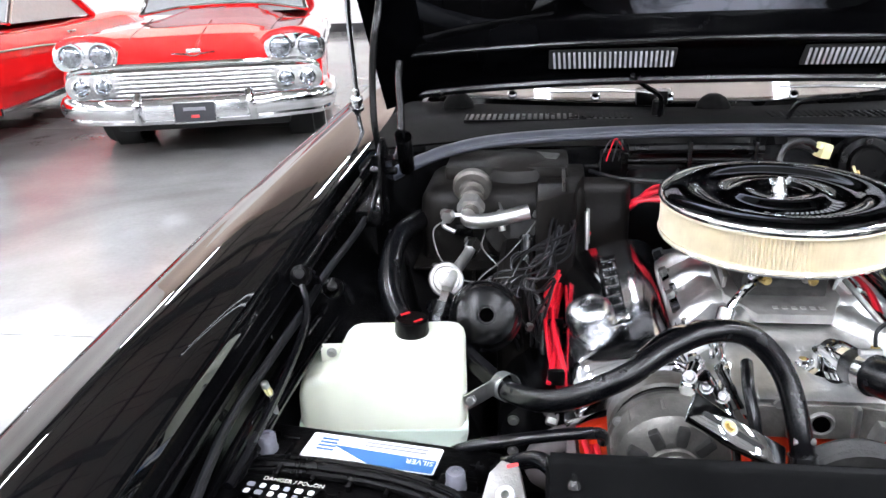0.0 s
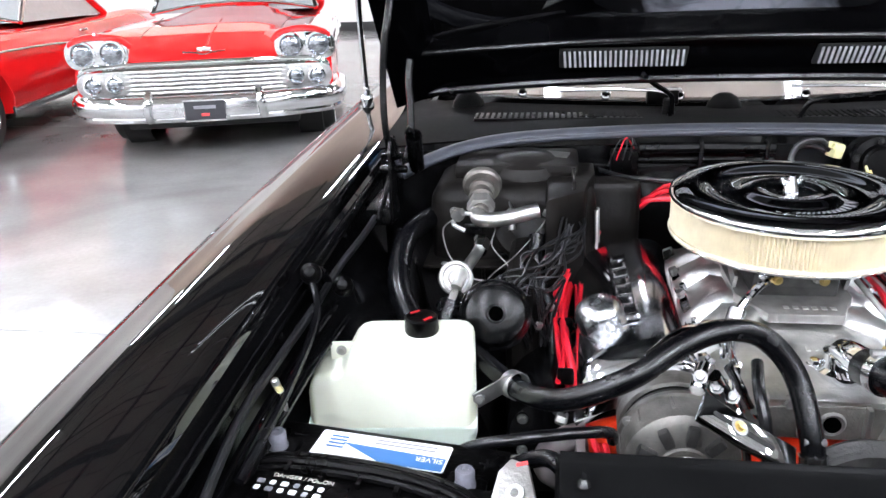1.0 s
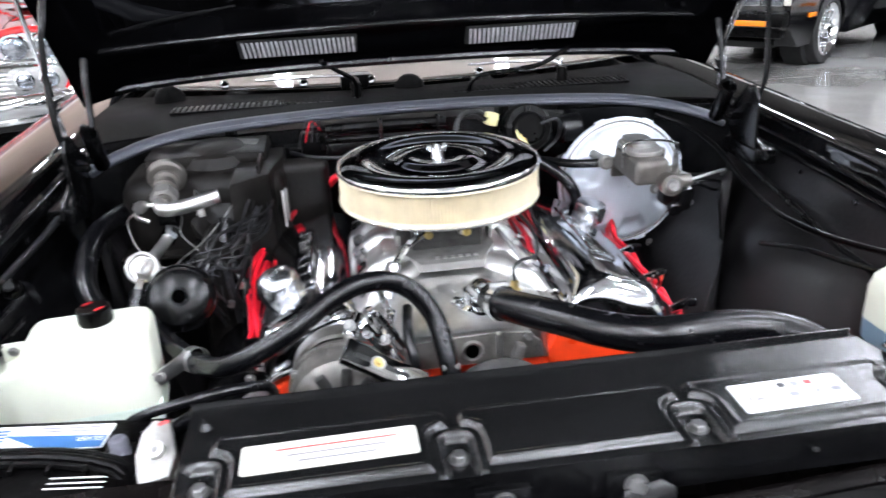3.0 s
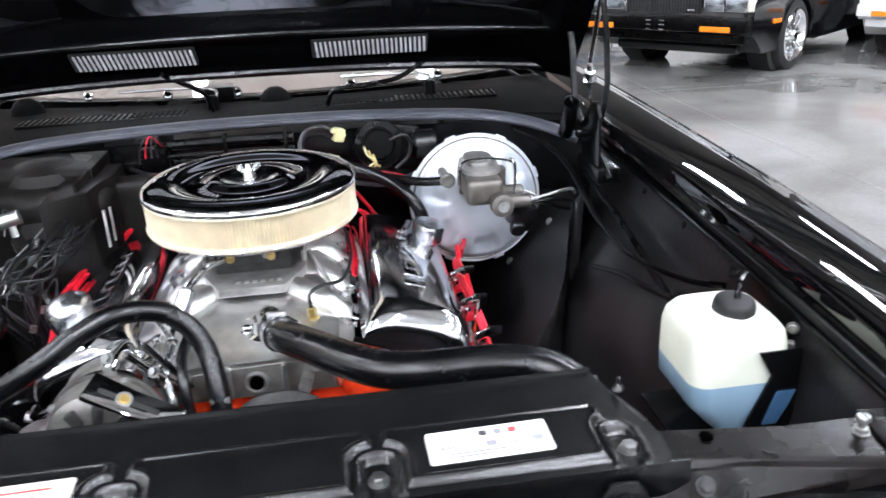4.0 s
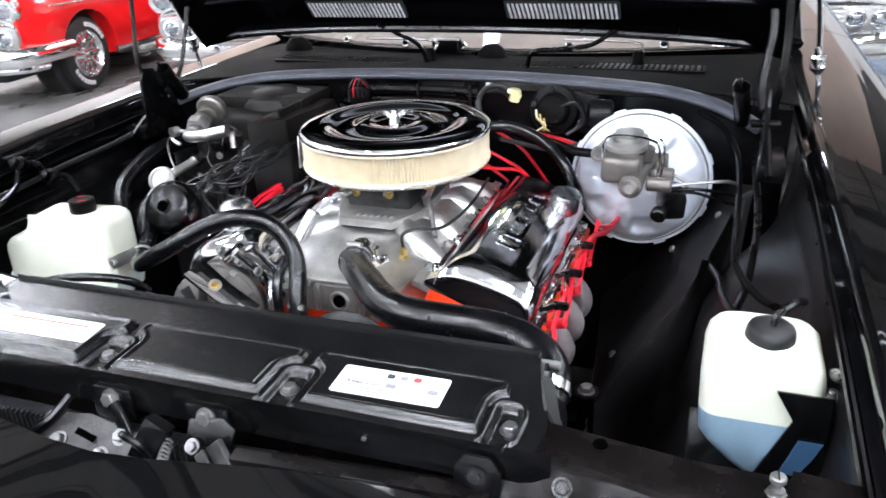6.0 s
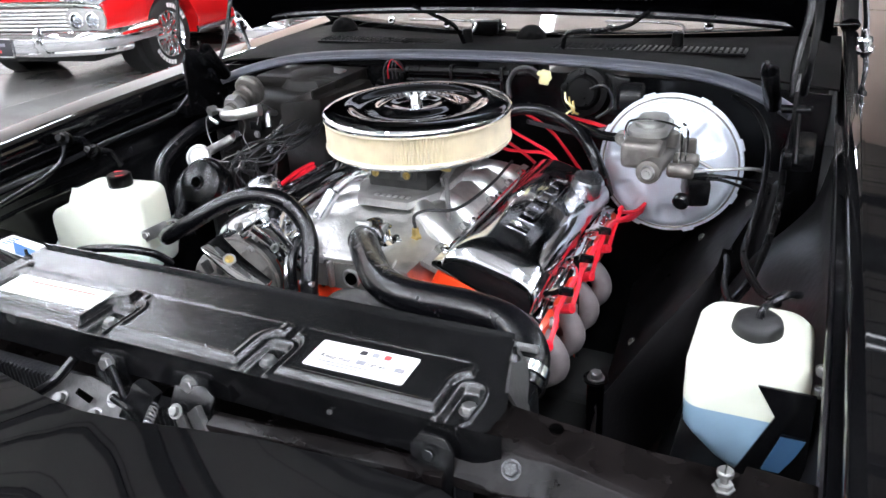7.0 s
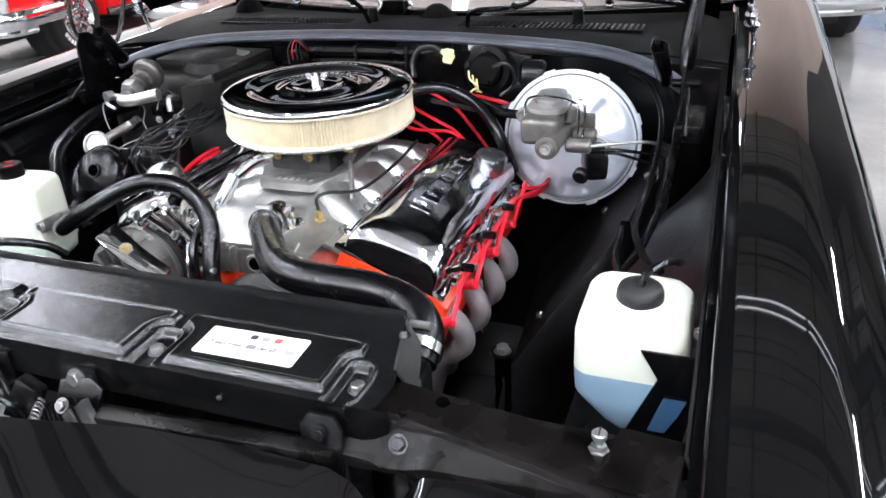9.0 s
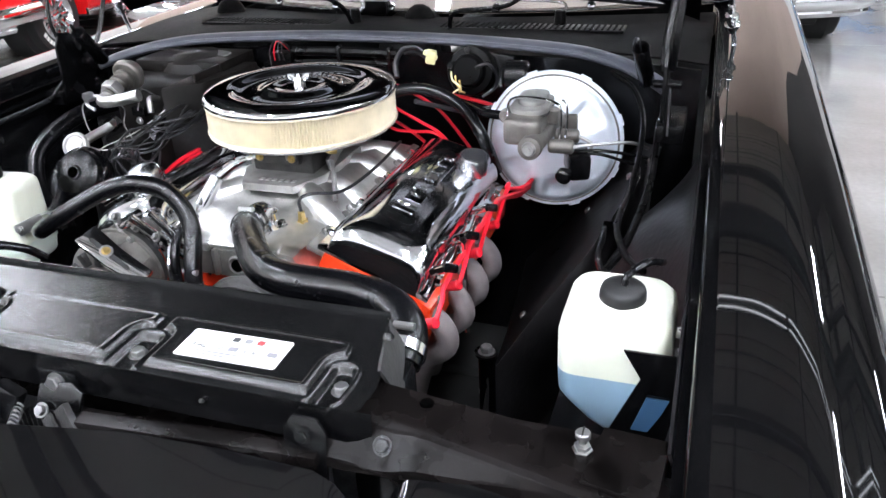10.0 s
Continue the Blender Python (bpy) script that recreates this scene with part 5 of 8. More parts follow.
def air_cleaner():
    ac = thing("air_cleaner", "round chrome air cleaner with a cream pleated paper filter", "air cleaner", at=(0.003, 0.637, 0.905))
    m = pose(0.003, 0.637, 0)
    part("base_pan", lathe([(0.06, 0.913), (0.10, 0.905), (0.150, 0.905), (0.160, 0.909), (0.166, 0.916), (0.164, 0.919), (0.150, 0.914), (0.06, 0.916), (0.06, 0.913)], m, 72), CHROME, ac, "chrome base pan")
    bm = bmesh.new()
    n = 190
    rings = [[], []]
    for k in range(2 * n):
        a = math.pi * k / n
        r = 0.1635 if k % 2 else 0.1575
        for j, z in enumerate((0.9165, 0.970)):
            rings[j].append(bm.verts.new((0.003 + r * math.cos(a), 0.637 + r * math.sin(a), z)))
    for k in range(2 * n):
        j = (k + 1) % (2 * n)
        bm.faces.new((rings[0][k], rings[0][j], rings[1][j], rings[1][k]))
    part("paper_filter", bm, PAPER, ac, "cream pleated paper filter", 15)
    part("filter_seal", lathe([(0.150, 0.964), (0.1655, 0.964), (0.1665, 0.9675), (0.1655, 0.971), (0.150, 0.971)], m, 72), PAPER, ac)
    part("filter_seal", lathe([(0.150, 0.914), (0.1650, 0.914), (0.1660, 0.9175), (0.1650, 0.9205), (0.150, 0.9205)], m, 72), PAPER, ac)
    prof = [(0.1610, 0.9665), (0.1655, 0.9665), (0.1675, 0.970), (0.1665, 0.975), (0.1610, 0.9795), (0.150, 0.9825), (0.134, 0.9840), (0.120, 0.9830), (0.113, 0.979),
            (0.107, 0.9755), (0.098, 0.9745), (0.076, 0.9745), (0.068, 0.976), (0.062, 0.9800), (0.052, 0.9815), (0.042, 0.9805), (0.036, 0.9785), (0.030, 0.9780), (0.0, 0.9780)]
    part("lid", lathe(prof, m, 96), CHROME, ac, "chrome lid with pressed rings", 60)
    wn = part("wing_nut", lathe([(0, 0.978), (0.011, 0.978), (0.010, 0.984), (0.0065, 0.992), (0.004, 1.000), (0, 1.000)], m, 16), CHROME, ac, "chrome wing nut")
    for s in (-1, 1):
        part("wing", prism([(0.004, 0), (0.018, 0.010), (0.019, 0.017), (0.013, 0.018), (0.004, 0.010)], 0.003, m @ pose(0, 0, 0.982, 0, 0, 20 + (180 if s < 0 else 0)) @ pose(0, 0.0015, 0, 90, 0, 0), 0.001), CHROME, wn)
    return ac


air_cleaner()


def alternator():
    al = thing("alternator", "dull aluminium alternator with a polished bracket", "alternator", at=(-0.185, 0.33, 0.70))
    m = aim((-0.180, 0.278, 0.755), (-0.180, 1.27, 0.763)) @ Matrix.Scale(0.97, 4)
    body = part("front_housing", lathe([(0.018, -0.012), (0.024, -0.010), (0.030, 0.0), (0.058, 0.004), (0.068, 0.012), (0.0705, 0.022), (0.0705, 0.052), (0.066, 0.054)], m, 48), ALTERN, al, "cast aluminium housing")
    part("stator", lathe([(0.060, 0.052), (0.0645, 0.0535), (0.0645, 0.0765), (0.060, 0.079)], m, 48), GASKET, al, "dark stator band")
    part("rear_housing", lathe([(0.066, 0.078), (0.0705, 0.080), (0.0705, 0.105), (0.064, 0.122), (0.03, 0.130), (0, 0.130)], m, 48), ALTERN, al)
    for k in range(10):
        a = 2 * math.pi * k / 10 + 0.15
        b = box((0, 0.048, -0.0004), (0.013, 0.024, 0.012), 0.003, seg=2)
        bmesh.ops.transform(b, matrix=m @ Matrix.Rotation(a, 4, "Z"), verts=b.verts)
        part("vent_opening", b, GASKET, body)
        b = box((0, 0.0685, 0.037), (0.006, 0.006, 0.03), 0.002, seg=1)
        bmesh.ops.transform(b, matrix=m @ Matrix.Rotation(a + 0.3, 4, "Z"), verts=b.verts)
        part("housing_rib", b, ALTERN, body)
    part("clamp_ring", lathe([(0.0700, 0.048), (0.0745, 0.049), (0.0745, 0.056), (0.0700, 0.057)], m, 48), ALTERN, body)
    for k in range(4):
        part("through_bolt", hexbolt(m @ Vector((0.071 * math.cos(k * 1.57 + 0.5), 0.071 * math.sin(k * 1.57 + 0.5), 0.046)), 0.005, 0.006, (0, -1, 0)), STEEL, body)
    pl = part("pulley", lathe([(0, -0.045), (0.012, -0.045), (0.014, -0.036), (0.028, -0.034), (0.023, -0.027), (0.028, -0.020), (0.028, -0.017), (0.014, -0.015), (0, -0.015)], m, 36), IRON, al)
    part("fan", lathe([(0.012, -0.008), (0.032, -0.007), (0.034, -0.004), (0.012, -0.003)], m, 36), IRON, al)
    d = Vector((0.089, -0.010, -0.052)).normalized()
    nn = Vector((-0.06, -0.30, 0.95))
    nn = (nn - d * nn.dot(d)).normalized()
    side = nn.cross(d)
    M = Matrix(((d.x, side.x, nn.x, -0.172), (d.y, side.y, nn.y, 0.264), (d.z, side.z, nn.z, 0.852), (0, 0, 0, 1)))
    br = part("adjusting_bracket", prism([(0.0, -0.020), (0.06, -0.021), (0.118, -0.012), (0.116, 0.016), (0.06, 0.014), (0.002, 0.018)], 0.011, M @ pose(0, 0, -0.006), 0.003), CHROME, al, "polished chrome adjusting bracket")
    part("slot", prism(rounded(0.075, 0.0065, 0.003), 0.0012, M @ pose(0.052, -0.004, 0.0046)), DARK, br, "long adjusting slot")
    part("bolt", hexbolt(M @ Vector((0.046, -0.004, 0.006)), 0.0050, 0.006, nn), BRASS, br)
    part("washer", lathe([(0.003, 0.0), (0.0095, 0.0), (0.0095, 0.0018), (0.003, 0.0018)], M @ pose(0.046, -0.004, 0.0056), 24), STEEL, br)
    part("upper_bracket", tube([(-0.19, 0.33, 0.868), (-0.16, 0.37, 0.885), (-0.13, 0.40, 0.88), (-0.105, 0.415, 0.82)], 0.009, 8, flat=0.4), CHROME, al, "chrome upper bracket")
    part("upper_bracket", tube([(-0.215, 0.36, 0.858), (-0.17, 0.40, 0.873), (-0.12, 0.43, 0.862)], 0.007, 8, flat=0.4), CHROME, al)
    part("slotted_plate", prism([(-0.012, 0.0), (0.012, 0.0), (0.016, 0.07), (0.004, 0.085), (-0.014, 0.075)], 0.005, Matrix.Translation((-0.150, 0.335, 0.845)) @ pose(0, 0, 0, -62, 0, -40), 0.0015), CHROME, al, "bright slotted plate")
    part("spacer", rod((-0.165, 0.32, 0.835), (-0.150, 0.36, 0.845), 0.010, bevel=0.002), CHROME, al)
    part("spacer", rod((-0.125, 0.345, 0.800), (-0.115, 0.385, 0.805), 0.011, bevel=0.002), DARKCHROME, al)
    for k in range(3):
        part("plate_bolt", hexbolt((-0.162 + 0.022 * k, 0.322 + 0.012 * k, 0.852 - 0.020 * k), 0.006, 0.008, (-0.2, -0.7, 0.6)), BOLTZ, al)
    part("brace", rod((-0.145, 0.33, 0.85), (-0.085, 0.385, 0.745), 0.008), CHROME, al)
    part("brace", rod((-0.125, 0.35, 0.85), (-0.06, 0.385, 0.735), 0.006), CHROME, al)
    part("connector", box((-0.112, 0.385, 0.775), (0.018, 0.018, 0.018), 0.004, (0, 20, 10)), REDPLASTIC, al, "red plug connector")
    part("terminal_boot", rod((-0.215, 0.405, 0.812), (-0.215, 0.43, 0.82), 0.010, bevel=0.003), RUBBER, al)
    part("hose_stub", tube([(-0.08, 0.40, 0.83), (-0.085, 0.36, 0.815), (-0.08, 0.33, 0.78), (-0.07, 0.32, 0.70)], 0.0075, 10), RUBBER, al)
    part("hose_stub", tube([(-0.10, 0.41, 0.82), (-0.11, 0.37, 0.80), (-0.10, 0.34, 0.76), (-0.09, 0.33, 0.68)], 0.006, 10), DARKCHROME, al)
    return al


alternator()


def hose(pts, r, label, clamps=(), mt=None):
    h = thing("hose", label, "hose", at=pts[0])
    part("hose_body", tube(pts, r, 20, 12), mt or RUBBER, h)
    for a, b in clamps:
        c = part("hose_clamp", lathe([(r + 0.0008, 0), (r + 0.0028, 0), (r + 0.0028, 0.012), (r + 0.0008, 0.012)], aim(a, b), 28), DARKCHROME, h, "bright hose clamp")
        part("clamp_screw", rod(Vector(a) + Vector((-0.012, 0.0, r + 0.004)), Vector(a) + Vector((0.012, 0.0, r + 0.004)), 0.0045, seg=8), STEEL, c)
    return h


hose([(0.038, 0.385, 0.838), (0.052, 0.345, 0.846), (0.098, 0.282, 0.856), (0.150, 0.222, 0.862), (0.205, 0.192, 0.865), (0.30, 0.186, 0.866), (0.355, 0.170, 0.862), (0.385, 0.140, 0.850), (0.388, 0.105, 0.832)], 0.0225,
     "thick black rubber radiator hose bending to the radiator", [((0.044, 0.362, 0.843), (0.050, 0.348, 0.846)), ((0.3875, 0.125, 0.843), (0.388, 0.115, 0.838))])
hose([(-0.50, 0.60, 0.80), (-0.45, 0.50, 0.785), (-0.40, 0.42, 0.785), (-0.36, 0.36, 0.795), (-0.313, 0.315, 0.818), (-0.243, 0.302, 0.858), (-0.186, 0.325, 0.889), (-0.137, 0.342, 0.902), (-0.088, 0.358, 0.886), (-0.050, 0.348, 0.842), (-0.034, 0.310, 0.775), (-0.03, 0.29, 0.70)], 0.0138,
     "black rubber heater hose arching over the alternator", [((-0.0335, 0.305, 0.765), (-0.0325, 0.30, 0.75))])
hose([(-0.52, 0.86, 0.86), (-0.55, 0.80, 0.872), (-0.575, 0.70, 0.868), (-0.565, 0.58, 0.84), (-0.53, 0.52, 0.80), (-0.49, 0.49, 0.76)], 0.018, "black rubber hose running from the heater box")
hose([(0.05, 0.79, 0.875), (0.095, 0.825, 0.915), (0.145, 0.845, 0.921), (0.195, 0.855, 0.905), (0.240, 0.835, 0.885), (0.272, 0.805, 0.862), (0.292, 0.80, 0.825), (0.30, 0.83, 0.77)], 0.0115, "thick black rubber hose dropping behind the valve cover")
hose([(0.338, 0.782, 0.899), (0.318, 0.788, 0.896), (0.285, 0.81, 0.892), (0.24, 0.860, 0.888), (0.19, 0.900, 0.885), (0.14, 0.93, 0.885)], 0.0085, "black vacuum hose to the brake booster")
hose([(0.145, 0.815, 0.905), (0.180, 0.862, 0.882), (0.225, 0.885, 0.868), (0.275, 0.890, 0.878), (0.33, 0.915, 0.89)], 0.0045, "thin grey-black hose looping below the wiper motor", mt=WIREGREY)
hose([(-0.30, 0.12, 0.84), (-0.33, 0.17, 0.840), (-0.37, 0.20, 0.810), (-0.40, 0.26, 0.77), (-0.41, 0.32, 0.72)], 0.009, "thin black rubber overflow hose")
hose([(-0.262, 0.262, 0.802), (-0.268, 0.238, 0.828), (-0.30, 0.215, 0.842), (-0.36, 0.205, 0.838), (-0.42, 0.215, 0.815), (-0.45, 0.235, 0.77)], 0.0065, "thin black rubber hose beside the battery")


def brake_booster():
    bb = thing("brake_booster", "round silver brake booster with a cast master cylinder", "brake booster", at=(0.405, 0.92, 0.83))
    m = aim((0.405, 0.865, 0.829), (0.405, -0.135, 0.905))
    part("rear_shell", lathe([(0.0, -0.075), (0.07, -0.07), (0.105, -0.05), (0.120, -0.02), (0.128, -0.004), (0.130, 0.0), (0.126, 0.004)], m, 72), BOOST, bb)
    rs = (0.0, 0.052, 0.066, 0.080, 0.094, 0.106, 0.115, 0.119, 0.122, 0.130, 0.1315, 0.130)
    hs = (0.048, 0.046, 0.042, 0.034, 0.028, 0.024, 0.018, 0.010, 0.0065, 0.005, 0.0, -0.004)

    def face(u, v):
        k = v * 11
        r, z = lerp(k, range(12), rs), lerp(k, range(12), hs)
        a = 2 * math.pi * u
        z += 0.0060 * math.exp(-((r - 0.088) / 0.019) ** 2) * math.tanh(3.5 * math.sin(6 * a + 0.6)) - 0.0035 * math.exp(-((r - 0.117) / 0.0035) ** 2)
        return m @ Vector((max(r, 0.001) * math.cos(a), max(r, 0.001) * math.sin(a), z))
    sh = part("front_shell", sheet(face, 144, 44), BOOST, bb, "silver zinc-plated shell with pressed flats", 60)
    for k in range(8):
        a = 2 * math.pi * k / 8 + 0.35
        b = box((0, 0.1315, 0.001), (0.022, 0.006, 0.008), 0.002)
        bmesh.ops.transform(b, matrix=m @ Matrix.Rotation(a, 4, "Z"), verts=b.verts)
        part("crimp_tab", b, BOOST, sh)
    part("check_valve", lathe([(0, 0.014), (0.005, 0.014), (0.006, 0.011), (0.010, 0.012), (0.0135, 0.009), (0.0140, 0.0), (0.011, -0.006), (0.009, -0.02), (0.009, -0.085)], aim((0.338, 0.772, 0.902), (0.338, 0.60, 0.912)), 24), ALTERN, bb, "grey check valve")
    part("rim_groove", lathe([(0.1215, 0.0070), (0.1235, 0.0078), (0.1250, 0.0062)], m, 72), ALTERN, bb, "dark seam round the shell")
    part("mount_stud", hexbolt(m @ Vector((0.056, -0.010, 0.045)), 0.008, 0.010, (0, -1, 0.1)), STEEL, bb)
    mc = part("master_cylinder", box((0.388, 0.722, 0.908), (0.064, 0.116, 0.046), 0.013, (2, 0, 0), seg=4), IRON, bb, "cast iron master cylinder")
    part("lid", prism(rounded(0.066, 0.100, 0.026, 6), 0.010, pose(0.391, 0.740, 0.9300, 2, 0, 0), 0.003), ALU_DULL, mc, "pressed metal reservoir lid")
    part("lid_dome", prism(rounded(0.050, 0.074, 0.022, 6), 0.010, pose(0.391, 0.748, 0.9395, 2, 0, 0), 0.0045), STEEL, mc)
    part("lid_gasket", prism(rounded(0.068, 0.103, 0.027, 6), 0.003, pose(0.391, 0.740, 0.9272, 2, 0, 0), 0.0008), GASKET, mc)
    part("bore", rod((0.410, 0.634, 0.893), (0.420, 0.83, 0.884), 0.0165, bevel=0.003, seg=28), IRON, mc)
    part("bore_collar", lathe([(0.012, 0.012), (0.0185, 0.011), (0.0195, 0.008), (0.0195, -0.006), (0.0165, -0.008)], aim((0.410, 0.640, 0.893), (0.409, 0.60, 0.897)), 28), IRON, mc)
    part("bore_plug", lathe([(0, 0.013), (0.004, 0.013), (0.0045, 0.010), (0.009, 0.0105), (0.0105, 0.006), (0.013, 0.004), (0.0135, 0.0)], aim((0.410, 0.633, 0.893), (0.409, 0.60, 0.897)), 24), STEEL, mc)
    part("outlet_boss", rod((0.424, 0.735, 0.905), (0.426, 0.736, 0.932), 0.013, bevel=0.003), IRON, mc)
    part("side_boss", rod((0.430, 0.690, 0.880), (0.472, 0.690, 0.880), 0.012, bevel=0.003), IRON, mc)
    part("side_boss", rod((0.430, 0.745, 0.880), (0.472, 0.745, 0.880), 0.012, bevel=0.003), IRON, mc)
    part("mount_flange", box((0.412, 0.818, 0.876), (0.090, 0.010, 0.040), 0.008), IRON, mc)
    part("bail_wire", tube([(0.446, 0.70, 0.885), (0.447, 0.70, 0.938), (0.436, 0.705, 0.950), (0.40, 0.72, 0.952), (0.364, 0.72, 0.950), (0.353, 0.72, 0.936), (0.353, 0.72, 0.905)], 0.0022, 8), CHROME, mc, "bright wire bail")
    part("bail_wire", tube([(0.452, 0.725, 0.885), (0.453, 0.725, 0.936), (0.444, 0.730, 0.948)], 0.0022, 8), CHROME, mc)
    pv = part("proportioning_valve", box((0.470, 0.745, 0.834), (0.040, 0.06, 0.048), 0.010, (10, 0, 20)), SATIN, bb, "black valve block")
    part("valve_plug", rod((0.455, 0.716, 0.822), (0.452, 0.70, 0.818), 0.014, bevel=0.003), SATIN, pv)
    for k, z in enumerate((0.880, 0.862, 0.848)):
        part("brake_line", tube([(0.470, 0.690 + 0.027 * k, z), (0.51, 0.70 + 0.02 * k, z + 0.004), (0.56, 0.735 + 0.02 * k, z - 0.002 - 0.01 * k), (0.585, 0.79, z - 0.03)], 0.003, 8), STEEL if k == 0 else SATIN, bb, "thin steel brake line")
    part("brake_line", tube([(0.472, 0.745, 0.88), (0.495, 0.74, 0.868), (0.485, 0.74, 0.85), (0.478, 0.745, 0.838)], 0.003, 8), STEEL, bb)
    part("pushrod_bracket", box((0.405, 0.945, 0.83), (0.14, 0.07, 0.14), 0.01), SATIN, bb)
    return bb


brake_booster()


def washer_jug():
    j = thing("washer_bottle", "milky white washer bottle half full of blue fluid", "washer bottle", at=(0.606, 0.23, 0.72))

    def ring(z, dx0=0.0, dx1=0.0, dy=0.0):
        x0, x1, y0, y1 = 0.543 + dx0, 0.668 - dx1, 0.178 + dy, 0.300 - dy
        return [(x0 + (x1 - x0) / 2 + px, (y0 + y1) / 2 + py, z) for px, py in rounded(x1 - x0, y1 - y0, 0.022, 5)]
    level = 0.800
    up = [ring(level), ring(0.825), ring(0.846), ring(0.862, 0.003, 0.003, 0.003), ring(0.873, 0.010, 0.012, 0.010), ring(0.880, 0.022, 0.026, 0.022), ring(0.8815, 0.034, 0.038, 0.034)]
    body = part("bottle", loft(up), WHITEPLASTIC, j, "milky white plastic bottle", 60)
    lo = [ring(0.716, 0.052, 0.008, 0.020), ring(0.720, 0.047, 0.003, 0.012), ring(0.735, 0.033, 0.0, 0.004), ring(0.760, 0.010, 0.0, 0.0), ring(0.770, 0.002), ring(level)]
    part("fluid_level", loft(lo), BLUEFLUID, j, "lower half tinted by blue fluid", 60)
    cap = part("cap", lathe([(0, 0.0130), (0.014, 0.0128), (0.0205, 0.0115), (0.0238, 0.0088), (0.0253, 0.004), (0.0258, -0.002), (0.0258, -0.007), (0.024, -0.009)], pose(0.609, 0.224, 0.885, 4, 3, 0), 32), CAPRUBBER, j, "dull black rubber cap")
    part("cap_nipple", tube([(0.610, 0.220, 0.898), (0.612, 0.224, 0.908), (0.622, 0.236, 0.912)], 0.004, 8), RUBBER, cap)
    part("cap_hose", tube([(0.618, 0.232, 0.912), (0.632, 0.246, 0.916), (0.642, 0.27, 0.905), (0.645, 0.30, 0.89)], 0.005, 8), RUBBER, cap)
    bk = part("bracket", prism([(0.006, 0.0), (0.061, 0.0), (0.062, -0.115), (0.040, -0.135), (-0.016, -0.138), (-0.008, -0.118), (0.026, -0.034)], 0.004, Matrix.Translation((0.612, 0.1745, 0.847)) @ pose(0, 0, 0, 90, 0, 0), 0.001), SATIN, j, "black holding bracket")
    win = part("bracket_window", prism([(0.0, 0.0), (0.024, 0.0), (0.016, -0.022), (0.004, -0.046), (-0.014, -0.046)], 0.002, Matrix.Translation((0.646, 0.1695, 0.792)) @ pose(0, 0, 0, 90, 0, 0)), BLUEDARK, bk)
    part("tray", box((0.61, 0.24, 0.708), (0.15, 0.15, 0.008), 0.003), SATIN, j)
    part("tray_leg", box((0.66, 0.24, 0.68), (0.01, 0.10, 0.06), 0.003), SATIN, j)
    for z in (0.86, 0.835):
        part("bolt", hexbolt((0.676, 0.20, z), 0.006, 0.006, (-0.6, -0.8, 0)), STEEL, j)
    return j


washer_jug()


def pillow(outline, y0, y1, r):
    """A closed front outline (x, z) blown into a body from y0 to y1 with edges rounded by r."""
    pts = [Vector(p) for p in outline]
    n = len(pts)
    inner = []
    for k in range(n):
        d = (pts[(k + 1) % n] - pts[k - 1]).normalized()
        inner.append(Vector((-d.y, d.x)))
    rings = []
    for a in (0, 15, 30, 45, 60, 75, 90):
        g = r * (1 - math.sin(radians(a)))
        rings.append((y0 + r * (1 - math.cos(radians(a))), g))
    rings += [(y1 - (y - y0), g) for y, g in reversed(rings)]
    return loft([[(p.x + q.x * g, y, p.y + q.y * g) for p, q in zip(pts, inner)] for y, g in rings])


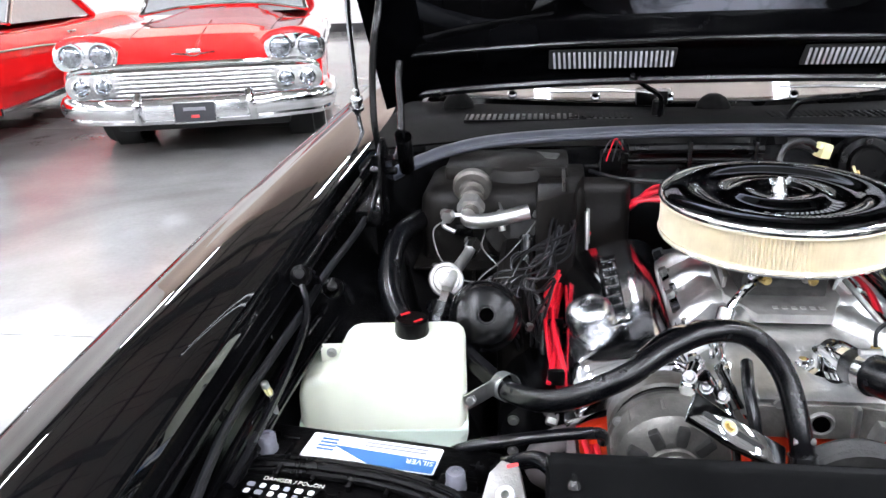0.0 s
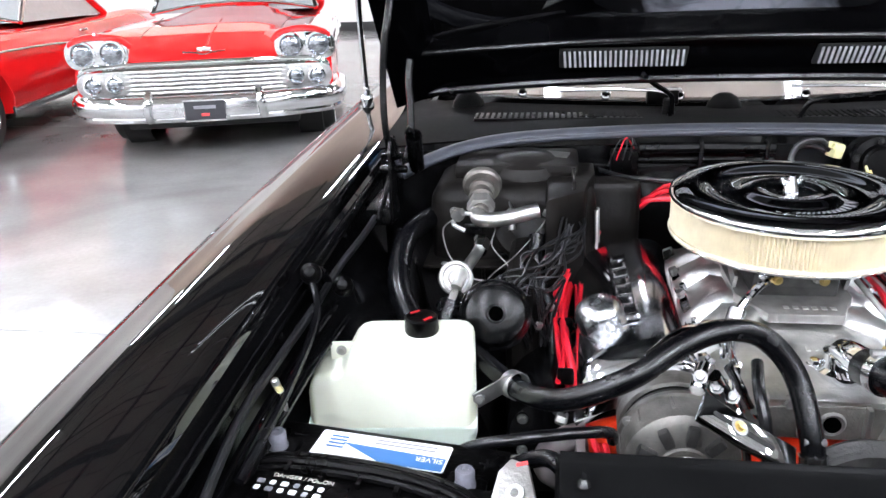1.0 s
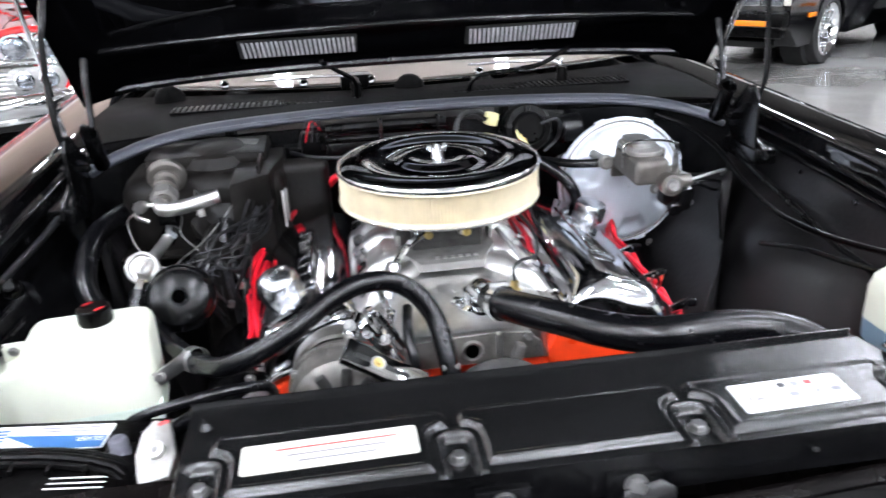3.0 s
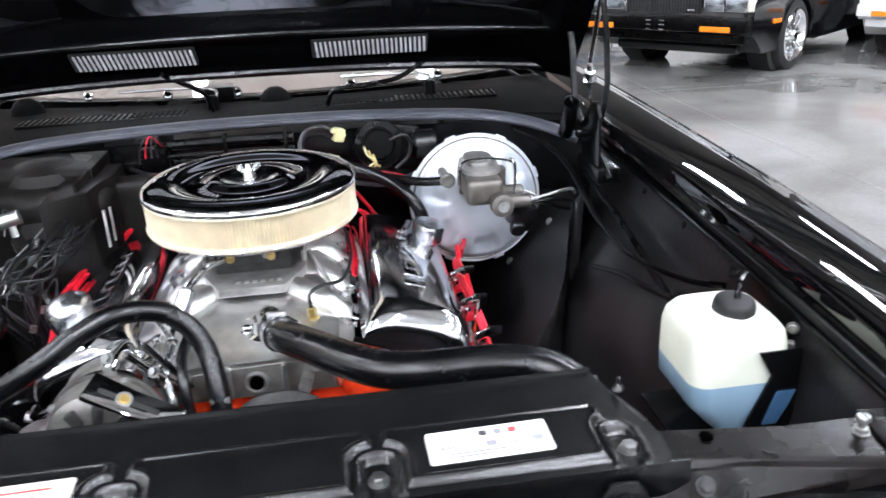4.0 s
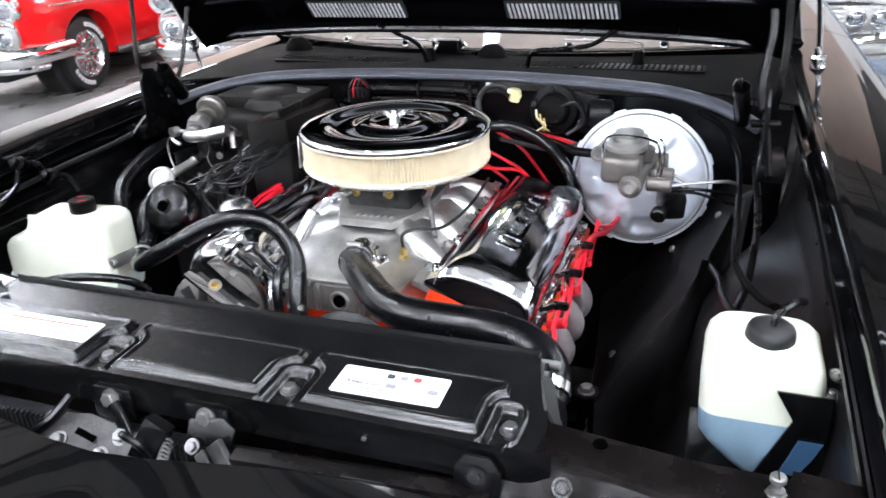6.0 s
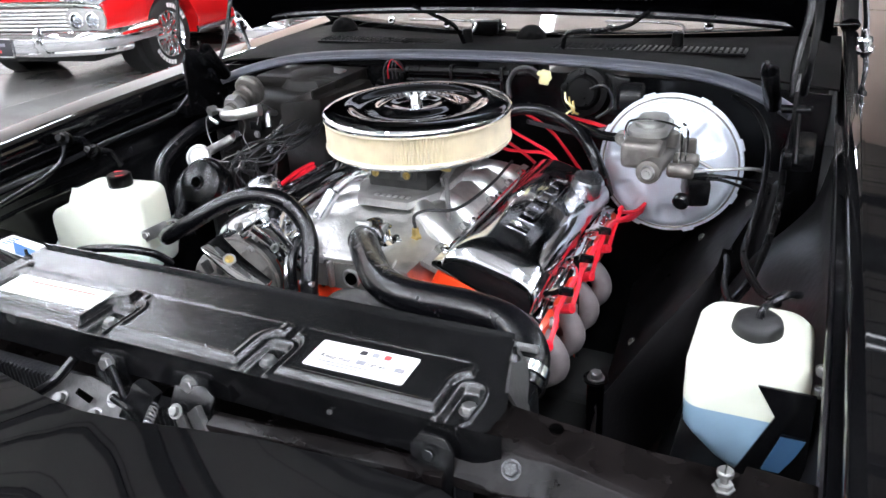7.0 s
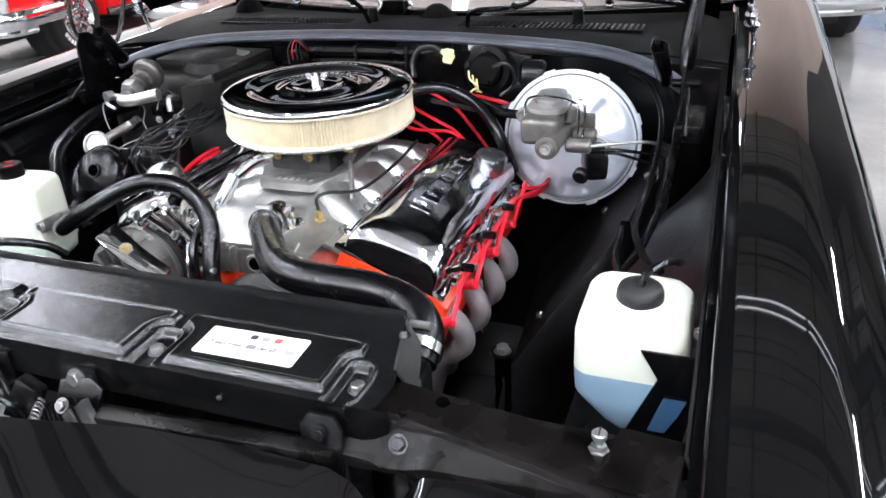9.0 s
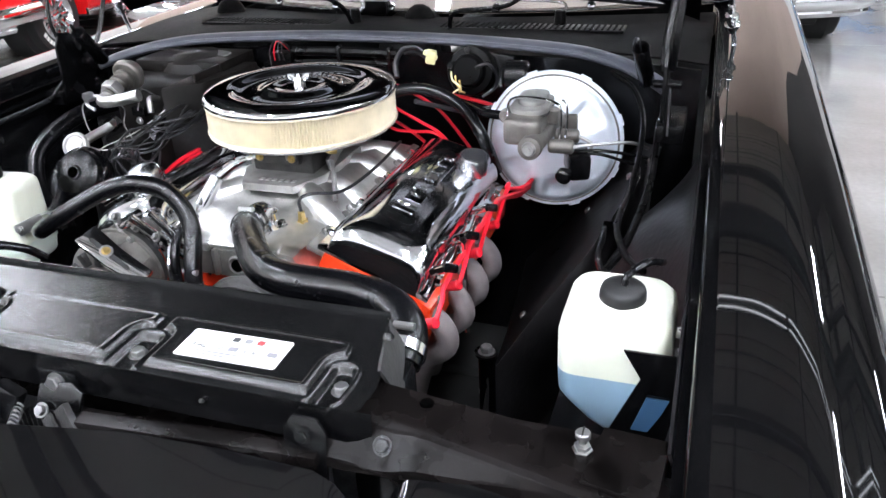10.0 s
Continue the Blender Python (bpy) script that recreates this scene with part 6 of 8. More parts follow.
def coolant_tank():
    t = thing("coolant_tank", "milky white plastic overflow tank with a black cap", "coolant tank", at=(-0.52, 0.38, 0.70))
    outline = [(-0.624, 0.700), (-0.540, 0.700), (-0.450, 0.700), (-0.439, 0.703), (-0.431, 0.711), (-0.428, 0.723), (-0.428, 0.780), (-0.428, 0.838), (-0.430, 0.847), (-0.437, 0.854), (-0.450, 0.857), (-0.510, 0.857), (-0.566, 0.857), (-0.577, 0.854), (-0.585, 0.847), (-0.591, 0.836), (-0.597, 0.826), (-0.606, 0.820), (-0.620, 0.817), (-0.634, 0.811), (-0.643, 0.801), (-0.646, 0.788), (-0.647, 0.750), (-0.646, 0.722), (-0.643, 0.711), (-0.635, 0.703)]
    body = part("tank", pillow(outline, 0.356, 0.440, 0.013), WHITEPLASTIC, t, "milky white plastic tank", 60)
    part("seam", prism([(x * 1.004 + 0.002, z * 1.002 - 0.0015) for x, z in outline][::-1], 0.003, Matrix.Translation((0, 0.400, 0)) @ pose(0, 0, 0, 90, 0, 0), 0.001), WHITEPLASTIC, body)
    cap = part("cap", lathe([(0, 0.022), (0.019, 0.022), (0.0215, 0.020), (0.0225, 0.004), (0.0215, 0.0)], pose(-0.497, 0.400, 0.857), 28), PLASTIC, t, "black screw cap with red marks")
    for a in (40, 225):
        part("cap_mark", prism([(-0.007, -0.0016), (0.007, -0.0026), (0.007, 0.0014), (-0.006, 0.0026)], 0.0006, pose(-0.497, 0.400, 0.8792) @ pose(0, 0, 0, 0, 0, a) @ pose(0.0, 0.0135, 0)), REDPLASTIC, cap)
    fluid = [(-0.624, 0.6990), (-0.540, 0.6990), (-0.450, 0.6990), (-0.4385, 0.7023), (-0.4303, 0.7105), (-0.4270, 0.723), (-0.4270, 0.747), (-0.6490, 0.747), (-0.6475, 0.722), (-0.6437, 0.7104), (-0.6354, 0.7022)]
    part("fluid_level", pillow(fluid, 0.3552, 0.4408, 0.013), GREENFLUID, t, "lower part tinted by pale green coolant", 50)
    part("mount_tab", box((-0.604, 0.40, 0.828), (0.030, 0.004, 0.03), 0.002), WHITEPLASTIC, t)
    part("tab_bolt", hexbolt((-0.604, 0.397, 0.832), 0.005, 0.005, (0, -1, 0)), STEEL, t)
    cl = part("hose_clip", box((-0.405, 0.360, 0.790), (0.055, 0.003, 0.022), 0.001, (0, -22, 18)), ALU, t, "bright metal hose clip")
    part("clip_screw", hexbolt((-0.424, 0.354, 0.783), 0.006, 0.006, (0, -1, 0.2)), STEEL, cl)
    part("clip_loop", lathe([(0.0175, -0.009), (0.0185, -0.009), (0.0185, 0.009), (0.0175, 0.009)], aim((-0.378, 0.373, 0.790), (-0.344, 0.319, 0.803)), 24), ALU, cl)
    t.rotation_euler.z = radians(6)
    return t


coolant_tank()


def battery():
    b = thing("battery", "black car battery with a white and blue label", "battery", at=(-0.515, 0.13, 0.62))
    R = pose(-0.515, 0.135, 0, 0, 0, -8)

    def put(bm):
        bmesh.ops.transform(bm, matrix=R, verts=bm.verts)
        return bm
    part("case", put(box((0, 0, 0.715), (0.262, 0.178, 0.19), 0.006)), PLASTIC, b)
    part("cover", put(box((0, 0, 0.811), (0.268, 0.184, 0.018), 0.005)), PLASTIC, b, "black battery cover")
    part("raised_centre", put(box((0.0, -0.028, 0.823), (0.262, 0.085, 0.012), 0.004)), PLASTIC, b)
    for x, y in ((-0.113, 0.036), (0.100, 0.020)):
        po = part("terminal", put(lathe([(0.0175, 0.818), (0.0165, 0.823), (0.0110, 0.825), (0.0108, 0.829), (0.0098, 0.831), (0.0098, 0.842), (0.0085, 0.8445), (0.004, 0.8445), (0.0035, 0.843), (0, 0.843)], pose(x, y, 0), 20)), LEADGREY, b, "grey lead terminal post")
        part("terminal_boss", put(box((x, y, 0.819), (0.042, 0.042, 0.012), 0.004)), PLASTIC, po)
    lab = part("label_sticker", put(prism(rounded(0.150, 0.044, 0.003), 0.0006, pose(-0.004, 0.060, 0.8205))), LABEL, b, "white and blue battery label")
    part("label_blue_field", put(prism([(-0.045, 0.004), (0.073, 0.0), (0.073, -0.021), (0.006, -0.021)], 0.0004, pose(-0.004, 0.060, 0.8212))), LABELBLUE, lab)
    for k in range(4):
        part("label_stripe", put(prism(rounded(0.020, 0.0028, 0.0008), 0.0004, pose(-0.056, 0.073 - 0.006 * k, 0.8212))), LABELBLUE, lab)
    text("SILVER", 0.0105, LABEL, lab, R @ pose(0.067, 0.0575, 0.8218, 0, 0, 180), "label_text")
    for k in range(2):
        part("label_line", put(prism(rounded(0.07, 0.0022, 0.0008), 0.0004, pose(0.02, 0.076 - 0.006 * k, 0.8212))), LABELGREY, lab)
    hd = part("handle", put(tube([(-0.122, 0.000, 0.824), (-0.10, 0.006, 0.830), (-0.04, 0.008, 0.834), (0.04, 0.006, 0.834), (0.10, -0.006, 0.831), (0.122, -0.018, 0.824)], 0.0055, 10)), PLASTIC, b, "ribbed black carrying strap")
    for dz, dy in ((0.0, -0.011), (0.0, 0.011)):
        part("strap_edge", put(tube([(-0.124, 0.000 + dy, 0.823), (-0.10, 0.006 + dy, 0.829), (-0.04, 0.008 + dy, 0.833), (0.04, 0.006 + dy, 0.833), (0.10, -0.006 + dy, 0.830), (0.124, -0.018 + dy, 0.823)], 0.0045, 8)), PLASTIC, hd)
    for k in range(5):
        part("strap_rib", put(box((-0.08 + 0.04 * k, 0.005 - 0.002 * k, 0.832), (0.006, 0.034, 0.008), 0.002)), PLASTIC, hd)
    text("DANGER / POISON", 0.0078, LABELCREAM, b, R @ pose(-0.092, -0.016, 0.8294), "warning_text")
    for r in range(2):
        for k in range(6):
            part("warning_mark", put(prism(rounded(0.008 - 0.002 * ((k + r) % 2), 0.0065, 0.0015), 0.0004, pose(-0.100 + 0.013 * k, -0.025 - 0.010 * r, 0.8293))), LABEL if (k * 2 + r) % 3 else LABELGREY, b)
    for k in range(3):
        part("warning_line", put(prism(rounded(0.06, 0.002, 0.0006), 0.0004, pose(0.075, -0.022 - 0.008 * k, 0.8293))), LABEL, b)
    part("plus_mark", put(prism([(-0.008, -0.0015), (0.008, -0.0015), (0.008, 0.0015), (-0.008, 0.0015)], 0.001, pose(0.112, 0.062, 0.8205))), SATIN, b)
    part("plus_mark", put(prism([(-0.0015, -0.008), (0.0015, -0.008), (0.0015, 0.008), (-0.0015, 0.008)], 0.001, pose(0.112, 0.062, 0.8208))), SATIN, b)
    part("minus_mark", put(prism([(-0.009, -0.0015), (0.009, -0.0015), (0.009, 0.0015), (-0.009, 0.0015)], 0.001, pose(-0.100, 0.066, 0.8205))), SATIN, b)
    part("tray", put(box((0, 0, 0.612), (0.28, 0.20, 0.015), 0.004)), SATIN, b)
    return b


battery()


def heater_box():
    h = thing("heater_box", "black air conditioning case on the firewall", "heater case", at=(-0.41, 0.97, 0.62))
    part("case", box((-0.405, 0.875, 0.79), (0.29, 0.19, 0.29), 0.045, seg=4), DUSTPLASTIC, h, "black moulded case")
    part("case_top", box((-0.40, 0.90, 0.945), (0.22, 0.13, 0.03), 0.012), DUSTPLASTIC, h)
    part("blower_housing", lathe([(0, 0.012), (0.034, 0.010), (0.044, 0.002), (0.060, -0.004), (0.066, -0.02)], aim((-0.375, 0.785, 0.870), (-0.375, 0.74, 0.90)), 36), DUSTPLASTIC, h, "round black blower housing")
    part("duct_dome", lathe([(0, 0.045), (0.04, 0.042), (0.07, 0.028), (0.085, 0.0), (0.088, -0.05)], pose(-0.385, 0.895, 0.925), 36), DUSTPLASTIC, h, "rounded top of the duct")
    for k in range(5):
        part("case_rib", box((-0.50 + 0.045 * k, 0.779, 0.735), (0.006, 0.010, 0.12), 0.002), DUSTPLASTIC, h)
    part("wire_guide", box((-0.395, 0.775, 0.815), (0.07, 0.012, 0.010), 0.003), SATIN, h)
    part("wire_guide", box((-0.47, 0.772, 0.865), (0.032, 0.012, 0.020), 0.003), SATIN, h)
    part("latch_plate", box((-0.33, 0.90, 0.962), (0.045, 0.02, 0.004), 0.001, (14, 0, -20)), STEEL, h)
    part("latch_plate", box((-0.46, 0.91, 0.955), (0.035, 0.018, 0.004), 0.001, (20, 0, 30)), STEEL, h)
    part("side_duct", box((-0.232, 0.880, 0.850), (0.105, 0.05, 0.15), 0.022, seg=4), DUSTPLASTIC, h, "rounded black duct behind the valve cover")
    part("lower_case", box((-0.378, 0.69, 0.70), (0.055, 0.17, 0.31), 0.024, seg=3), DUSTPLASTIC, h, "black shield beside the engine")
    part("seam_flange", box((-0.405, 0.86, 0.80), (0.305, 0.225, 0.006), 0.002), DUSTPLASTIC, h)
    part("seam_flange", box((-0.30, 0.865, 0.80), (0.006, 0.225, 0.31), 0.002), DUSTPLASTIC, h)
    part("side_shield", prism([(-0.345, 0.700), (-0.282, 0.752), (-0.276, 0.800), (-0.262, 0.860), (-0.262, 0.930), (-0.345, 0.930)], 0.205, pose(0, 0, 0.735), 0.006), DUSTPLASTIC, h, "dusty black shield standing beside the valve cover")
    st = part("metal_strip", box((-0.262, 0.752, 0.872), (0.004, 0.012, 0.065), 0.001, (-8, 0, 10)), ALU, h, "bare metal strip")
    part("metal_strip", box((-0.258, 0.776, 0.872), (0.004, 0.010, 0.060), 0.001, (-8, 0, 10)), ALU_DULL, h)
    for x, y, z in ((-0.50, 0.756, 0.90), (-0.46, 0.756, 0.85), (-0.30, 0.756, 0.93), (-0.52, 0.756, 0.80)):
        part("screw", hexbolt((x, y, z), 0.006, 0.006, (0, -1, 0)), STEEL, h)
    # expansion valve and bright elbow pipe
    pot = part("expansion_valve", lathe([(0, 0), (0.013, 0.0), (0.013, 0.010), (0.017, 0.012), (0.017, 0.018), (0.013, 0.020), (0.014, 0.030), (0.020, 0.033), (0.020, 0.041), (0.015, 0.044), (0.016, 0.052), (0.021, 0.055), (0.021, 0.062), (0.017, 0.066), (0.019, 0.074), (0.029, 0.077), (0.030, 0.083), (0.024, 0.088), (0.022, 0.094), (0, 0.096)], aim((-0.447, 0.672, 0.930), (-0.452, 0.775, 0.962)), 28), IRON, h, "grey finned valve")
    vm = aim((-0.447, 0.672, 0.930), (-0.452, 0.775, 0.962))
    part("valve_nut", lathe([(0.010, 0.004), (0.0215, 0.004), (0.0225, 0.008), (0.0225, 0.022), (0.020, 0.026)], vm, 6), ALU_DULL, pot)
    part("valve_disc", lathe([(0.016, 0.064), (0.029, 0.066), (0.0325, 0.070), (0.0325, 0.078), (0.028, 0.084)], vm, 36), IRON, pot, "dull grey valve disc")
    part("elbow_pipe", tube([(-0.448, 0.70, 0.932), (-0.452, 0.665, 0.925), (-0.440, 0.645, 0.925), (-0.405, 0.640, 0.930), (-0.355, 0.650, 0.940)], 0.0115, 14, 8), ALU, h, "bare aluminium elbow pipe")
    part("pipe_loop", tube([(-0.452, 0.665, 0.928), (-0.478, 0.655, 0.93), (-0.488, 0.652, 0.915), (-0.470, 0.65, 0.905)], 0.0035, 8), ALU, h)
    part("pipe_nut", rod((-0.478, 0.66, 0.93), (-0.482, 0.645, 0.93), 0.010, seg=6), ALU, h)
    part("heater_pipe", tube([(-0.405, 0.76, 0.90), (-0.405, 0.735, 0.905), (-0.40, 0.725, 0.88)], 0.006, 10), ALU, h)
    return h


heater_box()


def vacuum_dome():
    v = thing("horn", "glossy black dome with a bright pipe fitting beside it", "horn", at=(-0.416, 0.54, 0.72))
    part("dome", lathe([(0, 0.032), (0.012, 0.032), (0.014, 0.027), (0.030, 0.026), (0.042, 0.020), (0.048, 0.008), (0.050, 0.0), (0.044, -0.03), (0, -0.035)], aim((-0.414, 0.525, 0.822), (-0.402, 0.44, 0.87)), 40), PAINT_IN, v, "glossy black dome")
    hm = aim((-0.414, 0.525, 0.822), (-0.402, 0.44, 0.87))
    part("mouth", lathe([(0, 0.0325), (0.0105, 0.0325), (0.0115, 0.030)], hm, 24), VOID, v, "round dark opening")
    part("rim", lathe([(0.047, 0.010), (0.0515, 0.006), (0.053, 0.0), (0.0515, -0.004), (0.048, -0.004)], hm, 48), PAINT, v, "rolled rim")
    part("stem", rod((-0.42, 0.56, 0.80), (-0.425, 0.62, 0.74), 0.02), PLASTIC, v)
    f = part("pipe_fitting", lathe([(0, 0.004), (0.010, 0.004), (0.012, 0.001), (0.019, 0.001), (0.021, 0.005), (0.025, 0.004), (0.027, -0.002), (0.022, -0.012), (0, -0.014)], aim((-0.478, 0.586, 0.852), (-0.46, 0.50, 0.90)), 28), ALU_DULL, v, "dull aluminium pipe fitting")
    part("pipe", tube([(-0.476, 0.572, 0.842), (-0.466, 0.60, 0.858), (-0.452, 0.645, 0.868), (-0.446, 0.668, 0.875)], 0.009, 12), ALU, f)
    part("pipe_nut", rod((-0.449, 0.655, 0.870), (-0.444, 0.675, 0.878), 0.014, seg=6), CHROME, f)
    part("pipe_nut", rod((-0.474, 0.565, 0.836), (-0.478, 0.550, 0.826), 0.012, seg=6), CHROME, f)
    part("down_hose", tube([(-0.478, 0.552, 0.828), (-0.488, 0.53, 0.80), (-0.48, 0.51, 0.76), (-0.45, 0.49, 0.72)], 0.014, 12), RUBBER, v)
    return v


vacuum_dome()


def compressor():
    c = thing("air_compressor", "black air conditioning compressor low beside the engine", "compressor", at=(-0.33, 0.48, 0.60))
    part("body", lathe([(0, 0), (0.055, 0.0), (0.060, 0.008), (0.060, 0.16), (0.054, 0.17), (0, 0.17)], aim((-0.335, 0.46, 0.665), (-0.335, 0.60, 0.665)), 32), SATIN, c)
    for k in range(5):
        part("body_bolt", hexbolt((-0.335 + 0.045 * math.cos(k * 1.25), 0.458, 0.665 + 0.045 * math.sin(k * 1.25)), 0.006, 0.006, (0, -1, 0)), STEEL, c)
    part("mount", box((-0.335, 0.54, 0.60), (0.10, 0.14, 0.03), 0.006), SATIN, c)
    part("line", tube([(-0.33, 0.60, 0.72), (-0.335, 0.63, 0.78), (-0.36, 0.66, 0.83), (-0.36, 0.70, 0.88)], 0.012, 12), RUBBER, c)
    return c


compressor()


# ---- wiring ----
def cable(pts, r, material, label, category="cable", group="", n=8, seg=8):
    return tagged(part("cable", tube(pts, r, seg, n), material), label, category, group)


def spark_leads():
    lbl = "red silicone spark plug lead along the valve cover"
    for k, y in enumerate((0.345, 0.455, 0.565, 0.675)):
        o = 0.006 * k
        lead = cable([(0.345, y - 0.012, 0.738), (0.345, y + 0.02, 0.756), (0.338 + o * 0.5, y + 0.07, 0.762 + o), (0.336 + o * 0.6, max(0.70, y + 0.06), 0.758 + o), (0.360 + o * 0.5, 0.80, 0.742 + o), (0.375, 0.90, 0.765 + o), (0.28, 0.94, 0.86), (0.06, 0.89, 0.915)], 0.0038, REDWIRE, lbl, "spark lead", "spark leads")
        part("plug_boot", rod((0.347, y - 0.014, 0.738), (0.316, y - 0.004, 0.724), 0.0085, 0.007, 0.002, seg=12), REDWIRE, lead)
    way = [(-0.290, 0.455, 0.745), (-0.303, 0.51, 0.764), (-0.309, 0.56, 0.770), (-0.311, 0.62, 0.770), (-0.307, 0.68, 0.770), (-0.299, 0.74, 0.774), (-0.291, 0.81, 0.782), (-0.275, 0.885, 0.790), (-0.232, 0.915, 0.815), (-0.182, 0.893, 0.865), (-0.152, 0.868, 0.900), (-0.10, 0.862, 0.905), (-0.03, 0.88, 0.910)]
    for k, y in enumerate((0.375, 0.485, 0.595, 0.70)):
        o = 0.0065 * (k - 1.5)
        fan = lambda yy: 1.0 + 0.5 * max(0.0, min(1.0, (yy - 0.80) / 0.08))
        pts = [(x - 0.7 * abs(o) - 0.3 * o, yy - 0.8 * o * fan(yy) + 0.8 * o, z + 0.8 * o * fan(yy)) for x, yy, z in way if yy > y + 0.03]
        bend = ((0.010, -0.012, 0.016), (-0.012, 0.004, -0.006), (0.018, 0.010, 0.006), (-0.004, -0.006, -0.022))[k]
        pts = [(x + bend[0] * min(1.0, max(0.0, (yy - 0.80) / 0.05)), yy + bend[1] * (yy > 0.85), z + bend[2] * (yy > 0.85)) for x, yy, z in pts]
        cable([(-0.268 if k == 0 else -0.322, y - 0.02, 0.705 if k == 0 else 0.750), *pts], 0.0042, REDWIRE, lbl, "spark lead", "spark leads")
    for k in range(2):
        o = 0.008 * k
        cable([(-0.254 - o, 0.345, 0.695), (-0.262 - o, 0.395, 0.708), (-0.278 - o, 0.435, 0.714 + o), (-0.304 - o, 0.50, 0.729 + o), (-0.316 - o, 0.58, 0.756 + o), (-0.319 - o, 0.67, 0.784 + o), (-0.302, 0.75, 0.800 + o), (-0.280, 0.80, 0.806 + o), (-0.25, 0.86, 0.83)], 0.0046, REDWIRE, "thick red lead running down beside the valve cover", "spark lead", "spark leads")
    cable([(-0.262, 0.375, 0.690), (-0.276, 0.425, 0.724), (-0.296, 0.47, 0.752), (-0.309, 0.53, 0.772), (-0.316, 0.60, 0.778), (-0.314, 0.67, 0.778), (-0.303, 0.75, 0.780), (-0.285, 0.86, 0.785)], 0.0052, REDWIRE, "thick red lead bundle beside the engine", "spark lead", "spark leads")
    cross = "red spark lead crossing behind the valve cover"
    for pts in ([(0.045, 0.865, 0.918), (0.10, 0.885, 0.905), (0.140, 0.898, 0.880), (0.167, 0.905, 0.856), (0.190, 0.912, 0.824), (0.215, 0.920, 0.785), (0.245, 0.915, 0.75)],
                [(0.050, 0.845, 0.905), (0.10, 0.848, 0.874), (0.140, 0.856, 0.850), (0.170, 0.864, 0.830), (0.195, 0.872, 0.80), (0.225, 0.880, 0.76)],
                [(0.040, 0.835, 0.870), (0.09, 0.830, 0.842), (0.135, 0.829, 0.840), (0.174, 0.832, 0.838), (0.200, 0.850, 0.81), (0.22, 0.870, 0.77)],
                [(0.040, 0.840, 0.880), (0.085, 0.880, 0.835), (0.125, 0.885, 0.805), (0.150, 0.85, 0.80), (0.154, 0.75, 0.812), (0.154, 0.66, 0.816), (0.15, 0.60, 0.806)]):
        cable(pts, 0.0034, REDWIRE, cross, "spark lead", "spark leads")
    # bright loom stands
    for y in (0.40, 0.51, 0.62):
        st = thing("lead_stand", "bright chrome bracket that holds the spark leads", "bracket", "lead stands", at=(0.30, y, 0.75))
        part("post", rod((0.312, y, 0.742), (0.322, y, 0.772), 0.004), CHROME, st)
        part("clip", box((0.328, y, 0.783), (0.026, 0.012, 0.012), 0.003, (0, -20, 0)), CHROME, st)
        part("boot", box((0.345, y + 0.005, 0.786), (0.024, 0.010, 0.012), 0.003), RUBBER, st)
    for y in (0.47, 0.60):
        st = thing("lead_stand", "black plastic clip that gathers the red leads", "bracket", "lead stands", at=(-0.31, y, 0.78))
        part("clip", box((-0.312, y, 0.757 + (y - 0.47) * 0.10), (0.024, 0.010, 0.024), 0.004), PLASTIC, st)


spark_leads()


